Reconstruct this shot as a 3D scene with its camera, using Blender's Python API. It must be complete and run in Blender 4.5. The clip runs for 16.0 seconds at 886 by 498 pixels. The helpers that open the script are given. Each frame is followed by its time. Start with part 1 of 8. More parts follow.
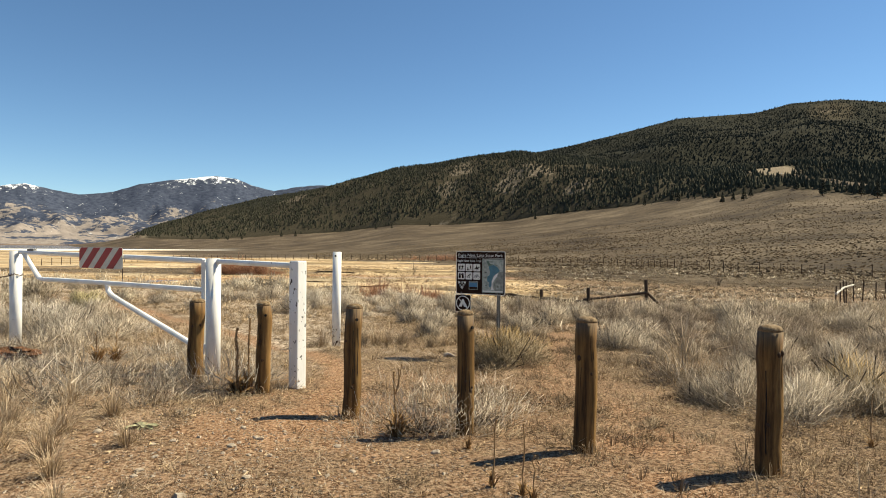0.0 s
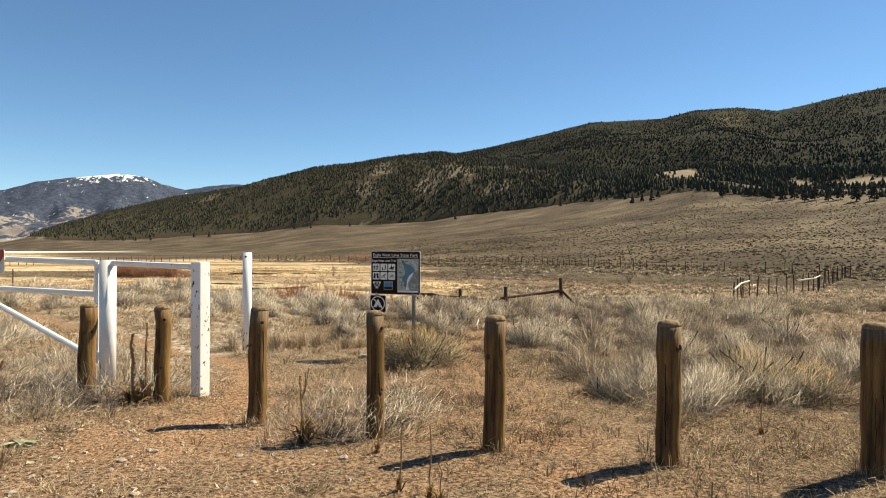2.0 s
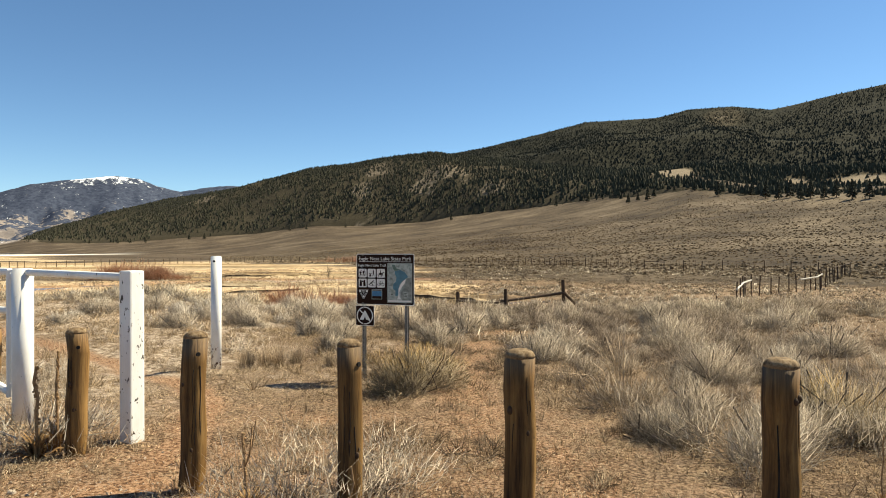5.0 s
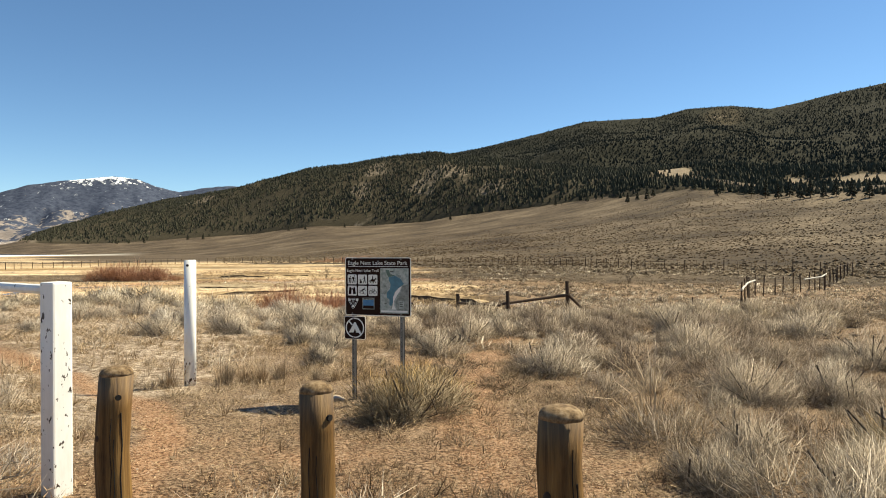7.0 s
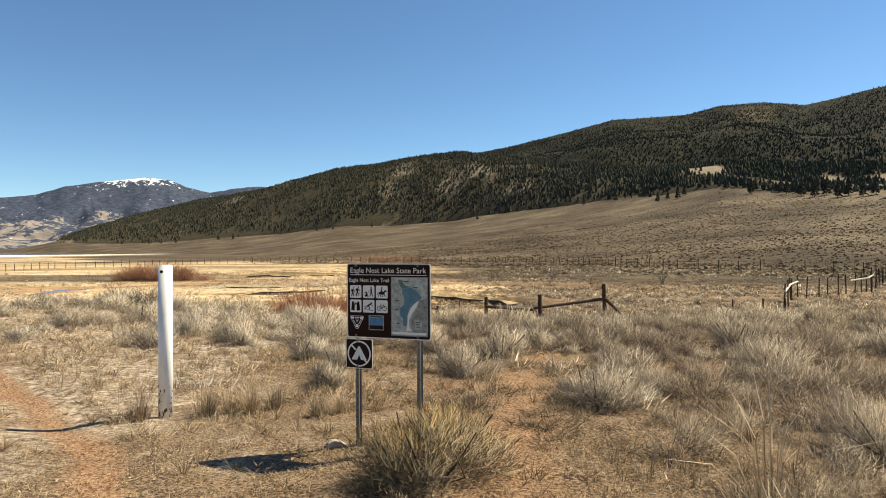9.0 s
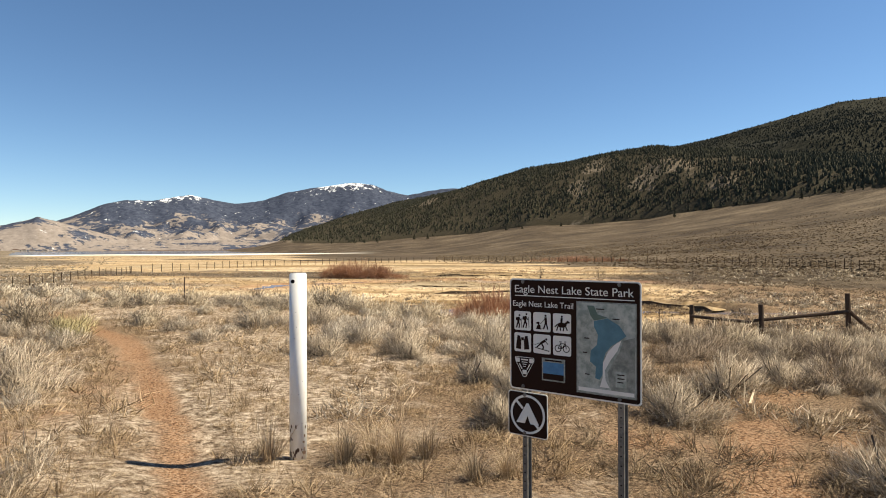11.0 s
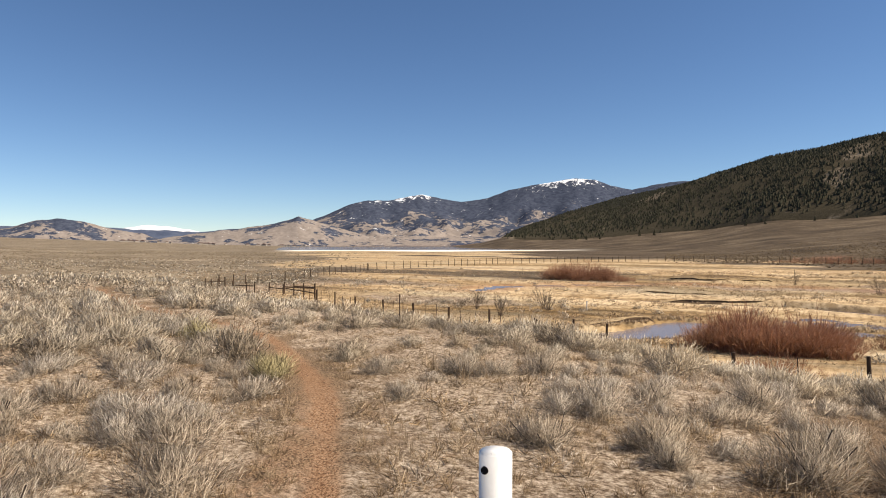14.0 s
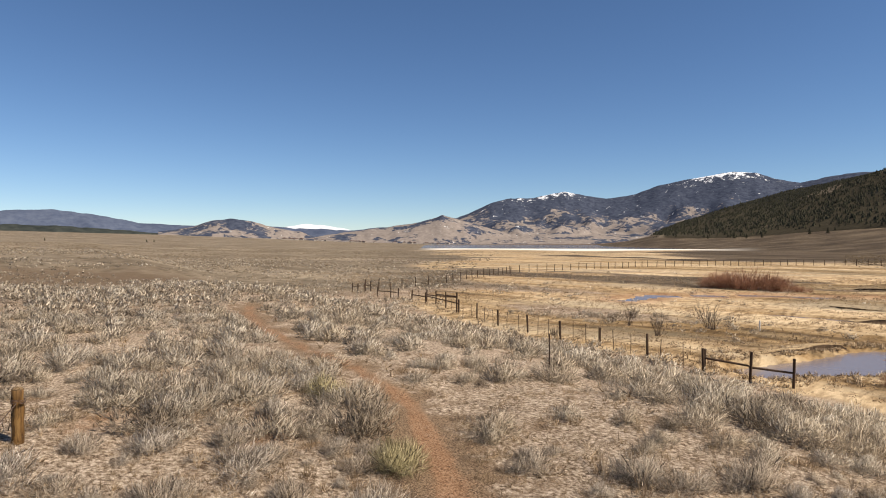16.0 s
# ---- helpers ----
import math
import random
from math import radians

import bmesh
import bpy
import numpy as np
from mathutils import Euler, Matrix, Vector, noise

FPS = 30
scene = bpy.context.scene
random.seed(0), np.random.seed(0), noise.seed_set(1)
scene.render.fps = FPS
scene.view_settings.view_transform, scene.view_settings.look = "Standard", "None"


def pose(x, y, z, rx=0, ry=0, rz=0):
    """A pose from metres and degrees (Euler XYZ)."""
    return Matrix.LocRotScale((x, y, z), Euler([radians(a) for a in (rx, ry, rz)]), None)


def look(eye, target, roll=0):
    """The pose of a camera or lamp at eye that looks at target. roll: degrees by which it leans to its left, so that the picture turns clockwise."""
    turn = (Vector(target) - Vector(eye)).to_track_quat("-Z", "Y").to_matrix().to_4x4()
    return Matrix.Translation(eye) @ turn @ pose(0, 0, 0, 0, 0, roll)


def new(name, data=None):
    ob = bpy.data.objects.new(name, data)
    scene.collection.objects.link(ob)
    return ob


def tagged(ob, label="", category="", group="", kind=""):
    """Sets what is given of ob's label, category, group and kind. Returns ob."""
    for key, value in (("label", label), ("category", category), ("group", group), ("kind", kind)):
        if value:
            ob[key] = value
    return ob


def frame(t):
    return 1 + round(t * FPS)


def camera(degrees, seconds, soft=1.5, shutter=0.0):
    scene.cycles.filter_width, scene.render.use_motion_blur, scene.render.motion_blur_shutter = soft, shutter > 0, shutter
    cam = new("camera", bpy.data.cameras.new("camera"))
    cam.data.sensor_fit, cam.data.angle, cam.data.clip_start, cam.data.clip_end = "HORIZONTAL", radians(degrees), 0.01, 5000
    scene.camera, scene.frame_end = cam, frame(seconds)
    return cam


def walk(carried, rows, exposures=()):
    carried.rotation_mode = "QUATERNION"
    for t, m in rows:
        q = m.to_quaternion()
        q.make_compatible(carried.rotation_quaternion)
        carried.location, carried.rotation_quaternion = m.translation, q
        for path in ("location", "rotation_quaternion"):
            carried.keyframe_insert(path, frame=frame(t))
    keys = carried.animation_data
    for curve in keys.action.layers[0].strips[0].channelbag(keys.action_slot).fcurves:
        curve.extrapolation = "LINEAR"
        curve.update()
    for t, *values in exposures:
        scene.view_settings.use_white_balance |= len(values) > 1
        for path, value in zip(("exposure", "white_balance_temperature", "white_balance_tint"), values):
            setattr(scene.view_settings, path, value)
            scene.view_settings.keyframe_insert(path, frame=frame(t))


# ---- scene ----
cam = camera(69.5, 16.0, soft=1.0)
METRES, EYE, TILT, LEAN, TURN = 11.719, 1.5, -1.0, 0.1, 0.0
ROWS = [
    (0.0, 0.0, 0.0, 0.0, -0.01, 0.81, -0.6),
    (0.5, 0.0002, 0.0002, -0.0003, -2.56, 0.83, -0.47),
    (1.0, 0.0013, 0.0008, -0.0007, -5.46, 0.86, -0.36),
    (1.5, 0.0046, 0.0027, -0.0009, -6.64, 0.88, -0.28),
    (2.0, 0.0077, 0.007, -0.0006, -7.1, 0.88, -0.2),
    (2.5, 0.0095, 0.0144, -0.0004, -7.36, 0.89, -0.13),
    (3.0, 0.0112, 0.0286, -0.0002, -7.44, 0.88, -0.05),
    (3.5, 0.0138, 0.051, 0.001, -7.44, 0.89, -0.01),
    (4.0, 0.0153, 0.076, 0.0019, -7.45, 0.9, 0.05),
    (4.5, 0.0171, 0.0986, 0.0022, -7.45, 0.92, 0.11),
    (5.0, 0.0201, 0.1206, 0.003, -7.45, 0.92, 0.16),
    (7.5, 0.0331, 0.2298, 0.008, -7.54, 0.9, 0.29),
    (8.0, 0.0379, 0.2627, 0.009, -7.55, 0.89, 0.3),
    (10.5, 0.0492, 0.4533, 0.0171, 6.58, 0.88, 0.05),
    (11.0, 0.0485, 0.4926, 0.0185, 11.73, 0.86, -0.07),
    (11.5, 0.0437, 0.5313, 0.0207, 15.06, 0.82, -0.2),
    (12.0, 0.0306, 0.567, 0.0273, 16.68, 0.79, -0.23),
    (12.5, 0.0153, 0.6006, 0.0368, 18.61, 0.73, -0.31),
    (13.0, -0.0011, 0.6355, 0.0495, 22.15, 0.6, -0.39),
    (13.5, -0.0213, 0.6778, 0.0657, 26.51, 0.52, -0.49),
    (14.0, -0.0473, 0.723, 0.0816, 31.38, 0.41, -0.58),
    (14.5, -0.0801, 0.7704, 0.0993, 36.3, 0.32, -0.68),
    (15.0, -0.1184, 0.8161, 0.1203, 40.07, 0.22, -0.75),
    (15.5, -0.1556, 0.8561, 0.1451, 42.72, 0.18, -0.8),
    (16.0, -0.1911, 0.8909, 0.1725, 44.08, 0.06, -0.84),
]
walk(cam, [(t, pose(0, 0, EYE, TILT, LEAN, TURN) @ pose(METRES * x, METRES * y, METRES * z, 90 + pitch, roll, yaw)) for t, x, y, z, yaw, pitch, roll in ROWS],
     exposures=[(0.0, 0.86, 7120, 1), (2.0, 0.97, 7120, 1), (4.0, 1.00, 7120, 1), (8.0, 0.99, 7120, 1), (10.5, 0.90, 7120, 4), (13.0, 0.69, 6960, 10), (16.0, 0.42, 6690, 11)])

# ---------------------------------------------------------------- light
SUN_AZ, SUN_EL = 69.5, 49.0            # degrees clockwise from +y, and above the horizon
world = bpy.data.worlds.new("sky")
scene.world = world
world.use_nodes = True
_nt = world.node_tree
_sky = _nt.nodes.new("ShaderNodeTexSky")
_sky.sky_type = "NISHITA"
_sky.sun_disc = False
_sky.sun_elevation = radians(SUN_EL)
_sky.sun_rotation = radians(SUN_AZ)
_sky.altitude = 2500
_sky.air_density = 1.0
_sky.dust_density = 0.05
_sky.ozone_density = 4.0
_bg = _nt.nodes["Background"]
_bg.inputs["Strength"].default_value = 0.080
_hs = _nt.nodes.new("ShaderNodeHueSaturation")
_hs.inputs["Hue"].default_value = 0.501
_hs.inputs["Saturation"].default_value = 1.09
_nt.links.new(_sky.outputs["Color"], _hs.inputs["Color"])
_nt.links.new(_hs.outputs["Color"], _bg.inputs["Color"])

sun = new("sun", bpy.data.lights.new("sun", "SUN"))
sun.data.energy = 4.9
sun.data.angle = radians(0.5)
sun.data.color = (1.0, 0.905, 0.76)
_sd = Vector((math.sin(radians(SUN_AZ)) * math.cos(radians(SUN_EL)), math.cos(radians(SUN_AZ)) * math.cos(radians(SUN_EL)), math.sin(radians(SUN_EL))))
sun.matrix_world = look(_sd * 50, (0, 0, 0))

rng = np.random.default_rng(7)


# ---------------------------------------------------------------- materials
def mat_new(name, rough=0.9, metal=0.0, spec=0.3):
    m = bpy.data.materials.new(name)
    m.use_nodes = True
    b = m.node_tree.nodes["Principled BSDF"]
    b.inputs["Roughness"].default_value = rough
    b.inputs["Metallic"].default_value = metal
    b.inputs["Specular IOR Level"].default_value = spec
    return m, m.node_tree, b


def noise_tex(nt, scale, detail=4.0, rough=0.6, stretch=None, space="Object"):
    tc = nt.nodes.new("ShaderNodeTexCoord")
    src = tc.outputs[space]
    if stretch:
        mp = nt.nodes.new("ShaderNodeMapping")
        mp.inputs["Scale"].default_value = stretch
        nt.links.new(src, mp.inputs["Vector"])
        src = mp.outputs["Vector"]
    n = nt.nodes.new("ShaderNodeTexNoise")
    n.inputs["Scale"].default_value = scale
    n.inputs["Detail"].default_value = detail
    n.inputs["Roughness"].default_value = rough
    nt.links.new(src, n.inputs["Vector"])
    return n.outputs["Fac"]


def ramp(nt, fac, stops):
    r = nt.nodes.new("ShaderNodeValToRGB")
    el = r.color_ramp.elements
    while len(el) < len(stops):
        el.new(0.5)
    for e, (p, c) in zip(el, stops):
        e.position = p
        e.color = (*c, 1) if len(c) == 3 else c
    nt.links.new(fac, r.inputs["Fac"])
    return r.outputs["Color"]


def mix(nt, fac, a, b, kind="MIX"):
    m = nt.nodes.new("ShaderNodeMix")
    m.data_type, m.blend_type = "RGBA", kind
    for sock, v in ((m.inputs[0], fac), (m.inputs[6], a), (m.inputs[7], b)):
        if hasattr(v, "is_output"):
            nt.links.new(v, sock)
        elif isinstance(v, (int, float)):
            sock.default_value = v
        else:
            sock.default_value = (*v, 1)
    return m.outputs[2]


def arith(nt, op, a, b=0.0, clamp=False):
    m = nt.nodes.new("ShaderNodeMath")
    m.operation, m.use_clamp = op, clamp
    for sock, v in zip(m.inputs, (a, b)):
        if hasattr(v, "is_output"):
            nt.links.new(v, sock)
        else:
            sock.default_value = v
    return m.outputs[0]


def step_fac(nt, v, lo, hi):
    m = nt.nodes.new("ShaderNodeMapRange")
    m.interpolation_type = "SMOOTHSTEP"
    m.inputs["From Min"].default_value, m.inputs["From Max"].default_value = lo, hi
    nt.links.new(v, m.inputs["Value"])
    return m.outputs["Result"]


def bump(nt, bsdf, height, strength=0.4, dist=0.02):
    b = nt.nodes.new("ShaderNodeBump")
    b.inputs["Strength"].default_value, b.inputs["Distance"].default_value = strength, dist
    nt.links.new(height, b.inputs["Height"])
    nt.links.new(b.outputs["Normal"], bsdf.inputs["Normal"])


def attr(nt, name):
    a = nt.nodes.new("ShaderNodeAttribute")
    a.attribute_name = name
    return a.outputs["Fac"]


def make_ground_mat():
    m, nt, b = mat_new("dry_ground", 0.95, spec=0.1)
    n_big = noise_tex(nt, 0.35, 5)
    n_patch = noise_tex(nt, 0.75, 6, 0.62)
    n_mid = noise_tex(nt, 2.2, 6, 0.65)
    n_fine = noise_tex(nt, 34, 7, 0.78)
    straw_n = noise_tex(nt, 11, 8, 0.76, (1.0, 1.25, 1.0))
    straw = ramp(nt, straw_n, [(0.36, (0.058, 0.038, 0.024)), (0.45, (0.225, 0.160, 0.108)), (0.53, (0.455, 0.362, 0.270)), (0.62, (0.72, 0.605, 0.478))])
    straw = mix(nt, 0.75, straw, ramp(nt, n_fine, [(0.36, (0.40, 0.37, 0.34)), (0.50, (0.95, 0.94, 0.93)), (0.62, (1.0, 1.0, 1.0))]), "MULTIPLY")
    soil = ramp(nt, n_fine, [(0.41, (0.050, 0.022, 0.011)), (0.49, (0.205, 0.109, 0.056)), (0.57, (0.37, 0.232, 0.142))])
    brown = ramp(nt, n_fine, [(0.41, (0.040, 0.025, 0.015)), (0.50, (0.165, 0.108, 0.066)), (0.58, (0.36, 0.255, 0.165))])
    cover = arith(nt, "ADD", n_patch, arith(nt, "MULTIPLY", arith(nt, "SUBTRACT", n_mid, 0.5), 0.8))
    litter = mix(nt, step_fac(nt, arith(nt, "SUBTRACT", cover, arith(nt, "MULTIPLY", attr(nt, "brown"), 0.24)), 0.33, 0.60), brown, straw)
    d = arith(nt, "ADD", attr(nt, "dirt"), arith(nt, "MULTIPLY", arith(nt, "SUBTRACT", n_mid, 0.5), 1.3))
    d = arith(nt, "ADD", d, arith(nt, "MULTIPLY", arith(nt, "SUBTRACT", straw_n, 0.5), 0.9))
    chip = nt.nodes.new("ShaderNodeTexVoronoi")
    chip.inputs["Scale"].default_value = 30
    tcc = nt.nodes.new("ShaderNodeTexCoord")
    nt.links.new(tcc.outputs["Object"], chip.inputs["Vector"])
    chips = arith(nt, "MULTIPLY", step_fac(nt, chip.outputs["Distance"], 0.33, 0.24), step_fac(nt, n_mid, 0.46, 0.57))
    soil = mix(nt, arith(nt, "MULTIPLY", chips, 0.75), soil, (0.44, 0.33, 0.23))
    bare = step_fac(nt, d, 0.30, 0.95)
    col = mix(nt, bare, litter, soil)
    # golden meadow
    mn = noise_tex(nt, 0.11, 10, 0.72, (0.30, 1.7, 1.0))
    mfine = noise_tex(nt, 2.2, 6, 0.7, (1.0, 0.22, 1.0))
    gold = ramp(nt, mn, [(0.36, (0.218, 0.149, 0.084)), (0.43, (0.496, 0.345, 0.189)), (0.53, (0.624, 0.471, 0.293)), (0.66, (0.793, 0.635, 0.426))])
    gold = mix(nt, 0.75, gold, ramp(nt, mfine, [(0.38, (0.28, 0.23, 0.18)), (0.48, (0.86, 0.84, 0.80)), (0.60, (1.0, 1.0, 1.0))]), "MULTIPLY")
    clod = noise_tex(nt, 0.75, 7, 0.72, (1.0, 0.28, 1.0))
    gold = mix(nt, 0.7, gold, ramp(nt, clod, [(0.40, (0.46, 0.40, 0.32)), (0.50, (0.96, 0.95, 0.93)), (0.60, (1.0, 1.0, 1.0))]), "MULTIPLY")
    mn3 = noise_tex(nt, 0.07, 8, 0.7, (0.42, 1.09, 0.84))
    gold = mix(nt, arith(nt, "MULTIPLY", step_fac(nt, mn3, 0.48, 0.62), 0.6), gold, mix(nt, mfine, (0.20, 0.165, 0.115), (0.56, 0.475, 0.345)))
    mn2 = noise_tex(nt, 0.035, 6, 0.62, (0.21, 1.34, 0.84))
    gold = mix(nt, 1.0, gold, ramp(nt, mn2, [(0.40, (0.62, 0.59, 0.52)), (0.54, (1, 1, 1))]), "MULTIPLY")
    col = mix(nt, step_fac(nt, arith(nt, "ADD", attr(nt, "meadow"), arith(nt, "MULTIPLY", arith(nt, "SUBTRACT", n_big, 0.5), 0.7)), 0.35, 0.65), col, gold)
    # sage flats and slopes
    sv = nt.nodes.new("ShaderNodeTexVoronoi")
    sv.inputs["Scale"].default_value = 0.42
    tc = nt.nodes.new("ShaderNodeTexCoord")
    nt.links.new(tc.outputs["Object"], sv.inputs["Vector"])
    sage_far = noise_tex(nt, 0.02, 9, 0.66)
    sg = ramp(nt, sage_far, [(0.36, (0.058, 0.042, 0.0275)), (0.5, (0.102, 0.076, 0.050)), (0.62, (0.158, 0.121, 0.082))])
    streak = noise_tex(nt, 0.05, 8, 0.72, (0.35, 1.6, 1.0))
    sg = mix(nt, arith(nt, "MULTIPLY", attr(nt, "pale"), 0.75), sg, ramp(nt, sage_far, [(0.36, (0.20, 0.158, 0.11)), (0.62, (0.36, 0.295, 0.215))]))
    sg = mix(nt, 0.75, sg, ramp(nt, streak, [(0.38, (0.55, 0.52, 0.48)), (0.50, (0.98, 0.97, 0.96)), (0.62, (1.22, 1.20, 1.17))]), "MULTIPLY")
    sg = mix(nt, 0.8, sg, ramp(nt, sv.outputs["Distance"], [(0.15, (0.30, 0.29, 0.26)), (0.45, (0.85, 0.84, 0.82)), (0.9, (1, 1, 1))]), "MULTIPLY")
    col = mix(nt, step_fac(nt, arith(nt, "ADD", attr(nt, "sage"), arith(nt, "MULTIPLY", arith(nt, "SUBTRACT", n_big, 0.5), 0.6)), 0.35, 0.65), col, sg)
    # pale shore sand, red cut bank
    col = mix(nt, attr(nt, "sand"), col, (0.78, 0.73, 0.64))
    col = mix(nt, attr(nt, "red"), col, (0.302, 0.143, 0.084))
    col = mix(nt, step_fac(nt, arith(nt, "ADD", attr(nt, "hollow"), arith(nt, "MULTIPLY", arith(nt, "SUBTRACT", n_big, 0.5), 0.8)), 0.3, 0.75), col, mix(nt, n_mid, (0.085, 0.058, 0.036), (0.20, 0.145, 0.095)))
    nt.links.new(col, b.inputs["Base Color"])
    h = arith(nt, "ADD", arith(nt, "MULTIPLY", straw_n, 1.0), arith(nt, "MULTIPLY", n_fine, 0.9))
    h = arith(nt, "MULTIPLY", h, arith(nt, "SUBTRACT", 1.0, arith(nt, "MULTIPLY", bare, 0.60)))
    bump(nt, b, h, 0.9, 0.035)
    return m


def make_fibre_mat(name, lo, hi, tip, rough=0.85, wood_shade=None, tip_from=0.35, thin=0.14):
    """Twigs and blades: colour per blade, paler towards the tips, one tint per plant, bark and painted inner shade at
    the dark end.
    """
    m, nt, b = mat_new(name, rough, spec=0.15)
    nt.nodes.remove(b)
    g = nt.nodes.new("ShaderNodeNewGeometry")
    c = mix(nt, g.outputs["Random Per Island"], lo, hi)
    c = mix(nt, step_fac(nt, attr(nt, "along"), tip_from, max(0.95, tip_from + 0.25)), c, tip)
    # dark bark of stems, and painted shade on inner twigs, where along is low
    if wood_shade:
        c = mix(nt, step_fac(nt, attr(nt, "along"), 0.02, 0.22), wood_shade, c)
    speck = noise_tex(nt, 26, 4, 0.75)
    c = mix(nt, 0.45, c, ramp(nt, speck, [(0.38, (0.42, 0.40, 0.37)), (0.50, (0.88, 0.87, 0.86)), (0.62, (1.0, 1.0, 1.0))]), "MULTIPLY")
    tint = attr(nt, "tint")
    c = mix(nt, 1.0, c, ramp(nt, tint, [(0.0, (0.45, 0.405, 0.375)), (0.22, (0.66, 0.62, 0.565)), (0.5, (0.90, 0.87, 0.82)), (0.75, (0.97, 0.91, 0.82)), (1.0, (1.0, 0.99, 0.97))]), "MULTIPLY")
    df, tr = nt.nodes.new("ShaderNodeBsdfDiffuse"), nt.nodes.new("ShaderNodeBsdfTranslucent")
    ms = nt.nodes.new("ShaderNodeMixShader")
    ms.inputs[0].default_value = thin
    nt.links.new(c, df.inputs["Color"])
    nt.links.new(c, tr.inputs["Color"])
    nt.links.new(df.outputs[0], ms.inputs[1])
    nt.links.new(tr.outputs[0], ms.inputs[2])
    nt.links.new(ms.outputs[0], nt.nodes["Material Output"].inputs["Surface"])
    return m


def make_noise_mat(name, stops, scale, stretch=None, rough=0.9, bump_s=0.4, bump_d=0.01, metal=0.0, spec=0.3):
    m, nt, b = mat_new(name, rough, metal, spec)
    f = noise_tex(nt, scale, 6, 0.65, stretch)
    f2 = noise_tex(nt, scale * 0.17, 4, 0.6, stretch)
    c = ramp(nt, f, stops)
    c = mix(nt, 0.6, c, ramp(nt, f2, [(0.3, (0.55, 0.54, 0.52)), (0.65, (1, 1, 1))]), "MULTIPLY")
    nt.links.new(c, b.inputs["Base Color"])
    if bump_s:
        bump(nt, b, f, bump_s, bump_d)
    return m


def make_log_mat():
    m, nt, b = mat_new("weathered_log", 0.75, spec=0.25)
    oi = nt.nodes.new("ShaderNodeObjectInfo")
    grain = noise_tex(nt, 22, 6, 0.68, (1, 1, 0.05))
    fine = noise_tex(nt, 70, 4, 0.7, (1, 1, 0.05))
    blot = noise_tex(nt, 3.5, 4, 0.6, (1, 1, 0.5))
    c = ramp(nt, grain, [(0.34, (0.028, 0.013, 0.004)), (0.44, (0.122, 0.062, 0.019)), (0.55, (0.222, 0.120, 0.038)), (0.70, (0.32, 0.188, 0.066))])
    c = mix(nt, 0.6, c, ramp(nt, blot, [(0.35, (0.5, 0.46, 0.42)), (0.62, (1, 1, 1))]), "MULTIPLY")
    c = mix(nt, 0.3, c, ramp(nt, fine, [(0.42, (0.35, 0.3, 0.26)), (0.56, (1, 1, 1))]), "MULTIPLY")
    geo = nt.nodes.new("ShaderNodeTexCoord")
    sep = nt.nodes.new("ShaderNodeSeparateXYZ")
    nt.links.new(geo.outputs["Object"], sep.inputs[0])
    grey = arith(nt, "MULTIPLY", step_fac(nt, sep.outputs["Z"], 0.78, 0.90), 0.16)
    c = mix(nt, grey, c, (0.30, 0.27, 0.23))
    hsv = nt.nodes.new("ShaderNodeHueSaturation")
    nt.links.new(c, hsv.inputs["Color"])
    nt.links.new(arith(nt, "ADD", arith(nt, "MULTIPLY", oi.outputs["Random"], 0.35), 0.80), hsv.inputs["Value"])
    nt.links.new(hsv.outputs["Color"], b.inputs["Base Color"])
    bump(nt, b, arith(nt, "ADD", grain, arith(nt, "MULTIPLY", fine, 0.6)), 0.7, 0.008)
    return m


def make_white_paint(name, worn):
    m, nt, b = mat_new(name, 0.45, spec=0.4)
    chips = noise_tex(nt, 24, 4, 0.6, (1, 1, 0.7))
    dirt = noise_tex(nt, 4, 6, 0.7, (1, 1, 0.3))
    c = ramp(nt, dirt, [(0.3, (0.66, 0.63, 0.58)), (0.6, (0.82, 0.81, 0.79))])
    mask = step_fac(nt, chips, worn, worn + 0.016)
    c = mix(nt, mask, c, (0.045, 0.032, 0.025))
    nt.links.new(c, b.inputs["Base Color"])
    bump(nt, b, arith(nt, "SUBTRACT", arith(nt, "MULTIPLY", dirt, 0.15), mask), 0.3, 0.003)
    return m


def make_flat(name, col, rough=0.6, metal=0.0, var=0.25, scale=30, spec=0.3):
    m, nt, b = mat_new(name, rough, metal, spec)
    f = noise_tex(nt, scale, 5)
    lo = tuple(v * (1 - var) for v in col)
    nt.links.new(ramp(nt, f, [(0.3, lo), (0.65, col)]), b.inputs["Base Color"])
    return m


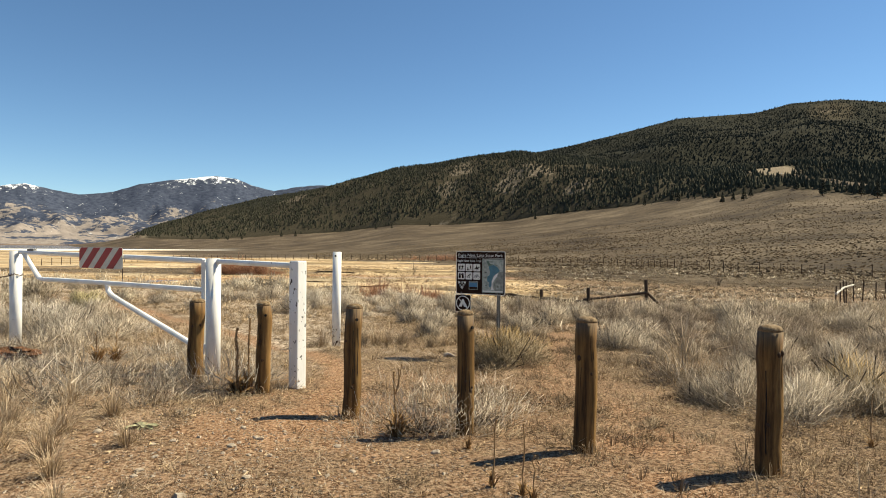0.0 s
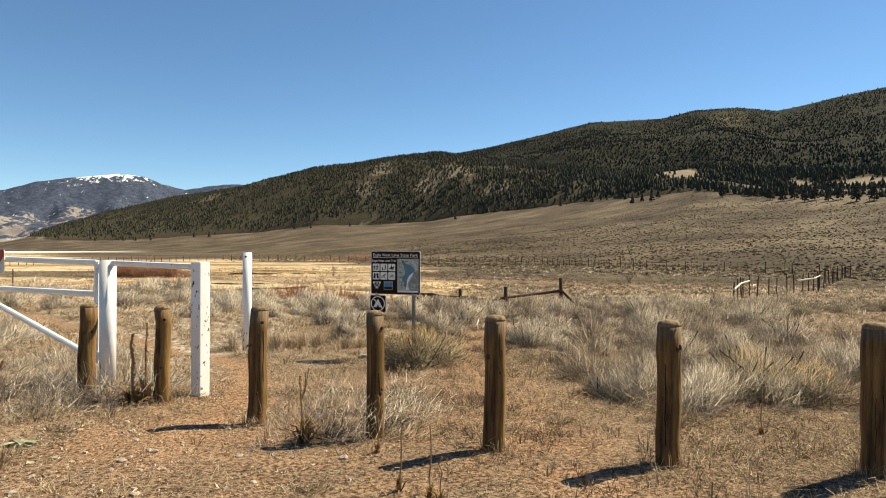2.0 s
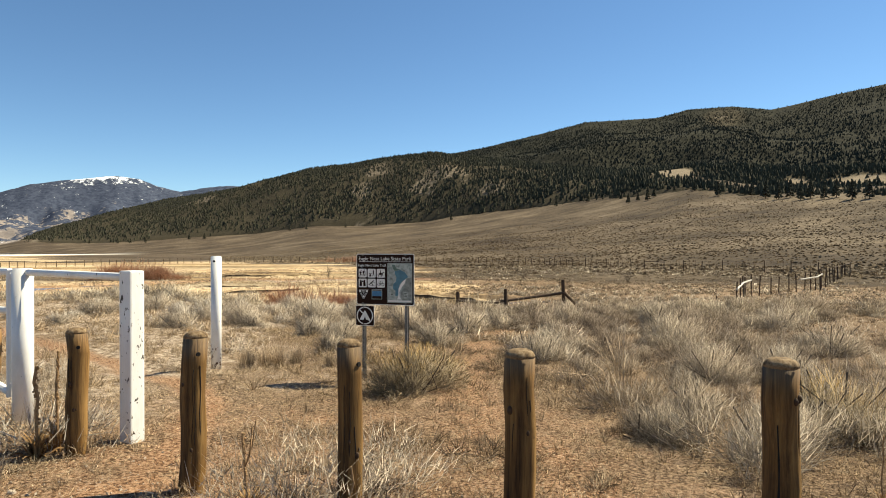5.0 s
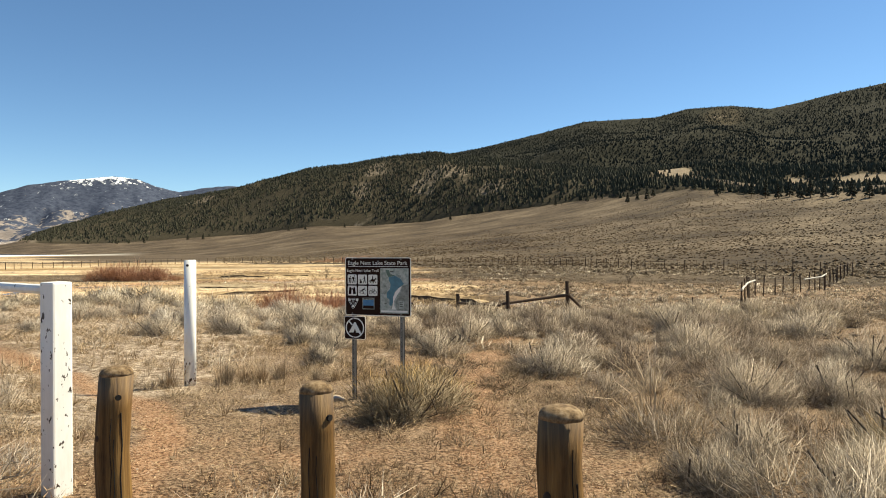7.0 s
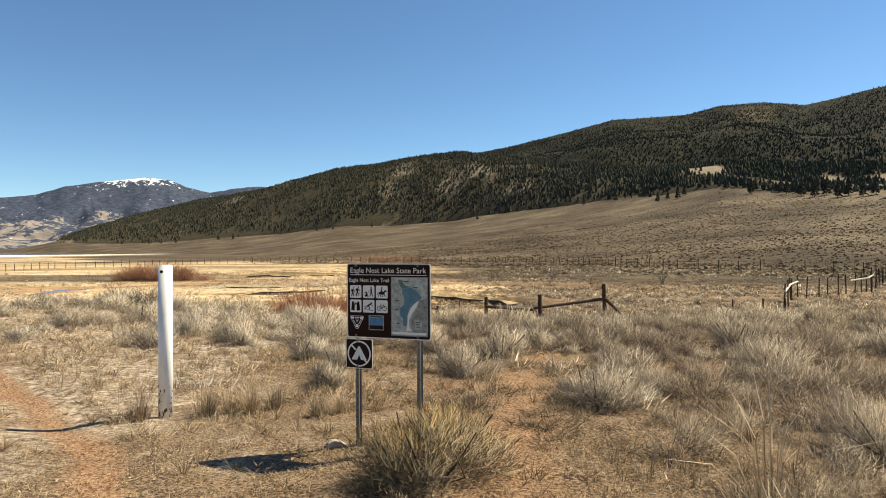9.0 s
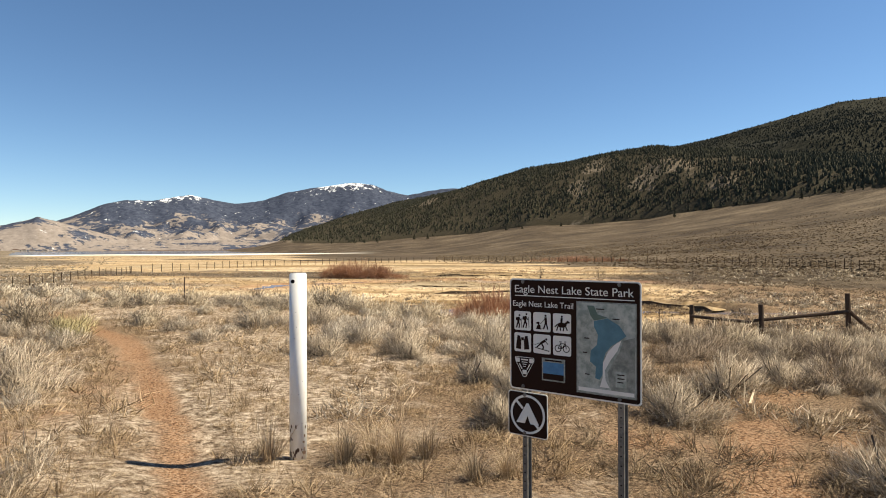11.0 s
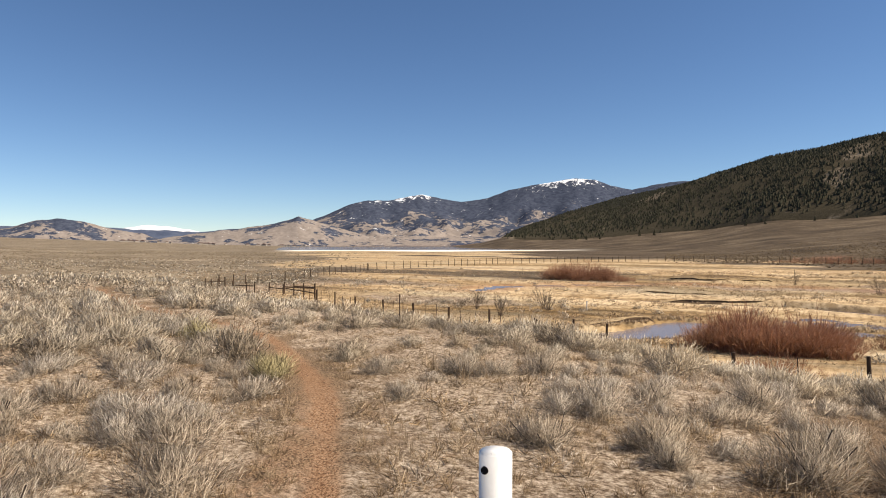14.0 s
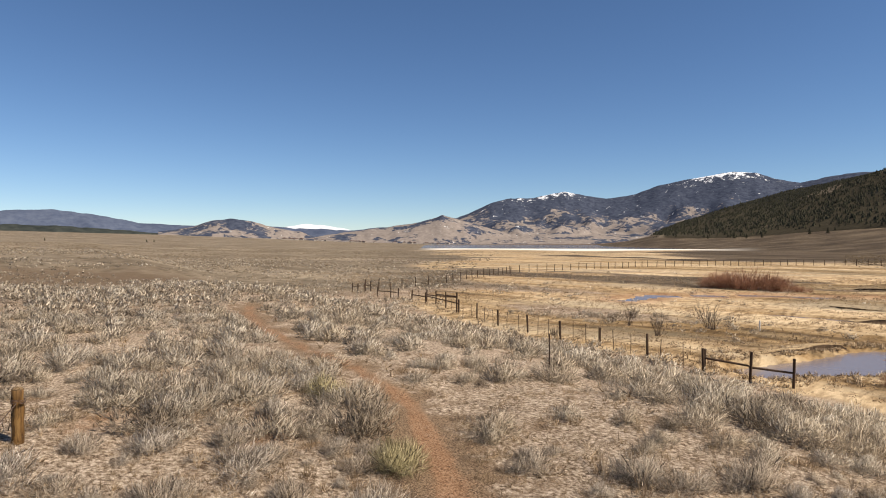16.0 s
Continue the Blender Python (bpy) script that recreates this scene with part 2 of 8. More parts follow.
def make_mountain_mat():
    """Conifer slopes tinted blue for haze, with bare patches, tan foothills below and snow on the tops; all by height
    and noise.
    """
    m, nt, b = mat_new("far_mountain", 1.0, spec=0.0)
    n1 = noise_tex(nt, 0.0075, 10, 0.66)
    n2 = noise_tex(nt, 0.045, 9, 0.74)
    # distance haze is mixed into the conifer colour as blue-grey
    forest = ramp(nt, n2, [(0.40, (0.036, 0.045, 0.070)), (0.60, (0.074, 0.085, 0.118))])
    bare = ramp(nt, n2, [(0.3, (0.168, 0.141, 0.123)), (0.7, (0.31, 0.265, 0.235))])
    hf = attr(nt, "rise")
    bf = arith(nt, "SUBTRACT", arith(nt, "ADD", n1, arith(nt, "MULTIPLY", n2, 0.45)), arith(nt, "MULTIPLY", hf, 0.36))
    c = mix(nt, step_fac(nt, bf, 0.60, 0.64), forest, bare)
    n3 = noise_tex(nt, 0.022, 9, 0.78, (1.0, 1.0, 0.35))
    sf = arith(nt, "ADD", arith(nt, "MULTIPLY", attr(nt, "snow"), 0.64), arith(nt, "MULTIPLY", arith(nt, "SUBTRACT", n3, 0.5), 3.8))
    c = mix(nt, step_fac(nt, sf, 0.5, 0.58), c, (0.80, 0.81, 0.83))
    nt.links.new(c, b.inputs["Base Color"])
    bump(nt, b, n2, 0.35, 8.0)
    return m


def make_far_woods(name, lo, hi):
    m, nt, b = mat_new(name, 1.0, spec=0.0)
    c = ramp(nt, noise_tex(nt, 0.02, 8, 0.7), [(0.38, lo), (0.62, hi)])
    c = mix(nt, 0.5, c, ramp(nt, noise_tex(nt, 0.003, 4, 0.6), [(0.40, (0.7, 0.72, 0.76)), (0.60, (1.0, 1.0, 1.0))]), "MULTIPLY")
    nt.links.new(c, b.inputs["Base Color"])
    return m


def make_hill_soil():
    m, nt, b = mat_new("hill_soil", 1.0, spec=0.05)
    n1 = noise_tex(nt, 0.012, 7, 0.65)
    n2 = noise_tex(nt, 0.12, 6, 0.7)
    c = ramp(nt, n2, [(0.35, (0.0714, 0.0571, 0.0378)), (0.55, (0.16, 0.126, 0.0882)), (0.72, (0.302, 0.252, 0.197))])
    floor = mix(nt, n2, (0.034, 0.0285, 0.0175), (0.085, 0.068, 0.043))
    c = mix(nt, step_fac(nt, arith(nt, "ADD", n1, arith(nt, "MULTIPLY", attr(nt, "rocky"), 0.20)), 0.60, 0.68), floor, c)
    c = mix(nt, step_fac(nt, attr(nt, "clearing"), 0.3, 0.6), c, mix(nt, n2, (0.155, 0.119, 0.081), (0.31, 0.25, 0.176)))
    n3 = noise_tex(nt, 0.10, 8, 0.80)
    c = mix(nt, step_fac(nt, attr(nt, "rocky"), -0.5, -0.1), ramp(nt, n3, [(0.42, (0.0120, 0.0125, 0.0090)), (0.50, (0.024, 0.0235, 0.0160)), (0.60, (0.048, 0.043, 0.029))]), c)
    nt.links.new(c, b.inputs["Base Color"])
    bump(nt, b, n2, 0.7, 2.0)
    return m


def make_bank_soil():
    m, nt, b = mat_new("bank_soil", 1.0, spec=0.05)
    f = noise_tex(nt, 3.0, 7, 0.7)
    earth = ramp(nt, f, [(0.35, (0.042, 0.0286, 0.0185)), (0.65, (0.16, 0.109, 0.0714))])
    sod = ramp(nt, f, [(0.35, (0.218, 0.151, 0.084)), (0.62, (0.504, 0.378, 0.227))])
    nt.links.new(mix(nt, step_fac(nt, attr(nt, "sod"), 0.4, 0.8), earth, sod), b.inputs["Base Color"])
    bump(nt, b, f, 0.8, 0.2)
    return m


def make_conifer_mat(name, lo, hi):
    m, nt, b = mat_new(name, 0.9, spec=0.1)
    g = nt.nodes.new("ShaderNodeNewGeometry")
    c = mix(nt, g.outputs["Random Per Island"], lo, hi)
    nt.links.new(c, b.inputs["Base Color"])
    return m


def make_water(name, col, rough=0.06, wave=2.0, dist=0.02):
    m, nt, b = mat_new(name, rough, spec=0.5)
    b.inputs["Base Color"].default_value = (*col, 1)
    bump(nt, b, noise_tex(nt, wave, 3, 0.5), 0.25, dist)
    return m


GROUND = make_ground_mat()
SAGE = make_fibre_mat("sagebrush_twigs", (0.21, 0.178, 0.148), (0.66, 0.582, 0.500), (0.97, 0.895, 0.810), thin=0.22, wood_shade=(0.070, 0.054, 0.042))
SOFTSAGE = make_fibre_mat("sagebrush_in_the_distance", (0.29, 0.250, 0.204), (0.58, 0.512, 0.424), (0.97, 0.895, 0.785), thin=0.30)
EASTSAGE = make_fibre_mat("eastern_sagebrush", (0.17, 0.138, 0.105), (0.33, 0.275, 0.21), (0.62, 0.54, 0.43))
FARSAGE = make_fibre_mat("far_sagebrush", (0.105, 0.079, 0.053), (0.175, 0.135, 0.092), (0.25, 0.20, 0.142))
PALESAGE = make_fibre_mat("pale_far_sagebrush", (0.126, 0.101, 0.0739), (0.235, 0.195, 0.147), (0.336, 0.281, 0.22))
DULLGRASS = make_fibre_mat("dull_dead_grass", (0.126, 0.0966, 0.0689), (0.353, 0.29, 0.22), (0.554, 0.47, 0.37))
RABBIT = make_fibre_mat("rabbitbrush_twigs", (0.19, 0.155, 0.115), (0.46, 0.395, 0.30), (0.80, 0.54, 0.20), wood_shade=(0.084, 0.063, 0.042), tip_from=0.42)
GREENISH = make_fibre_mat("green_tinged_twigs", (0.27, 0.242, 0.140), (0.55, 0.505, 0.325), (0.82, 0.745, 0.50), wood_shade=(0.084, 0.0672, 0.042))
STRAW = make_fibre_mat("dry_grass_blades", (0.235, 0.166, 0.102), (0.53, 0.412, 0.285), (0.75, 0.630, 0.490))
FLAKE = make_fibre_mat("dead_leaf_flakes", (0.25, 0.165, 0.095), (0.52, 0.39, 0.245), (0.72, 0.57, 0.39))
WILLOW = make_fibre_mat("red_willow_twigs", (0.25, 0.125, 0.076), (0.45, 0.24, 0.155), (0.58, 0.355, 0.245))
GREYTWIG = make_fibre_mat("grey_twigs", (0.109, 0.084, 0.0672), (0.218, 0.176, 0.143), (0.252, 0.218, 0.185))
LEAF = make_noise_mat("rosette_leaf", [(0.3, (0.20, 0.195, 0.10)), (0.7, (0.44, 0.42, 0.26))], 40, rough=0.8, bump_s=0.2)
STALK = make_fibre_mat("dead_stalks", (0.151, 0.0882, 0.042), (0.353, 0.227, 0.118), (0.462, 0.311, 0.168))
LOG = make_log_mat()
POSTWOOD = make_noise_mat("dark_fence_wood", [(0.3, (0.035, 0.022, 0.014)), (0.7, (0.13, 0.08, 0.05))], 14, (1, 1, 0.1))
PALEWOOD = make_noise_mat("bleached_rail", [(0.3, (0.42, 0.38, 0.32)), (0.7, (0.68, 0.64, 0.57))], 14, (0.1, 1, 1))
WHITE = make_white_paint("white_paint", 0.705)
WORN_WHITE = make_white_paint("chipped_white_paint", 0.625)
STEEL = make_noise_mat("galvanised_steel", [(0.3, (0.13, 0.125, 0.12)), (0.7, (0.25, 0.24, 0.23))], 40, rough=0.5, metal=0.5, bump_s=0.1)
RUST = make_noise_mat("rusty_wire", [(0.3, (0.06, 0.035, 0.025)), (0.7, (0.14, 0.09, 0.065))], 30, rough=0.8, bump_s=0)
DARKHOLE = make_flat("dark_hollow", (0.012, 0.010, 0.009), 0.9)
SIGN_BROWN = make_flat("sign_brown", (0.0302, 0.0151, 0.0101), 0.65, var=0.12, scale=5, spec=0.04)
SIGN_WHITE = make_flat("sign_white", (0.82, 0.785, 0.72), 0.45, var=0.10, scale=6)
MAP_LAND = make_noise_mat("map_land", [(0.38, (0.27, 0.31, 0.27)), (0.62, (0.54, 0.55, 0.49))], 22, rough=0.4, bump_s=0)
MAP_GREY = make_noise_mat("map_grey", [(0.38, (0.20, 0.215, 0.19)), (0.62, (0.38, 0.385, 0.34))], 30, rough=0.4, bump_s=0)
MAP_WATER = make_flat("map_water", (0.095, 0.225, 0.285), 0.4, var=0.3, scale=18)
MAP_MARSH = make_flat("map_marsh_green", (0.13, 0.19, 0.15), 0.4, var=0.3, scale=20)
MAP_SKY = make_flat("panel_sky_blue", (0.07, 0.22, 0.40), 0.4, var=0.3, scale=25)
RED_SHEET = make_flat("red_reflective", (0.36, 0.028, 0.026), 0.4, var=0.15)
CREAM_SHEET = make_flat("cream_reflective", (0.66, 0.62, 0.52), 0.45, var=0.15)
STONE = make_noise_mat("pale_stone", [(0.3, (0.28, 0.22, 0.16)), (0.7, (0.52, 0.44, 0.35))], 30, rough=0.9)
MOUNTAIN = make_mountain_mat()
HILLSOIL = make_hill_soil()
SNOWFIELD = make_noise_mat("far_snow", [(0.3, (0.62, 0.64, 0.68)), (0.7, (0.82, 0.83, 0.86))], 0.01, rough=0.9, bump_s=0)
# woods of the farthest ridge, lightened and blued to carry the haze
HAZE_WOODS = make_far_woods("far_haze_woods", (0.070, 0.088, 0.135), (0.105, 0.125, 0.175))
DARK_WOODS = make_far_woods("far_dark_woods", (0.030, 0.036, 0.034), (0.060, 0.066, 0.058))
NEEDLES = make_conifer_mat("conifer_needles", (0.033, 0.0325, 0.0210), (0.068, 0.0635, 0.0400))
FAR_NEEDLES = make_conifer_mat("ridge_conifer_needles", (0.021, 0.0225, 0.0175), (0.043, 0.0430, 0.0310))
BANK_SOIL = make_bank_soil()
RED_EARTH = make_noise_mat("red_earth", [(0.38, (0.045, 0.020, 0.010)), (0.54, (0.15, 0.074, 0.040)), (0.68, (0.28, 0.16, 0.10))], 16, rough=1.0, bump_s=0.9, bump_d=0.02, spec=0.05)
GREYWOOD = make_noise_mat("grey_end_wood", [(0.35, (0.062, 0.036, 0.017)), (0.50, (0.19, 0.122, 0.062)), (0.68, (0.33, 0.24, 0.145))], 38, rough=0.9, bump_s=0.7, bump_d=0.004)
KNOT = make_flat("dark_knot", (0.06, 0.032, 0.016), 0.8)
STALKWOOD = make_noise_mat("dead_stalk", [(0.3, (0.17, 0.095, 0.045)), (0.7, (0.42, 0.27, 0.14))], 60, rough=0.9, bump_s=0)
BARE_WOOD = make_noise_mat("dark_bare_wood", [(0.3, (0.045, 0.034, 0.026)), (0.7, (0.14, 0.11, 0.085))], 40, (1, 1, 0.2))
BARK = make_noise_mat("pine_bark", [(0.3, (0.05, 0.03, 0.02)), (0.7, (0.14, 0.085, 0.055))], 6, (1, 1, 0.2))
LAKE = make_water("lake_water", (0.035, 0.055, 0.085), 0.12, 0.6, 0.05)
CREEK = make_water("creek_water", (0.20, 0.165, 0.16), 0.22, 3.0, 0.006)
ROOF = make_flat("town_roof", (0.16, 0.10, 0.08), 0.8)
TOWNWALL = make_flat("town_wall", (0.45, 0.40, 0.34), 0.8)


# ---------------------------------------------------------------- mesh helpers
def part(name, bm, material, parent, label=""):
    me = bpy.data.meshes.new(name)
    bm.to_mesh(me)
    bm.free()
    me.materials.append(material)
    ob = new(name, me)
    ob.parent = parent
    if label:
        ob["label"] = label
    return ob


def thing(name, at, label, category, group="", kind="", rz=0.0):
    e = new(name)
    e.empty_display_size = 0.1
    e.matrix_basis = pose(*at, 0, 0, rz)
    return tagged(e, label, category, group, kind)


def bulk(name, verts, tris, material, smooth=False, normals=None, **attrs):
    """A mesh from whole arrays of vertices and triangles (or quads), with point attributes."""
    me = bpy.data.meshes.new(name)
    verts = np.ascontiguousarray(verts, np.float32)
    tris = np.ascontiguousarray(tris, np.int32)
    k = tris.shape[1]
    me.vertices.add(len(verts))
    me.vertices.foreach_set("co", verts.ravel())
    me.loops.add(tris.size)
    me.loops.foreach_set("vertex_index", tris.ravel())
    me.polygons.add(len(tris))
    me.polygons.foreach_set("loop_start", np.arange(0, tris.size, k, dtype=np.int32))
    me.polygons.foreach_set("loop_total", np.full(len(tris), k, np.int32))
    me.polygons.foreach_set("use_smooth", np.full(len(tris), smooth))
    me.update(calc_edges=True)
    for key, v in attrs.items():
        a = me.attributes.new(key, "FLOAT", "POINT")
        a.data.foreach_set("value", np.ascontiguousarray(v, np.float32))
    me.materials.append(material)
    if normals is not None:
        me.polygons.foreach_set("use_smooth", np.full(len(tris), True))
        me.normals_split_custom_set_from_vertices(np.ascontiguousarray(normals, np.float32))
    return me


def tube(bm, a, b, r0, r1=None, seg=10, caps=True):
    """A tapered round bar from a to b."""
    a, b = Vector(a), Vector(b)
    r1 = r0 if r1 is None else r1
    q = (b - a).to_track_quat("Z", "Y").to_matrix().to_4x4()
    m = Matrix.Translation((a + b) / 2) @ q
    return bmesh.ops.create_cone(bm, cap_ends=caps, segments=seg, radius1=r0, radius2=r1, depth=(b - a).length, matrix=m)["verts"]


def pipe(bm, pts, r, seg=10):
    """A bent round pipe along points, with closed ends."""
    pts = [Vector(p) for p in pts]
    rings = []
    for i, p in enumerate(pts):
        d = (pts[min(i + 1, len(pts) - 1)] - pts[max(i - 1, 0)]).normalized()
        side = d.cross(Vector((0.31, 0.95, 0.02))).normalized()
        up = side.cross(d)
        rings.append([bm.verts.new(p + r * (math.cos(k * math.tau / seg) * side + math.sin(k * math.tau / seg) * up)) for k in range(seg)])
    for u, v in zip(rings, rings[1:]):
        for k in range(seg):
            bm.faces.new((u[k], u[(k + 1) % seg], v[(k + 1) % seg], v[k]))
    bm.faces.new(rings[0][::-1])
    bm.faces.new(rings[-1])
    bmesh.ops.recalc_face_normals(bm, faces=bm.faces)


def slab(bm, c, size, bevel=0.0, rz=0.0):
    m = pose(*c, 0, 0, rz) @ Matrix.Diagonal((*size, 1))
    vs = bmesh.ops.create_cube(bm, size=1.0, matrix=m)["verts"]
    if bevel:
        es = list({e for v in vs for e in v.link_edges})
        bmesh.ops.bevel(bm, geom=es, offset=bevel, segments=2, affect="EDGES", profile=0.6)
    return vs


def plate(bm, outline, y0, y1):
    """An upright plate: outline in x, z, between the depths y0 and y1."""
    f = [bm.verts.new((x, y0, z)) for x, z in outline]
    g = [bm.verts.new((x, y1, z)) for x, z in outline]
    n = len(f)
    bm.faces.new(f)
    bm.faces.new(g[::-1])
    for i in range(n):
        bm.faces.new((f[i], g[i], g[(i + 1) % n], f[(i + 1) % n]))
    bmesh.ops.recalc_face_normals(bm, faces=bm.faces)


def round_rect(x0, z0, x1, z1, r, n=5):
    out = []
    for cx, cz, a0 in ((x1 - r, z1 - r, 0), (x0 + r, z1 - r, 90), (x0 + r, z0 + r, 180), (x1 - r, z0 + r, 270)):
        for k in range(n + 1):
            a = radians(a0 + 90 * k / n)
            out.append((cx + r * math.cos(a), cz + r * math.sin(a)))
    return out


# ---------------------------------------------------------------- the lie of the land
def sm(a, b, v):
    t = np.clip((v - a) / (b - a), 0, 1)
    return t * t * (3 - 2 * t)


_perm = np.random.default_rng(3).permutation(4096)
_grad = np.random.default_rng(4).random(4096)


def vnoise(x, y):
    """Smooth value noise in 0..1 over arrays."""
    xi, yi = np.floor(x).astype(int), np.floor(y).astype(int)
    fx, fy = x - xi, y - yi
    fx, fy = fx * fx * (3 - 2 * fx), fy * fy * (3 - 2 * fy)

    def at(i, j):
        return _grad[(_perm[i % 4096] + j * 57) % 4096]
    return (at(xi, yi) * (1 - fx) + at(xi + 1, yi) * fx) * (1 - fy) + (at(xi, yi + 1) * (1 - fx) + at(xi + 1, yi + 1) * fx) * fy


def fbm(x, y, octaves=4):
    v, amp, tot = 0.0, 1.0, 0.0
    for _ in range(octaves):
        v = v + amp * vnoise(x, y)
        tot += amp
        amp *= 0.5
        x, y = x * 2.03 + 17.3, y * 2.03 + 5.1
    return v / tot


# trail centre lines and bare patches
TRAIL = np.array([(-1.15, 5.0), (-1.1, 6.6), (-1.25, 8.0), (-1.85, 9.4), (-2.57, 10.4), (-3.29, 11.35), (-4.45, 12.7), (-5.65, 14.15), (-7.55, 16.3), (-9.6, 18.0), (-12.2, 19.75), (-15.6, 20.9), (-19.4, 21.7), (-22.8, 22.8), (-28.4, 25.0), (-32.0, 27.0)])
SIDE_TRAIL = np.array([(1.6, 4.2), (1.5, 5.6), (1.3, 7.8), (1.9, 10.5), (2.4, 12.8), (3.4, 15.5)])
GATE_TRACK = np.array([(-4.4, 9.0), (-4.8, 11.8), (-6.6, 15.0), (-8.6, 17.3)])


def dist_to(line, x, y):
    best = np.full(np.shape(x), 1e9)
    for (ax, ay), (bx, by) in zip(line[:-1], line[1:]):
        dx, dy = bx - ax, by - ay
        t = np.clip(((x - ax) * dx + (y - ay) * dy) / (dx * dx + dy * dy), 0, 1)
        best = np.minimum(best, np.hypot(x - ax - t * dx, y - ay - t * dy))
    return best


CREEK_LINE = np.array([(-14.2, 45.4), (-11.8, 47.6), (-9.6, 51.5), (-6.5, 54.5), (-1.0, 57.5), (6.0, 59.0), (14.0, 58.5), (24.0, 62.0), (40.0, 60.0)])
POOL = np.array([(-13.4, 45.6), (-12.9, 47.8), (-11.9, 50.4), (-10.6, 54.0), (-9.4, 58.0)])
CREEK_FAR = np.array([(-22.0, 76.0), (-12.0, 75.5), (-4.5, 76.0), (4.0, 72.5), (9.5, 62.0), (14.0, 58.5)])
CREEK_WEST = np.array([(-39.0, 79.0), (-40.0, 88.5), (-30.0, 99.0), (-8, 104.0), (8, 100.0)])


def creek_dist(x, y):
    w = 0.9 * (fbm(x * 0.35, y * 0.35, 3) - 0.5)
    near_pool = np.minimum(dist_to(CREEK_LINE, x, y) - 0.95, dist_to(POOL, x, y) - 1.55) + w
    return np.minimum(np.minimum(near_pool, dist_to(CREEK_FAR, x, y) - 0.75 + w), dist_to(CREEK_WEST, x, y) - 0.8 + w)


# low cut banks in the meadow: the ground behind each line stands higher
BANKS = [([(-6.5, 76.4), (-4.6, 76.6), (4.0, 73.5), (7.0, 66.0), (9.4, 60.4), (16.0, 60.2)], 0.42),
         ([(-24.0, 117.0), (-15.0, 116.0), (-8.0, 117.0)], 0.45),
         ([(-22.0, 85.5), (-17.7, 86.0), (-12.0, 85.0)], 0.30),
         ([(14.0, 84.0), (20.0, 85.0), (30.0, 82.0)], 0.35),
         ([(2.0, 141.0), (16.0, 139.0), (26.0, 140.0)], 0.45)]


CUTS = [([(-15.0, 74.6), (-11.0, 77.0), (-5.5, 77.6), (-1.0, 78.2), (2.0, 76.5)], 0.26), ([(3.4, 71.0), (5.6, 67.0), (8.2, 62.4), (11.2, 59.4)], 0.30), ([(-15.6, 45.8), (-15.4, 48.6), (-13.9, 52.6), (-12.0, 57.5)], 0.40),
        ([(-24.0, 117.0), (-15.0, 116.0), (-8.0, 117.0)], 0.38), ([(-22.0, 85.5), (-17.7, 86.0), (-12.0, 85.0)], 0.22)]


def bank_rise(x, y):
    z = 0.0
    for pts, h in BANKS:
        px, py = [p[0] for p in pts], [p[1] for p in pts]
        d = y - np.interp(x, px, py) + 0.9 * (fbm(x * 0.5, y * 0.12 + 3, 2) - 0.5)
        ends = sm(px[0] - 1.0, px[0] + 1.5, x) * (1 - sm(px[-1] - 1.5, px[-1] + 1.0, x))
        z = z + h * sm(-0.05, 0.40, d) * np.exp(-np.clip(d, 0, None) / 28.0) * ends
    return z


AZ_T = [-30, -25, -18.8, -9.3, -4.3, 0.8, 5.8, 12.7, 22.8, 28.5, 34.7, 42, 50, 70]
R_T = [1700, 1500, 1300, 1120, 1020, 960, 900, 790, 640, 570, 480, 430, 400, 400]
E_T = [0.4, 0.62, 0.5, 1.25, 2.0, 2.05, 2.4, 3.3, 4.25, 4.9, 3.85, 3.5, 3.4, 3.0]
R_A = [1250, 1050, 820, 520, 400, 310, 270, 240, 220, 210, 190, 175, 170, 170]


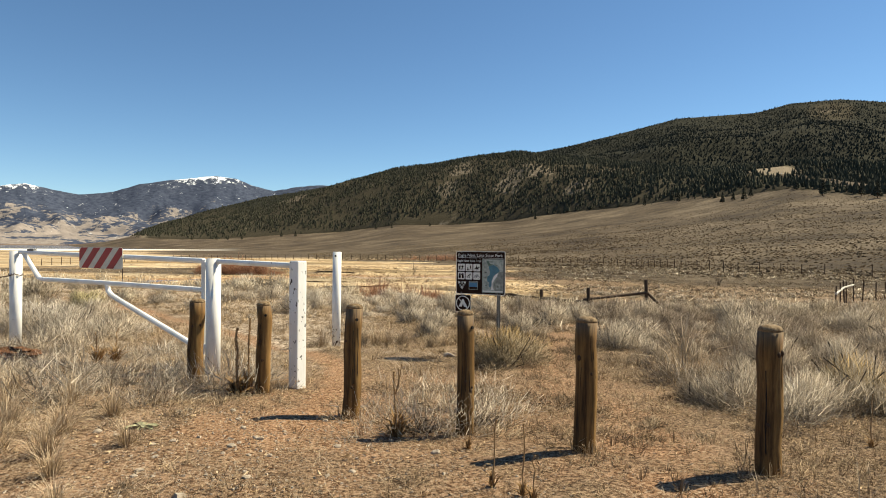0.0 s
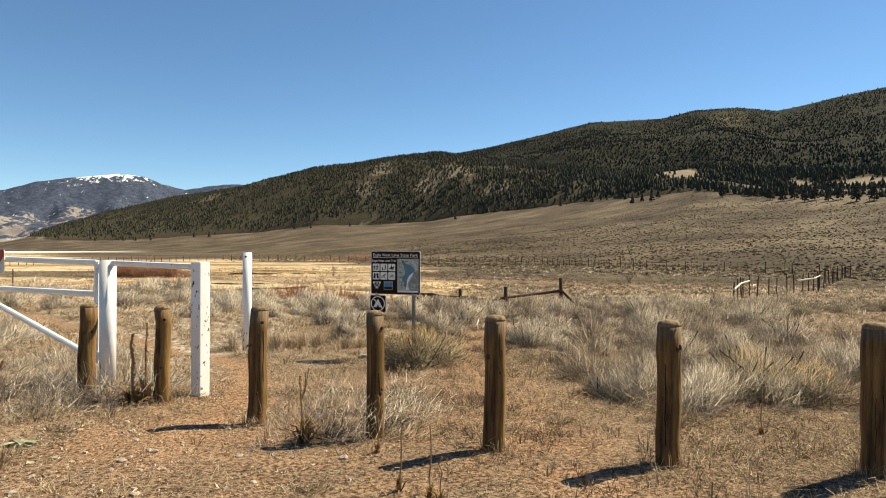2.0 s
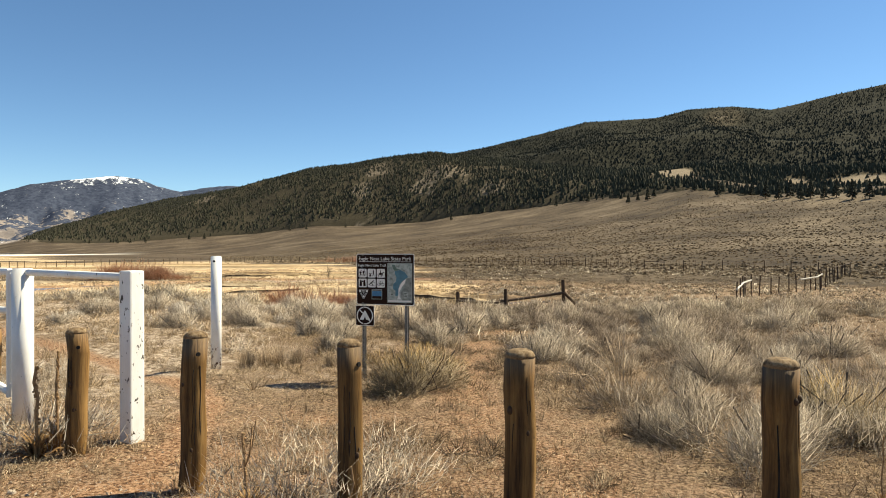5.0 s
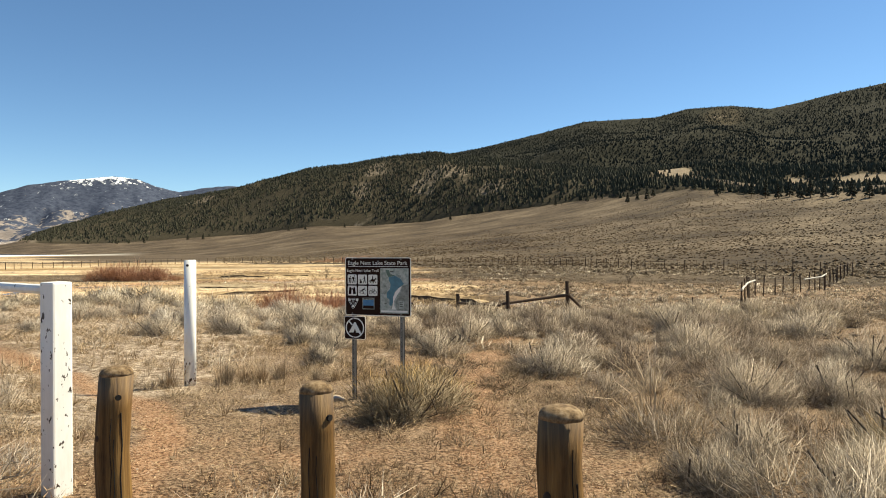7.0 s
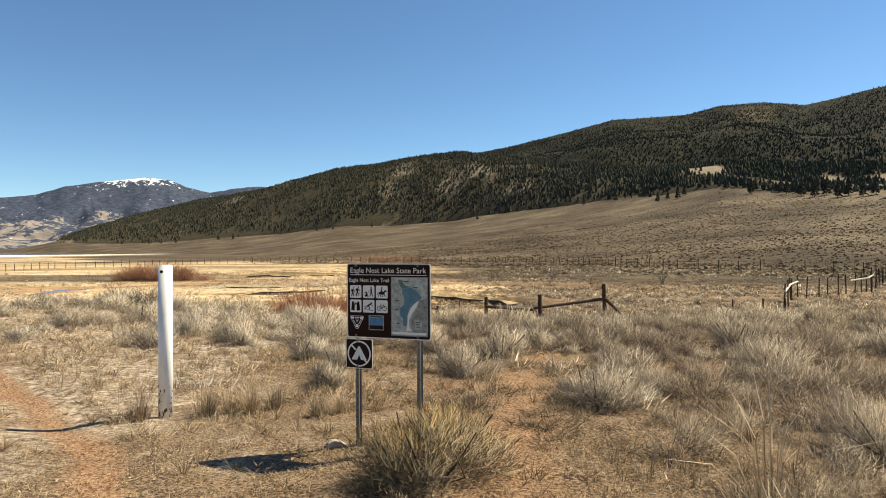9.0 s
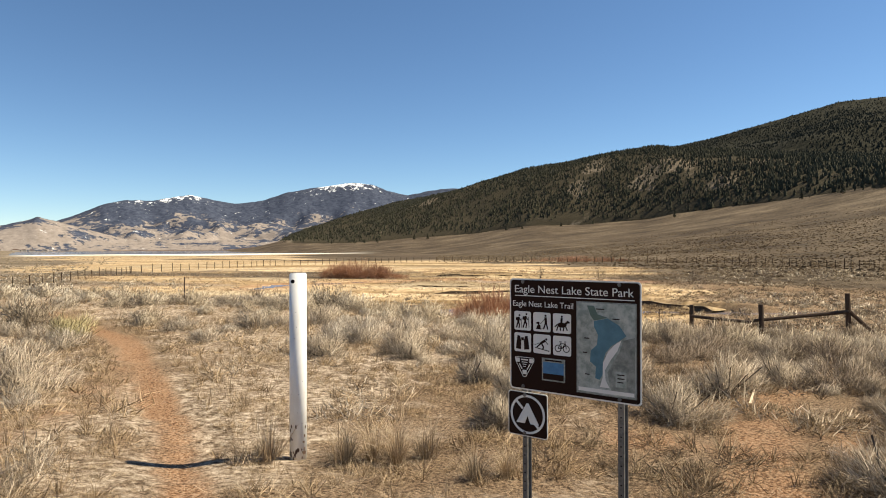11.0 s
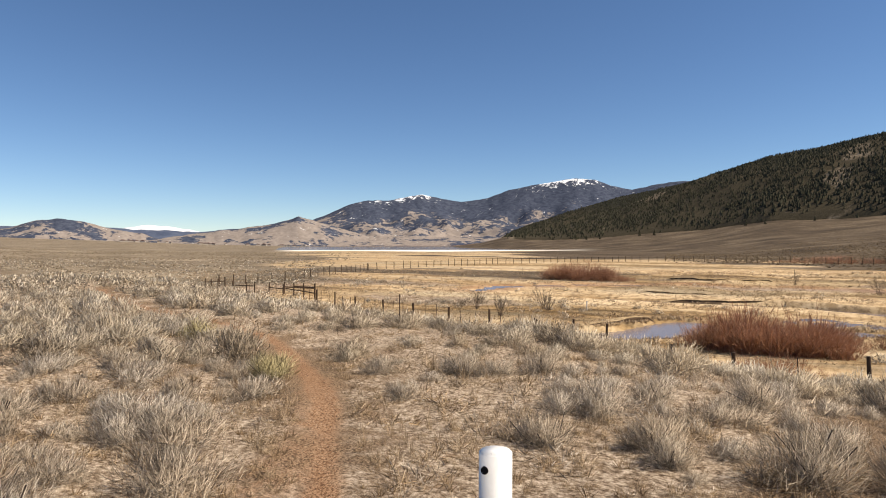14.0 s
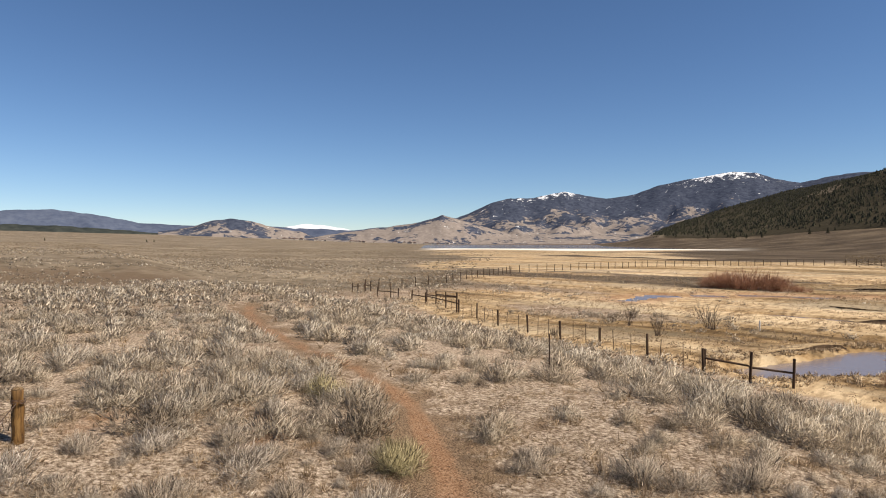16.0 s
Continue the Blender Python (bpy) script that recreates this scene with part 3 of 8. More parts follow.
def land(x, y):
    """Height of the ground sheet."""
    s = 0.27 * x + 0.96 * y
    r = np.hypot(x, y)
    az = np.degrees(np.arctan2(x, y))
    z = 0.13 - 0.048 * np.clip(s - 4.2, 0, 6.5) - 0.012 * np.clip(s - 10.7, 0, 7.5) - 3.15 * sm(18, 37 + 8 * sm(-3, 7, x), s)
    z = z - 0.07 * np.exp(-((x + 0.4) ** 2 + (y - 5.2) ** 2) / 0.8)
    z = z + 0.40 * sm(-8.5, -17, x) * (1 - sm(10, 40, s - 20))
    z = z - 0.08 * np.exp(-((x + 1.8) / 1.5) ** 2 - ((y - 11.0) / 1.2) ** 2)
    # swell of the sage bank before the pool, dip before the corral
    z = z + 0.38 * np.exp(-((x + 7.6) / 3.4) ** 2 - ((s - 22.0) / 4.5) ** 2) - 0.24 * np.exp(-((x + 22) / 8) ** 2 - ((y - 29) / 5) ** 2) - 0.37 * np.exp(-((x - 5.6) / 3.6) ** 2 - ((y - 22.0) / 4.2) ** 2)
    # uneven tussocky ground
    z = z + 0.12 * (fbm(x * 0.9, y * 0.9, 3) - 0.5) * sm(6, 12, r) + 0.035 * (fbm(x * 3.1, y * 3.1, 2) - 0.5) * (1 - sm(25, 40, r)) + 0.5 * (fbm(x * 0.06, y * 0.06, 3) - 0.5) * sm(20, 60, r)
    z = z - 0.05 * np.exp(-(dist_to(TRAIL, x, y) / 0.3) ** 2) * sm(8, 11, y)
    # hollow in the sage to the west
    z = z - 2.2 * np.exp(-((az + 68) / 13) ** 2 - ((r - 95) / 32) ** 2)
    # creek channels cut into the meadow
    z = z + (-4.0 - z) * (1 - sm(-0.3, 0.40, creek_dist(x, y)))
    z = z + bank_rise(x, y)
    # the plain towards the lake and the slow rise in the west
    z850 = np.interp(az, [-180, -90, -78, -67, -55, -46, -20, 180], [0, 4, 5, 3, -2.5, -4.6, -4.6, -4.6])
    z3500 = np.interp(az, [-180, -90, -78, -67, -52, -46, -22, -15, 180], [5, 55, 52, 38, 5, -3, -3, 20, 20])
    z = z + (z850 - z) * sm(130, 850, r)
    z = z + (z3500 - z850) * sm(850, 3600, r)
    lake = sm(-46.5, -44.5, az) * (1 - sm(-26, -19, az)) * sm(860, 930, r) * (1 - sm(2900, 3050, r))
    z = z - 3.0 * lake
    # sage apron that climbs to the foot of the wooded hill
    ra, rt, et = np.interp(az, AZ_T, R_A), np.interp(az, AZ_T, R_T), np.interp(az, AZ_T, E_T)
    zt = 1.5 + rt * np.tan(np.radians(et)) + 4.0
    k = np.clip((r - ra) / (rt - ra), 0, 1.25)
    inside = sm(-31, -25, az) * (1 - sm(60, 80, az))
    z = z + inside * zt * (0.55 * k + 0.45 * k * k) + inside * k * 5 * (fbm(x * 0.011, y * 0.011, 4) - 0.5)
    return z


def land1(x, y):
    return float(land(np.array([float(x)]), np.array([float(y)]))[0])


# ---------------------------------------------------------------- ground sheet
def build_ground():
    az = np.concatenate([np.linspace(-180, -86, 48, endpoint=False), np.linspace(-86, 52, 220, endpoint=False), np.linspace(52, 180, 65)])
    rr = [0.6]
    while rr[-1] < 4850:
        rr.append(rr[-1] + (0.46 if 40 < rr[-1] < 92 else max(0.15, rr[-1] * 0.027)))
    rr = np.array(rr)
    A, R = np.meshgrid(np.radians(az), rr)
    X, Y = R * np.sin(A), R * np.cos(A)
    X, Y = X.ravel(), Y.ravel()
    Z = land(X, Y)
    na, nr = len(az), len(rr)
    i = np.arange(nr - 1)[:, None] * na + np.arange(na - 1)[None, :]
    quads = np.stack([i, i + 1, i + na + 1, i + na], -1).reshape(-1, 4)[:, ::-1]
    V = np.stack([X, Y, Z], 1)
    V = np.vstack([V, [[0, 0, land1(0, 0)]]])
    s = 0.27 * X + 0.96 * Y
    r = np.hypot(X, Y)
    azd = np.degrees(np.arctan2(X, Y))
    dirt = np.maximum((1 - sm(0.02, 0.44, dist_to(TRAIL, X, Y))) * (0.90 + 0.15 * sm(13, 18, Y) + 0.9 * (fbm(X * 0.7 + 2, Y * 0.7, 3) - 0.5)), 0.75 * (1 - sm(0.15, 0.7, dist_to(SIDE_TRAIL, X, Y))))
    dirt = np.maximum(dirt, 0.6 * (1 - sm(0.2, 0.8, dist_to(GATE_TRACK, X, Y))))
    for cx, cy, rad, w in ((-1.45, 4.7, 1.3, 0.92), (-1.0, 5.2, 0.8, 1.1), (-0.6, 2.8, 1.7, 0.58), (1.3, 4.5, 0.45, 1.0), (1.35, 3.7, 0.5, 0.95), (1.25, 12.0, 0.6, 0.8), (-6.0, 8.6, 0.7, 0.95), (2.9, 12.2, 1.0, 0.6), (-14.4, 14.2, 0.9, 0.7), (-12.2, 16.2, 0.8, 0.7), (-15.8, 17.0, 0.8, 0.45)):
        dirt = np.maximum(dirt, w * np.exp(-((X - cx) ** 2 + (Y - cy) ** 2) / rad ** 2))
    dirt = np.maximum(dirt, 0.60 * (1 - sm(7.0, 10.0, Y)) * (1 - 0.5 * sm(1.8, 3.0, X)))
    meadow = sm(33, 41, s) * (1 - sm(200, 330, r + 70 * (fbm(X * 0.01, Y * 0.03, 3) - 0.5)) * sm(-32, -15, azd + 8 * (fbm(X * 0.008, Y * 0.008 + 5, 3) - 0.5))) * (1 - sm(900, 1100, r)) * sm(-51, -37, azd + 14 * (fbm(X * 0.012, Y * 0.012, 3) - 0.5))
    meadow = meadow * np.clip(0.35 + 1.3 * sm(0.30, 0.55, fbm(X * 0.02 + 4, Y * 0.045, 4)), 0, 1)
    meadow = meadow * (1 - 0.92 * sm(-5, 15, azd + 26 * (fbm(X * 0.03, Y * 0.05, 3) - 0.5)))
    meadow = meadow * (1 - 0.8 * np.exp(-((X + 36) / 14) ** 2 - ((Y - 64) / 6) ** 2)) * (1 - 0.7 * np.exp(-((X + 58) / 20) ** 2 - ((Y - 86) / 9) ** 2))
    sage = np.clip(sm(60, 130, r) * (1 - meadow), 0, 1)
    hollow = 1.2 * np.exp(-((azd + 68) / 13) ** 2 - ((r - 106 + 24 * (fbm(X * 0.05, Y * 0.05, 3) - 0.5)) / 22) ** 2)
    bank = sum(np.exp(-((Y - np.interp(X, [q[0] for q in pts], [q[1] for q in pts])) / 0.5) ** 2) * (X > pts[0][0]) * (X < pts[-1][0]) for pts, h in BANKS)
    az_l = azd
    shore = sm(640, 700, r + 60 * np.sin(az_l * 0.35)) * (1 - sm(860, 900, r)) * sm(-46.0, -43.5, az_l) * (1 - sm(-24, -17, az_l))
    sand = np.clip(shore, 0, 1)
    red = 1.2 * np.exp(-((azd + 0.7) / 1.4) ** 2 - ((r - 318) / 24) ** 2) + 0.8 * sm(-44, -40, azd) * (1 - sm(-20, -16, azd)) * np.exp(-((r - 3080) / 60) ** 2)
    red = red + 0.45 * np.exp(-((dist_to(CREEK_WEST, X, Y) - 2.5) / 1.6) ** 2)
    brown = np.maximum(0.88 * sm(-3.8, -1.0, X - 0.1 * Y + 3.0 * (fbm(X * 0.45 + 7, Y * 0.45, 3) - 0.5)) * (1 - sm(25, 45, r)), sm(-4, 14, azd + 16 * (fbm(X * 0.05, Y * 0.05 + 3, 3) - 0.5)) * sm(18, 30, r))
    brown = brown - 0.5 * sm(8, 11, Y) * (1 - sm(-4.2, -2.6, X - 0.1 * Y)) * (1 - sm(30, 45, r))
    brown = brown + 0.95 * np.exp(-(dist_to(TRAIL, X, Y) / 0.95) ** 2) * sm(12, 15, Y) + 1.3 * np.exp(-((X + 8.9) / 0.9) ** 2 - ((Y - 16.6) / 0.8) ** 2) + 0.8 * np.exp(-((X + 11) / 1.2) ** 2 - ((Y - 18.4) / 1.0) ** 2)
    pale = sm(-32, -52, azd)
    pad = lambda a: np.append(a, 0.0)
    me = bulk("ground", V, quads, GROUND, True, dirt=pad(dirt), meadow=pad(meadow), sage=pad(sage), sand=pad(sand), red=pad(np.clip(red, 0, 1)), brown=pad(brown), pale=pad(pale), hollow=pad(np.clip(hollow * 0.70 + 0.55 * bank, 0, 1)))
    bm = bmesh.new()
    bm.from_mesh(me)
    bm.verts.ensure_lookup_table()
    c = bm.verts[len(V) - 1]
    for k in range(na - 1):
        bm.faces.new((bm.verts[k + 1], c, bm.verts[k])).smooth = True
    bm.to_mesh(me)
    bm.free()
    g = new("ground", me)
    tagged(g, "dry straw-coloured ground with red dirt trails and golden meadow", "ground", kind="structure")
    return g


build_ground()


def cut_bank(pts, h, seed):
    """Sod lip hanging over a dark washed-out face."""
    P = np.array(pts, float)
    seg = np.concatenate([[0], np.cumsum(np.hypot(*np.diff(P, axis=0).T))])
    t = np.arange(0, seg[-1], 0.35)
    x, y = np.interp(t, seg, P[:, 0]), np.interp(t, seg, P[:, 1])
    y = y + 1.3 * (fbm(x * 0.35 + seed, t * 0.2, 3) - 0.5) + 0.35 * (fbm(x * 1.7 + seed, t * 0.9, 2) - 0.5)
    size = h * (0.45 + 1.1 * fbm(x * 0.4 + seed, t * 0.3 + 9, 2)) * sm(0, 1.5, t) * (1 - sm(seg[-1] - 0.8, seg[-1], t))
    dx, dy = np.gradient(x), np.gradient(y)
    n = np.hypot(dx, dy)
    nx, ny = dy / n, -dx / n
    flip = np.sign(nx * -x + ny * -y)
    nx, ny = nx * flip, ny * flip
    base = np.full(len(x), -3.46)
    rows = [(-2.6, 0.0, 0.02), (-0.9, 0.80, 0), (0.05, 1.0, 0.02), (0.14, 0.84, 0), (0.06, 0.60, 0), (0.14, 0.28, 0), (0.50, -0.1, -0.1)]
    V = np.vstack([np.stack([x + nx * o * (0.5 + size), y + ny * o * (0.5 + size), base + size * k + e], 1) for o, k, e in rows])
    m = len(x)
    q = np.arange(len(rows) - 1)[:, None] * m + np.arange(m - 1)[None, :]
    quads = np.stack([q, q + 1, q + m + 1, q + m], -1).reshape(-1, 4)
    one = np.repeat([1.0, 1.0, 0.9, 0.3, 0, 0, 0], m)
    me = bulk("cut_bank", V, quads, BANK_SOIL, True, sod=one)
    return tagged(new("cut_bank", me), "dark undercut earth bank along the creek in the meadow", "bank", kind="structure")


for k, (pts, h) in enumerate(CUTS):
    cut_bank(pts, h, 3.0 + 7 * k)


def water_sheet(name, pts, z, material, label):
    bm = bmesh.new()
    vs = [bm.verts.new((x, y, z)) for x, y in pts]
    bm.faces.new(vs)
    bmesh.ops.triangulate(bm, faces=bm.faces)
    bmesh.ops.recalc_face_normals(bm, faces=bm.faces)
    for f in bm.faces:
        if f.normal.z < 0:
            f.normal_flip()
    me = bpy.data.meshes.new(name)
    bm.to_mesh(me)
    bm.free()
    me.materials.append(material)
    return tagged(new(name, me), label, "water", kind="structure")


def polar(az, r):
    return r * math.sin(radians(az)), r * math.cos(radians(az))


water_sheet("lake_water", [polar(-50, 780), polar(-15, 780), polar(-15, 3150), polar(-50, 3150)], -5.6, LAKE, "calm blue lake beyond the golden meadow")
water_sheet("creek_water", [(-46, 37), (44, 37), (44, 110), (-46, 110)], -3.60, CREEK, "narrow still creek winding through the meadow")


# ---------------------------------------------------------------- hills and mountains
def patch(name, az0, az1, naz, r0, r1, nr, height, material, label, category="hill", **extra):
    """A piece of high ground over a range of bearings and distances."""
    az = np.linspace(az0, az1, naz)
    rr = np.linspace(r0, r1, nr)
    A, R = np.meshgrid(az, rr)
    X, Y = R * np.sin(np.radians(A)), R * np.cos(np.radians(A))
    Z = height(A, R, X, Y)
    i = np.arange(nr - 1)[:, None] * naz + np.arange(naz - 1)[None, :]
    quads = np.stack([i, i + 1, i + naz + 1, i + naz], -1).reshape(-1, 4)[:, ::-1]
    at = {k: f(A, R, X, Y, Z).ravel() for k, f in extra.items()}
    me = bulk(name, np.stack([X.ravel(), Y.ravel(), Z.ravel()], 1), quads, material, True, **at)
    return tagged(new(name, me), label, category, kind="structure")


def tan_d(e):
    return np.tan(np.radians(e))


# crest of the near wooded hill: bearing, elevation seen from the gate
AZ_C = [-29, -25.4, -23.2, -18.8, -14.1, -9.3, -4.3, 0.7, 3.3, 7.3, 12, 18, 25, 35, 50, 70]
E_C = [0.2, 0.9, 1.7, 3.1, 4.2, 5.2, 6.45, 7.4, 7.8, 7.9, 7.5, 6.9, 6.4, 5.7, 5.0, 4.5]


def hill_z(A, R, X, Y):
    rt, et = np.interp(A, AZ_T, R_T), np.interp(A, AZ_T, E_T)
    rc = rt * 1.62
    zt = 1.5 + rt * tan_d(et)
    zc = 1.5 + rc * tan_d(np.interp(A, AZ_C, E_C))
    k = (R - rt) / (rc - rt)
    up = zt + (zc - zt) * np.sin(np.clip(k, -0.2, 1) * math.pi / 2)
    down = zc - (zc - zt) * 0.9 * np.clip(k - 1, 0, 2) ** 1.3
    z = np.where(k > 1, down, up)
    g = fbm(X * 0.006, Y * 0.006, 5) - 0.5
    return z + 34 * g * np.sin(np.clip(k, 0, 1) * math.pi) - 260 * np.clip(-k, 0, 1) - 70 * (1 - sm(-28.8, -25.0, A))


AZ_R = [-14, -8, 0, 7.3, 10.7, 15.5, 20.1, 26.1, 28.5, 31.9, 34.6, 36.2, 39, 42.2, 50, 60, 75]
E_R = [3.5, 5.0, 7.0, 8.25, 8.8, 9.85, 10.85, 10.9, 11.4, 11.35, 10.85, 11.05, 11.5, 11.85, 12.4, 11, 8]


def ridge_z(A, R, X, Y):
    rc = 2350.0
    zc = 1.5 + rc * tan_d(np.interp(A, AZ_R, E_R))
    k = np.clip((R - 820) / (rc - 820), -0.1, 1.3)
    z = np.where(k < 1, 30 + (zc - 30) * (0.62 * k + 0.38 * k * k), zc - (zc * 0.7) * (k - 1) * 1.6)
    g = fbm(X * 0.0042, Y * 0.0042, 5) - 0.5
    return z + 90 * g * np.sin(np.clip(k, 0, 1) * math.pi) - 150 * (1 - sm(-9, 6, A)) * (1 - np.clip(k, 0, 1)) - 30 * (1 - np.clip(k * 2, 0, 1))


def clearings(A, R):
    k = (R - np.interp(A, AZ_T, R_T)) / (np.interp(A, AZ_T, R_T) * 0.62)
    return np.exp(-((A - 27.4) / 2.0) ** 2 - ((k - 0.32) / 0.12) ** 2) + 0.6 * np.exp(-((A - 24.6) / 1.6) ** 2 - ((k - 0.64) / 0.07) ** 2) + np.exp(-((A - 41.2) / 2.8) ** 2 - ((k - 0.57) / 0.10) ** 2) + 0.7 * np.exp(-((A - 36.2) / 1.2) ** 2 - ((k - 0.52) / 0.07) ** 2)


ROCKS = [(1.7, 0.52, 1.5, 0.12), (0.3, 0.27, 1.1, 0.10), (7.4, 0.38, 2.0, 0.12), (6.0, 0.24, 1.5, 0.09), (9.3, 0.30, 1.0, 0.08), (12.3, 0.18, 1.6, 0.08), (-13.2, 0.50, 0.9, 0.06), (-9.5, 0.62, 0.9, 0.05), (14.6, 0.42, 1.0, 0.05)]


def rocky_belt(A, R):
    """Thin-soiled outcrops of the hill where rock shows between the pines: bearing, share of the slope, spread."""
    k = (R - np.interp(A, AZ_T, R_T)) / (np.interp(A, AZ_T, R_T) * 0.62)
    v = 0.0
    for a, kk, da, dk in ROCKS:
        v = np.maximum(v, np.exp(-((A - a) / da) ** 2 - ((k - kk) / dk) ** 2))
    return v * (0.55 + 0.9 * fbm(A * 1.9, R * 0.03, 3))


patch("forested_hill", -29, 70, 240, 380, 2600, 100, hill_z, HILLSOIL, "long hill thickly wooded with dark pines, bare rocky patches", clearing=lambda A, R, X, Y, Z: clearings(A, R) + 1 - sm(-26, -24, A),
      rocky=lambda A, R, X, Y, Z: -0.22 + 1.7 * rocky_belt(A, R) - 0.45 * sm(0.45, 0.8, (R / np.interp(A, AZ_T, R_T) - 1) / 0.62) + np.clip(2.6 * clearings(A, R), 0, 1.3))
patch("mountain_ridge", -14, 75, 230, 800, 2900, 100, ridge_z, HILLSOIL, "high dark ridge covered with pine forest", "mountain",
      rocky=lambda A, R, X, Y, Z: -0.7 + 0.95 * np.exp(-((A - 31.2) / 1.6) ** 2 - ((R - 2200) / 130) ** 2))

AZ_S = [-50, -47, -44, -41.5, -39.7, -38, -36, -33.3, -31.5, -29.7, -27.5, -25.5, -23, -19.6, -18, -16.7, -14.9, -13, -11.8, -9, -5, 0]
E_S = [0.8, 1.2, 1.9, 2.8, 3.68, 4.05, 4.1, 4.62, 4.25, 3.92, 4.22, 4.95, 5.45, 5.95, 5.75, 5.25, 4.84, 5.2, 5.4, 5.5, 5.0, 4]
RC_S = 4350.0


def snow_z(A, R, X, Y):
    jag = 0.10 * (fbm(A * 2.1, A * 0 + 3.0, 3) - 0.5)
    zc = RC_S * tan_d(np.interp(A, AZ_S, E_S) + jag)
    k = np.clip((R - 3050) / (RC_S - 3050), 0, 1.5)
    z = np.where(k < 1, zc * (0.35 * k + 0.65 * k ** 2.2), zc * (1 - 1.2 * (k - 1)))
    g = fbm(X * 0.0022, Y * 0.0022, 6) - 0.5
    ribs = np.abs(fbm(X * 0.0034 + 7, Y * 0.0026, 4) - 0.5)
    return z - 6 + (190 * g - 200 * (ribs - 0.1)) * np.sin(np.clip(k, 0, 1) * math.pi) * np.clip(zc / 300, 0, 1)


def snow_amount(A, R, X, Y, Z):
    on_peak = np.exp(-((A + 20.6) / 2.9) ** 2) + 1.15 * np.exp(-((A + 33.4) / 1.2) ** 2) + 0.62 * np.exp(-((A + 36.6) / 1.8) ** 2)
    crest = RC_S * tan_d(np.interp(A, AZ_S, E_S))
    return np.clip((Z - crest * 0.78) / (crest * 0.20), 0, 1) * np.clip(on_peak * 1.25, 0, 1)


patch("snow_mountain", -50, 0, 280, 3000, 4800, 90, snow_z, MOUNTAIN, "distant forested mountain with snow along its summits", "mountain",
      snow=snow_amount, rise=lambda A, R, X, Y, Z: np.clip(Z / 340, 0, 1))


def bumps(rows, r0, rc):
    az = [a for a, _ in rows]
    el = [e for _, e in rows]

    def f(A, R, X, Y):
        zc = rc * tan_d(np.interp(A, az, el) + 0.10 * (fbm(A * 1.7, A * 0 + 9.0, 3) - 0.5))
        k = np.clip((R - r0) / (rc - r0), 0, 1.6)
        z = np.where(k < 1, zc * np.sin(k * math.pi / 2) ** 1.3, zc * (1 - 0.8 * (k - 1)))
        return z - 8 + 60 * (fbm(X * 0.004, Y * 0.004, 5) - 0.5) * np.sin(np.clip(k, 0, 1) * math.pi) * np.clip(zc / 60, 0.1, 1)
    return f


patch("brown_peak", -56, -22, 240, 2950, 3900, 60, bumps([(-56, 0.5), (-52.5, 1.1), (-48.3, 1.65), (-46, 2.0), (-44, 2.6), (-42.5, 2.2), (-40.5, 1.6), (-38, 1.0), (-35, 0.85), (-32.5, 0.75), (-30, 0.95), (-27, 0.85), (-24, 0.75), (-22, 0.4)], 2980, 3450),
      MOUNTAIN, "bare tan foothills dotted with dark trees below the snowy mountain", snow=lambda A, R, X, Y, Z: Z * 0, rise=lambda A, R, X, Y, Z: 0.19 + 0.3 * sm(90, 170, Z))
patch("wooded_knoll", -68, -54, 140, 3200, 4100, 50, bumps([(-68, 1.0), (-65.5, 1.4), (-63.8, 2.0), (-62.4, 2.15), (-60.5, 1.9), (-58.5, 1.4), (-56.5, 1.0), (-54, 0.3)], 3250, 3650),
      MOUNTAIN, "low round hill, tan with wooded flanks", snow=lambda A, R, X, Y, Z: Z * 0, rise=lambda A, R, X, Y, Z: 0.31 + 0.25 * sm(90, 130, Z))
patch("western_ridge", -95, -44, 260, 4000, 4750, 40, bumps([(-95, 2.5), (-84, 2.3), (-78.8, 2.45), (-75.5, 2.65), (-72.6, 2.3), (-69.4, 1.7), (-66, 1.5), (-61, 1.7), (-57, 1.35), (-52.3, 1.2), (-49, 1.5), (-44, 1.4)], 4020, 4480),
      HAZE_WOODS, "far wooded ridge along the horizon, blue haze in its colour", "mountain")
patch("snow_range", -60, -50, 60, 4560, 4790, 16, bumps([(-60, 0.7), (-58.6, 1.3), (-57.2, 1.62), (-56.0, 1.78), (-54.6, 1.66), (-53.2, 1.45), (-51.5, 1.1), (-50, 0.6)], 4570, 4680),
      SNOWFIELD, "snow-covered range low on the far horizon", "mountain")
patch("dark_forest_strip", -95, -66, 160, 3350, 3900, 30, bumps([(-95, 1.6), (-80, 1.5), (-75, 1.45), (-72, 1.2), (-69, 0.95), (-66, 0.7)], 3380, 3650),
      DARK_WOODS, "dark pine forest on a low far slope", "forest")


# ---------------------------------------------------------------- trees
def cone_tree(seed, layers, sides):
    """A ragged pine of unit height: stacked drooping skirts and a stem."""
    g = np.random.default_rng(seed)
    V, T = [], []
    for k in range(layers):
        z0 = 0.10 + 0.78 * k / layers
        z1 = min(1.0, z0 + 1.25 / layers + 0.10)
        rad = 0.29 * (1 - 0.55 * k / layers)
        off = g.normal(0, 0.02, 2)
        base = len(V)
        V.append((off[0], off[1], z1))
        ph = g.random() * 6.28
        for j in range(sides):
            a = ph + math.tau * j / sides
            rr = rad * g.uniform(0.6, 1.2)
            V.append((off[0] + rr * math.cos(a), off[1] + rr * math.sin(a), z0 + g.uniform(-0.05, 0.04)))
        for j in range(sides):
            T.append((base, base + 1 + j, base + 1 + (j + 1) % sides))
    return np.array(V, float), np.array(T)


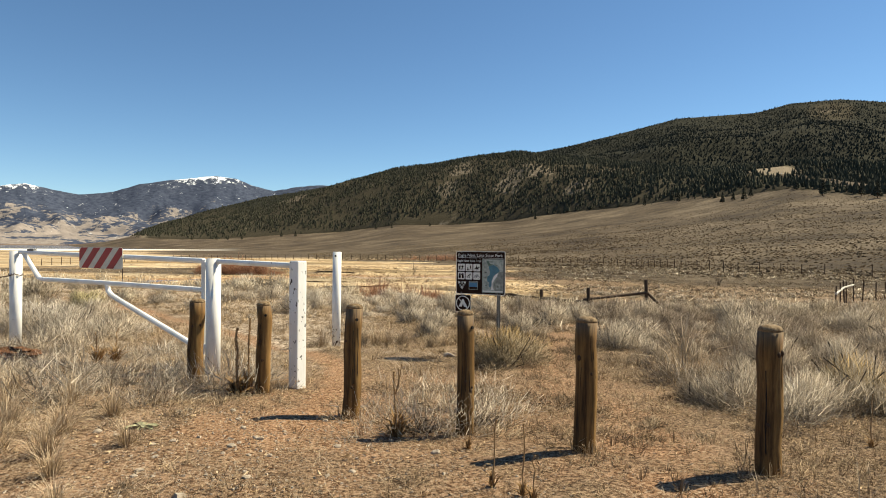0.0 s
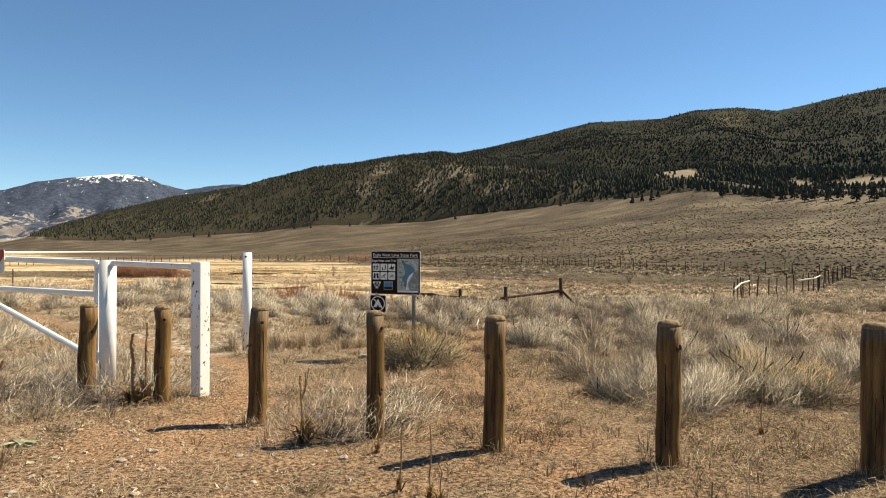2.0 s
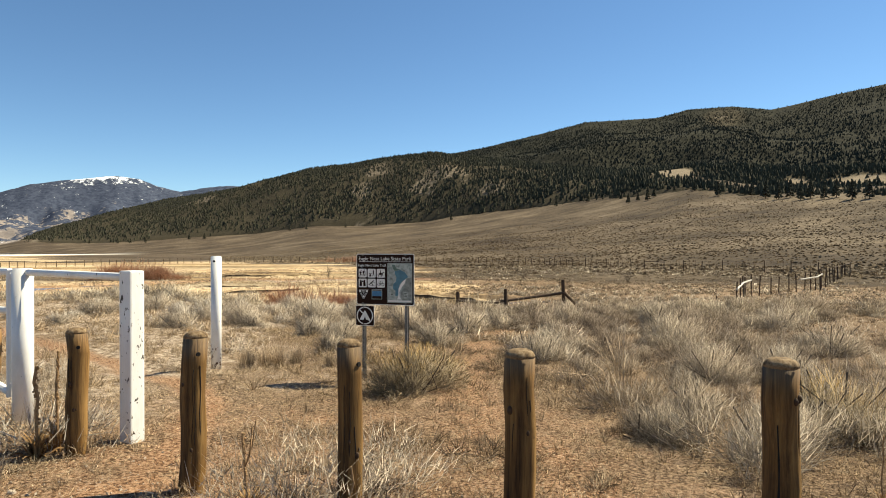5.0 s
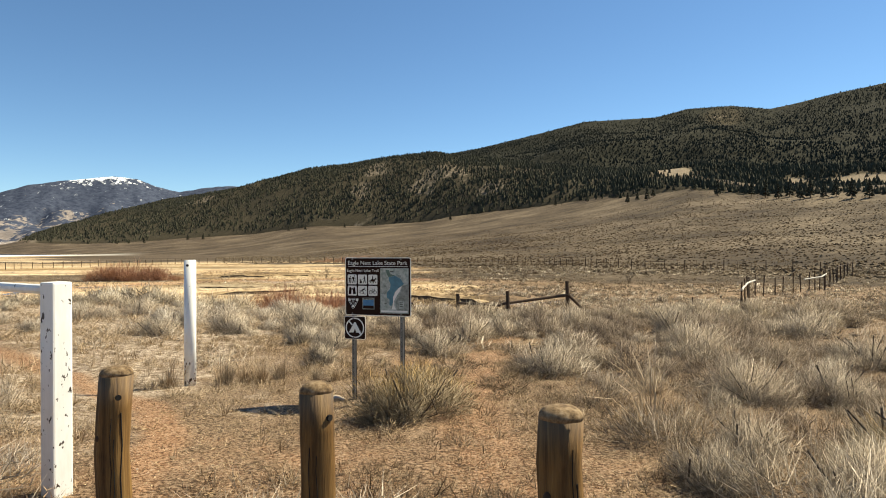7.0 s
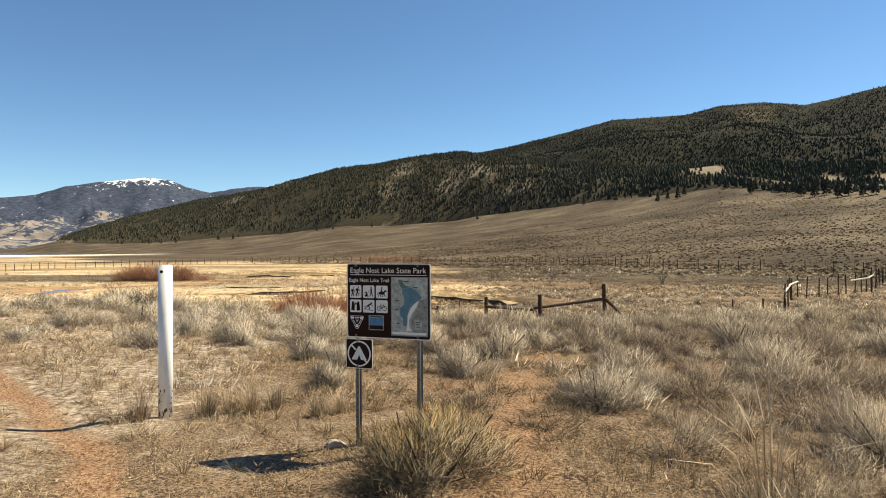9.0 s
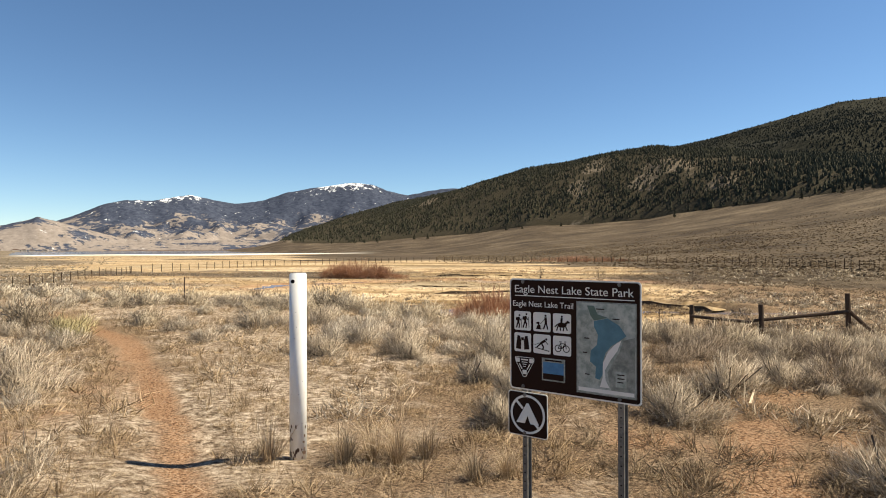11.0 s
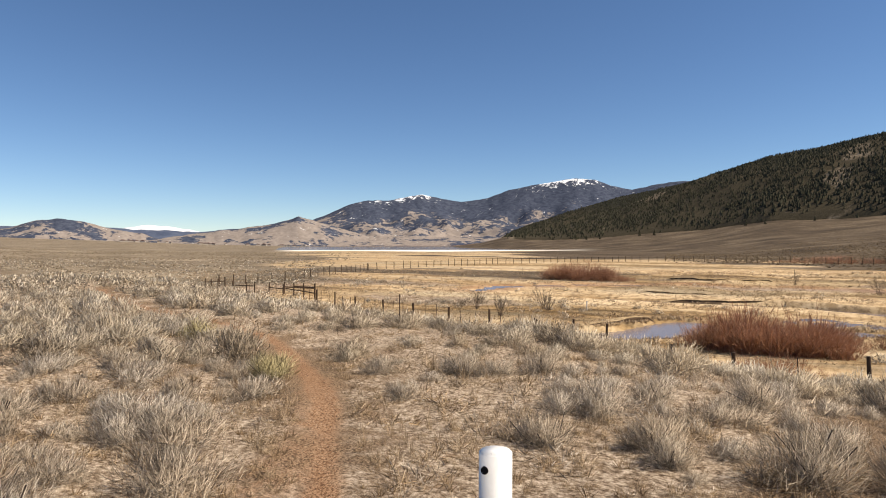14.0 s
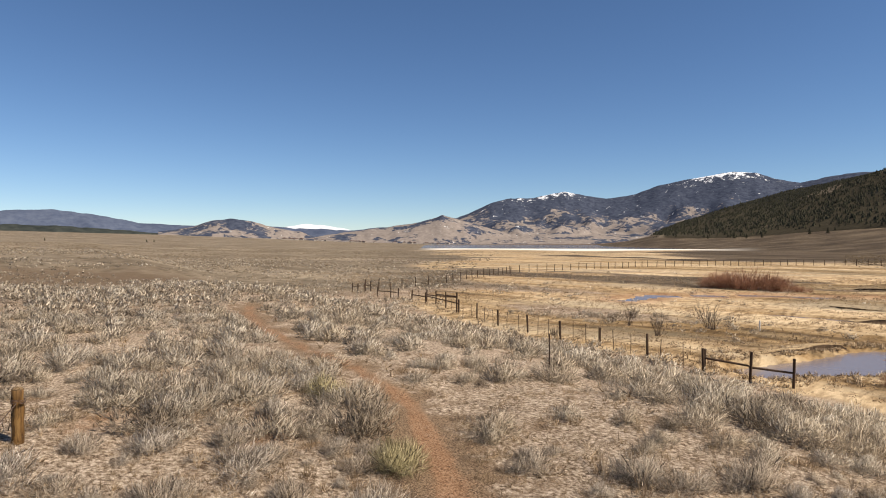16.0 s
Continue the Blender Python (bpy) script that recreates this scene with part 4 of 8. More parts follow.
def scatter(protos, xy, z, scale, spin, squash=None, lean=None):
    """Copies of prototypes, joined: verts, triangles, and which plant each vertex belongs to."""
    which = rng.integers(0, len(protos), len(xy))
    AV, AT, AI, base, along, AN = [], [], [], 0, [], []
    for p, proto in enumerate(protos):
        idx = np.nonzero(which == p)[0]
        if not len(idx):
            continue
        V, T = proto[0], proto[1]
        c, s = np.cos(spin[idx]), np.sin(spin[idx])
        sc = scale[idx]
        sq = sc if squash is None else sc * squash[idx]
        x = (V[None, :, 0] * c[:, None] - V[None, :, 1] * s[:, None]) * sc[:, None] + xy[idx, 0][:, None]
        y = (V[None, :, 0] * s[:, None] + V[None, :, 1] * c[:, None]) * sc[:, None] + xy[idx, 1][:, None]
        zz = V[None, :, 2] * sq[:, None] + z[idx][:, None]
        AV.append(np.stack([x, y, zz], -1).reshape(-1, 3))
        n = len(V)
        AT.append((T[None] + (np.arange(len(idx)) * n)[:, None, None] + base).reshape(-1, T.shape[1]))
        AI.append(np.repeat(idx, n))
        if len(proto) > 3:
            N = proto[3]
            AN.append(np.stack([N[None, :, 0] * c[:, None] - N[None, :, 1] * s[:, None], N[None, :, 0] * s[:, None] + N[None, :, 1] * c[:, None], np.broadcast_to(N[None, :, 2], x.shape)], -1).reshape(-1, 3))
        along.append(np.tile(proto[2] if len(proto) > 2 else np.zeros(n), len(idx)))
        base += n * len(idx)
    return np.vstack(AV), np.vstack(AT), np.concatenate(AI), np.concatenate(along), np.vstack(AN) if AN else None


def forest(name, height, az0, az1, r0f, r1f, n, layers, sides, size, gap, label, material):
    A = rng.uniform(az0, az1, n)
    u = rng.random(n)
    r0, r1 = r0f(A), r1f(A)
    R = r0 + (r1 - r0) * u ** 0.8
    X, Y = R * np.sin(np.radians(A)), R * np.cos(np.radians(A))
    keep = gap(A, R, X, Y, rng.random(n))
    A, R, X, Y = A[keep], R[keep], X[keep], Y[keep]
    Z = height(A, R, X, Y) - 0.5
    m = len(A)
    protos = [cone_tree(40 + k, layers, sides) for k in range(6)]
    size = size * (1 - 0.42 * np.clip((R - r0[keep]) / (r1 - r0)[keep], 0, 1))
    V, T, _, _, _ = scatter(protos, np.stack([X, Y], 1), Z, size * np.exp(rng.normal(0, 0.20, m)), rng.uniform(0, 6.28, m), rng.uniform(0.72, 1.0, m))
    return tagged(new(name, bulk(name, V, T, material)), label, "trees", kind="stuff")


def hill_gap(A, R, X, Y, u):
    rt = np.interp(A, AZ_T, R_T)
    k = (R - rt) / (rt * 0.62)
    bare = fbm(X * 0.011 + 31, Y * 0.011, 4)
    rocky = rocky_belt(A, R)
    clearing = clearings(A, R)
    dens = sm(0.80, 0.60, bare) * (1 - 0.62 * np.clip(1.5 * rocky, 0, 1)) * (1 - np.clip(clearing * 1.8, 0, 1))
    edge = sm(-0.02, 0.10, k + 0.16 * (fbm(X * 0.02, Y * 0.02, 3) - 0.5))
    return u < (0.28 + 0.72 * dens) * edge * (1 - 0.82 * np.clip(clearing * 1.2, 0, 1))


forest("hill_pines", hill_z, -26.5, 56, lambda A: np.interp(A, AZ_T, R_T) * 0.99, lambda A: np.interp(A, AZ_T, R_T) * 1.66, 42000, 2, 4, 6.8, hill_gap,
       "dense dark green pines on the hillside", NEEDLES)
forest("ridge_pines", ridge_z, -6, 52, lambda A: 900 + 0 * A, lambda A: 2380 + 0 * A, 64000, 1, 3, 8.0,
       lambda A, R, X, Y, u: u < 0.25 + 0.75 * sm(0.72, 0.5, fbm(X * 0.008, Y * 0.008, 4) + 0.2 * np.exp(-((A - 31.2) / 1.6) ** 2 - ((R - 2200) / 120) ** 2)),
       "dark pine forest covering the high ridge", FAR_NEEDLES)


def pine(x, y, h, seed, label="lone dark green pine on the grassy slope"):
    z = land1(x, y)
    g = np.random.default_rng(seed)
    e = thing("pine_tree", (x, y, z - 0.2), label, "tree", "pines on the slope")
    bm = bmesh.new()
    tube(bm, (0, 0, 0), (0, 0, h * 0.9), h * 0.022, h * 0.006, 7)
    part("trunk", bm, BARK, e)
    V, T = [], []
    for k in range(150):
        t = g.uniform(0.12, 1.0)
        rad = h * 0.23 * (1.06 - t) * g.uniform(0.45, 1.1)
        a = g.uniform(0, 6.28)
        c = np.array((rad * math.cos(a), rad * math.sin(a), h * t))
        d = np.array((math.cos(a), math.sin(a), -0.35)) * h * 0.075 * (1.3 - t)
        sd = np.array((-math.sin(a), math.cos(a), 0)) * h * 0.05 * (1.3 - t)
        up = np.array((0, 0, h * 0.05))
        b = len(V)
        V += [c - d, c + d, c + sd, c - sd, c + up, c - up * 0.7]
        T += [(b, b + 2, b + 4), (b + 2, b + 1, b + 4), (b + 1, b + 3, b + 4), (b + 3, b, b + 4), (b + 2, b, b + 5), (b + 1, b + 2, b + 5), (b + 3, b + 1, b + 5), (b, b + 3, b + 5)]
    crown = new("crown", bulk("crown", np.array(V), np.array(T), NEEDLES))
    crown.parent = e
    return e


for k, (a, f, h) in enumerate([(23.6, 0.93, 9), (24.4, 0.95, 8), (25.2, 0.94, 11), (25.7, 0.97, 9), (30.7, 0.97, 12), (28.9, 1.0, 8), (8.2, 0.94, 9), (-4.6, 0.93, 8), (-6.0, 0.96, 9), (-1.2, 0.95, 7),
                               (-13.0, 0.95, 10), (-14.2, 0.96, 11), (-17.5, 0.95, 10), (-18.6, 0.96, 9), (-19.5, 0.95, 11), (-21.5, 0.97, 9), (34.2, 0.98, 12), (35.1, 0.97, 11), (35.9, 0.99, 12), (36.6, 0.96, 10),
                               (37.3, 0.98, 12), (38.2, 0.97, 9), (39.0, 0.99, 11), (40.0, 0.97, 12), (41.1, 0.98, 11), (33.2, 1.0, 10), (17.5, 0.97, 9), (20.2, 0.98, 10)]):
    r = float(np.interp(a, AZ_T, R_T)) * f
    pine(*polar(a, r), h, 300 + k)


# ---------------------------------------------------------------- shrubs and grasses
def spray(seed, stems, twigs, height, width, thick, droop=0.15, up=0.35, leafy=0):
    """A bush of thin tapering stems that fan out from one root and fork into twigs. Verts, triangles, and how far along each vertex lies."""
    g = np.random.default_rng(seed)
    V, T, L = [], [], []

    def blade(a, b, w, la, lb):
        d = b - a
        sd = np.cross(d, g.normal(0, 1, 3))
        sd = sd / (np.linalg.norm(sd) + 1e-9) * w
        n = len(V)
        V.extend((a - sd, a + sd, b))
        L.extend((la, la, lb))
        T.append((n, n + 1, n + 2))
    for _ in range(stems):
        az = g.uniform(0, 6.28)
        tilt = math.acos(g.uniform(0.15 + 0.6 * up, 1.0)) * g.uniform(0.8, 1.05)
        ln = height * g.uniform(0.62, 1.05)
        hd = np.array((math.cos(az) * math.sin(tilt) * width, math.sin(az) * math.sin(tilt) * width, math.cos(tilt)))
        root = np.array((g.normal(0, 0.06) * height, g.normal(0, 0.06) * height, 0.0))
        tip = root + hd * ln * (1 - 0.15 * droop) + np.array((0, 0, 0.10 * height)) + g.normal(0, 0.03, 3) * height
        blade(root, tip, thick * 1.2, 0.0, 0.75)
        for _ in range(twigs):
            q = g.uniform(0.48, 1.0)
            a = root + (tip - root) * q
            dd = hd * 0.9 + g.normal(0, 0.28, 3) + np.array((0, 0, 0.45))
            b = a + dd / np.linalg.norm(dd) * height * g.uniform(0.12, 0.27)
            blade(a, b, thick, q * 0.6, 1.0)
            for _ in range(leafy):
                c = a + (b - a) * g.uniform(0.5, 1)
                blade(c, c + g.normal(0, 0.05, 3) * height + np.array((0, 0, 0.05)) * height, thick * 1.3, 0.8, 1.0)
    V = np.array(V)
    V[:, 2] = np.maximum(V[:, 2], -0.03)
    return V, np.array(T), np.array(L)


def filled(seed, stems, twigs, h, w, thick, fluff=60, up=0.1, leafy=0):
    """A bush whose inside is filled with short crossing twigs."""
    g = np.random.default_rng(seed + 7000)
    d = g.normal(0, 1, (fluff, 3))
    d[:, 2] = np.abs(d[:, 2])
    d /= np.linalg.norm(d, axis=1)[:, None]
    c = d * (h * g.uniform(0.15, 0.95, fluff) ** 0.5)[:, None] * (0.80 * w, 0.80 * w, 0.80)
    run = d * 0.9 + g.normal(0, 0.28, (fluff, 3)) + (0, 0, 0.5)
    run /= np.linalg.norm(run, axis=1)[:, None]
    run *= (h * g.uniform(0.12, 0.30, fluff))[:, None]
    side = np.cross(run, g.normal(0, 1, (fluff, 3)))
    side *= (thick * 2.4 / (np.linalg.norm(side, axis=1) + 1e-9))[:, None]
    F = np.stack([c - side, c + side, c + run], 1).reshape(-1, 3)
    F[:, 2] = np.maximum(F[:, 2], -0.02)
    out = np.clip(np.linalg.norm(c / (w, w, 1), axis=1) / h, 0, 1)
    LF = np.stack([out * 0.55, out * 0.55, 0.25 + out * 0.75], 1).ravel()
    V, T, L = spray(seed, stems, twigs, h, w, thick, up=up, leafy=leafy)
    return np.vstack([V, F]), np.vstack([T, np.arange(fluff * 3).reshape(-1, 3) + len(V)]), np.concatenate([L, LF])


def clumpy(seed, clumps, per, h, w, thick, shade_core=30, crown=0.0):
    """A rounded shrub: bare woody stems that each end in a feathery clump of short twigs."""
    g = np.random.default_rng(seed)
    az = np.arange(clumps) * 2.39996 + g.uniform(0, 0.9, clumps)
    up = g.uniform(0.04, 1.0, clumps)
    flat = np.sqrt(1 - up ** 2)
    p = g.uniform(0, 6.28, 2)
    rad = g.uniform(0.58, 1.0, clumps) * (1 + 0.22 * np.sin(2 * az + p[0]) + 0.14 * np.sin(3 * az + p[1]))
    D = np.stack([np.cos(az) * flat, np.sin(az) * flat, up], 1)
    K = D * (rad * h)[:, None] * (w, w, 0.80)
    root = g.normal(0, 0.05 * h, (clumps, 3)) * (1, 1, 0)
    sd = np.cross(K - root, g.normal(0, 1, (clumps, 3)))
    sd *= (1.7 * thick / (np.linalg.norm(sd, axis=1) + 1e-9))[:, None]
    stems = np.stack([root - sd, root + sd, K], 1).reshape(-1, 3)
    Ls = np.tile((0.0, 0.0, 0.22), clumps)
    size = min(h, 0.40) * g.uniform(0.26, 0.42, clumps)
    # crown: clumps near the ground less pale, shade painted into their colour
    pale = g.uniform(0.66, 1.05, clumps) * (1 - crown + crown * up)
    m = clumps * per
    own = np.repeat(np.arange(clumps), per)
    a = K[own] + g.normal(0, 0.42, (m, 3)) * size[own][:, None]
    d = D[own] * 0.6 + (0, 0, 0.58) + g.normal(0, 0.52, (m, 3))
    d *= (size[own] * g.uniform(0.4, 1.15, m) / np.linalg.norm(d, axis=1))[:, None]
    sd = np.cross(d, g.normal(0, 1, (m, 3)))
    sd *= (thick * g.uniform(0.7, 1.5, m) / (np.linalg.norm(sd, axis=1) + 1e-9))[:, None]
    twigs = np.stack([a - sd, a + sd, a + d], 1).reshape(-1, 3)
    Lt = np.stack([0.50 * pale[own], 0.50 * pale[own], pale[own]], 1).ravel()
    # twigs inside the bush take the dark end, shade given as colour
    c = g.normal(0, 1, (shade_core, 3))
    c = c / np.linalg.norm(c, axis=1)[:, None] * (h * g.uniform(0.1, 0.72, shade_core))[:, None] * (w, w, 0.8)
    c[:, 2] = np.abs(c[:, 2])
    d = g.normal(0, 0.14 * h, (shade_core, 3)) + (0, 0, 0.06 * h)
    sd = np.cross(d, g.normal(0, 1, (shade_core, 3)))
    sd *= (2.0 * thick / (np.linalg.norm(sd, axis=1) + 1e-9))[:, None]
    inner = np.stack([c - sd, c + sd, c + d], 1).reshape(-1, 3)
    V = np.vstack([stems, twigs, inner])
    # rounded shading: every twig faces out of its clump and out of the bush
    def unit(a):
        return a / (np.linalg.norm(a, axis=1)[:, None] + 1e-9)
    heart = np.array((0, 0, 0.22 * h))
    lean = np.vstack([np.repeat(D, 3, 0), np.repeat(1.1 * unit(twigs.reshape(-1, 3, 3).mean(1) - K[own]) + 0.8 * D[own], 3, 0), np.repeat(unit(inner.reshape(-1, 3, 3).mean(1) - heart), 3, 0)])
    N = unit(unit(V - heart) * (1, 1, 1.1) + lean + g.normal(0, 0.25, V.shape))
    T = np.arange(len(V)).reshape(-1, 3)
    face = np.cross(V[T[:, 1]] - V[T[:, 0]], V[T[:, 2]] - V[T[:, 0]])
    turn = np.einsum("ij,ij->i", face, N[T].mean(1)) < 0
    T[turn] = T[turn][:, ::-1]
    V[:, 2] = np.maximum(V[:, 2], -0.03)
    return V, T, np.concatenate([Ls, Lt, np.tile((0.04, 0.04, 0.25), shade_core)]), N


def fluffy(seed, lobes, blades, h, w, thick, lean=0.0, reach=(0.16, 0.44), rough=0.35):
    """A sagebrush mound: short crowded twigs over a few swelling crowns, shade painted dark inside and low, pale
    towards the tips.
    """
    g = np.random.default_rng(seed)
    la = np.arange(lobes) * 2.39996 + g.uniform(0, 6.28) + g.normal(0, 0.4, lobes)
    lr = np.sqrt(np.arange(lobes) / max(1, lobes - 1)) * g.uniform(0.65, 1.2, lobes)
    R = h * g.uniform(0.26, 0.52, lobes)
    C = np.stack([np.cos(la) * lr * 0.60 * h * w, np.sin(la) * lr * 0.60 * h * w, (h - R) * g.uniform(0.25, 1.0, lobes) * (1 - 0.45 * np.clip(lr, 0, 1))], 1)
    shade = g.uniform(0.72, 1.08, lobes)
    own = np.searchsorted(np.cumsum(R ** 2) / np.sum(R ** 2), g.random(blades)).clip(0, lobes - 1)
    u = g.normal(0, 1, (blades, 3))
    u /= np.linalg.norm(u, axis=1)[:, None]
    q = g.random(blades) ** 0.42
    P = C[own] + u * (R[own] * q)[:, None] * (0.9 * w, 0.9 * w, 1.0)
    P[:, 2] = np.abs(P[:, 2])
    out = P - (0, 0, 0.05 * h)
    out /= np.linalg.norm(out, axis=1)[:, None] + 1e-9
    D = 0.50 * out + 0.30 * u + (lean, 0, 0.42) + g.normal(0, 0.34, (blades, 3))
    D /= np.linalg.norm(D, axis=1)[:, None]
    ln = h * g.uniform(*reach, blades)
    A, B = P - D * (ln * 0.55)[:, None], P + D * (ln * 0.5)[:, None]
    sd = np.cross(D, g.normal(0, 1, (blades, 3)))
    sd *= (thick * g.uniform(0.6, 1.5, blades) / (np.linalg.norm(sd, axis=1) + 1e-9))[:, None]
    V = np.stack([A - sd, A + sd, B], 1).reshape(-1, 3)
    # shade put into the colour: twigs low down and near the heart stay darker
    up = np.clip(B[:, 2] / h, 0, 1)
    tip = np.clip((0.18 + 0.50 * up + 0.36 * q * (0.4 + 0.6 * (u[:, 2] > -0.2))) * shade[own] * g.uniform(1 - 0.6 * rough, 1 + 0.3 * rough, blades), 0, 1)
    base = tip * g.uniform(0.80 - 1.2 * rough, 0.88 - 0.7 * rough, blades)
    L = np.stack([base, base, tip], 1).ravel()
    N = 0.8 * out + 0.8 * u + 0.35 * D + (0, 0, 0.20) + g.normal(0, rough, (blades, 3))
    N /= np.linalg.norm(N, axis=1)[:, None]
    T = np.arange(len(V)).reshape(-1, 3)
    face = np.cross(V[T[:, 1]] - V[T[:, 0]], V[T[:, 2]] - V[T[:, 0]])
    turn = np.einsum("ij,ij->i", face, N) < 0
    T[turn] = T[turn][:, ::-1]
    V[:, 2] = np.maximum(V[:, 2], -0.03)
    return V, T, L, np.repeat(N, 3, 0)


def tuft(seed, blades, height, width, thick):
    """Bunch grass: bent blades of two triangles."""
    g = np.random.default_rng(seed)
    V, T, L = [], [], []
    for _ in range(blades):
        az = g.uniform(0, 6.28)
        tilt = abs(g.normal(0, width))
        ln = height * g.uniform(0.45, 1.1)
        h = np.array((math.cos(az), math.sin(az), 0.0))
        root = h * g.uniform(0, 0.10) * height * 1.6
        mid = root + h * math.sin(tilt) * ln * 0.55 + np.array((0, 0, math.cos(tilt) * ln * 0.6))
        tip = mid + h * math.sin(tilt + 0.5) * ln * 0.5 + np.array((0, 0, math.cos(min(tilt + 0.6, 1.9)) * ln * 0.45))
        sd = np.array((-h[1], h[0], 0)) * thick + g.normal(0, thick * 0.4, 3)
        n = len(V)
        V.extend((root - sd, root + sd, mid + sd * 0.7, mid - sd * 0.7, tip))
        L.extend((0.0, 0.0, 0.5, 0.5, 1.0))
        T.extend([(n, n + 1, n + 2), (n, n + 2, n + 3), (n + 3, n + 2, n + 4)])
    return np.array(V), np.array(T), np.array(L)


def stuff(name, protos, X, Y, scale, material, label, category, squash=None, sink=0.02):
    n = len(X)
    Z = land(X, Y) - sink
    # tint drops eastwards: browner plants there, plus their backlit shade put into it
    tint = np.clip(0.75 - 0.60 * sm(-2.4, 1.2, X - 0.05 * Y) + 0.9 * (fbm(X * 0.4 + 9, Y * 0.4, 3) - 0.5) + rng.normal(0, 0.28, n), 0, 1)
    V, T, I, L, N = scatter(protos, np.stack([X, Y], 1), Z, scale, rng.uniform(0, 6.28, n), squash)
    return tagged(new(name, bulk(name, V, T, material, normals=N, along=L, tint=tint[I])), label, category, kind="stuff")


def bush(name, x, y, h, w, stems, twigs, material, seed, label, category="shrub", group="", thick=0.004, up=0.35, full=False, crown=0.0):
    g = np.random.default_rng(seed + 1)
    # lower tone in the east, partly backlit shade given as colour
    tone = g.uniform(0.5, 0.95) - (0.24 if x > 2.2 else 0.0)
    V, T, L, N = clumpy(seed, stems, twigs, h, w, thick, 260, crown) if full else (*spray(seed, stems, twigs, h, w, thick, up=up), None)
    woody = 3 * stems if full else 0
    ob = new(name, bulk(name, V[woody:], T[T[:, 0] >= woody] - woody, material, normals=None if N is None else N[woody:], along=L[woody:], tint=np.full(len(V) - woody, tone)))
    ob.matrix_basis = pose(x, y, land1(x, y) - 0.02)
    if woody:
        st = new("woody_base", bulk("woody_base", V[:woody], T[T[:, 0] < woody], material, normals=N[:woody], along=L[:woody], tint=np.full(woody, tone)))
        st.parent = ob
    return tagged(ob, label, category, group)


def mound_bush(name, x, y, h, w, lobes, blades, material, seed, label, group="", thick=0.0024, lean=0.0, reach=(0.12, 0.36)):
    """A single large bush: a mound of fine twigs over dark forking stems."""
    g = np.random.default_rng(seed + 1)
    # eastern bushes toned down: browner kind, and backlit shade painted in
    tone = g.uniform(0.5, 0.95) - (0.22 if x > -1.5 else 0.0)
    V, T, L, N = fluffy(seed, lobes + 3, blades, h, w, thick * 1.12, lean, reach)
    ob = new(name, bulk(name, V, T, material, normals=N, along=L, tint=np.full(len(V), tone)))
    ob.matrix_basis = pose(x, y, land1(x, y) - 0.02)
    bm = bmesh.new()
    for k in range(9):
        a, r = k * 2.4 + g.uniform(0, 1), h * w * g.uniform(0.25, 0.62)
        top = Vector((r * math.cos(a), r * math.sin(a), h * g.uniform(0.35, 0.72)))
        bend = top * 0.45 + Vector((g.normal(0, 0.05), g.normal(0, 0.05), -0.04)) * h * 2
        pipe(bm, [Vector((g.normal(0, 0.03), g.normal(0, 0.03), -0.03)), bend, top], 0.0055 * g.uniform(0.7, 1.4), 5)
    st = part("woody_base", bm, BARE_WOOD, ob, "dark forking stems")
    return tagged(ob, label, "shrub", group)


def clear_of_works(X, Y, pad=0.0):
    """True where no trail, creek or built thing stands."""
    ok = (dist_to(TRAIL, X, Y) > 0.36 + pad) & (creek_dist(X, Y) > 0.7)
    for bx, by in POSTS_AT:
        ok &= np.hypot(X - bx, Y - by) > 0.18 + pad
    return ok


POSTS_AT = [(-2.6, 6.7), (-1.73, 6.18), (-0.77, 5.44), (0.18, 4.92), (0.98, 4.35), (2.02, 3.94), (3.15, 3.57), (-2.61, 7.27), (-1.48, 6.53), (-1.83, 11.02), (-6.25, 9.35), (0.28, 9.45), (0.86, 9.3), (-13.9, 13.0)]


def sage_density(X, Y):
    """How thickly sagebrush grows, 0 to 1."""
    s = 0.27 * X + 0.96 * Y
    r = np.hypot(X, Y)
    n = fbm(X * 0.22 + 3, Y * 0.22 + 8, 3)
    east = sm(1.6, 4.0, X - 0.05 * Y) * sm(4.0, 6.5, Y)
    north = sm(12.5, 16, Y + 0.15 * X)
    west = sm(-6.2, -9.5, X) * sm(7, 11, Y) * (0.8 + 0.2 * sm(10, 15, np.hypot(X, Y - 6)))
    west = np.maximum(west, sm(-4.6, -6.2, X) * sm(9.2, 10.5, Y) * 0.8)
    d = np.maximum(np.maximum(east, 0.85 * north), west)
    d = d * (0.36 + 1.0 * sm(0.36, 0.60, n))
    az = np.degrees(np.arctan2(X, Y))
    d = d * (1 - 0.97 * sm(33, 38, s) * (1 - sm(9, 17, az)))
    d = np.maximum(d, 0.55 * np.exp(-((X + 36) / 14) ** 2 - ((Y - 64) / 6) ** 2))
    d = d * (1 - 0.55 * np.exp(-((X - 6.6) / 3.2) ** 2 - ((Y - 25.0) / 4.2) ** 2))
    d = d * (1 - 0.95 * np.exp(-((X + 2.4) / 1.5) ** 4 - ((Y - 13.2) / 2.3) ** 4))
    grass_lane = np.exp(-(dist_to(np.array([(-1.5, 9), (-4.5, 16), (-12, 24.5), (-24, 28)]), X, Y) / 1.9) ** 2)
    d = d * (1 - 0.55 * grass_lane) * (0.05 + 0.95 * sm(0.5, 1.35, dist_to(TRAIL, X, Y)))
    return np.clip(d, 0, 1)


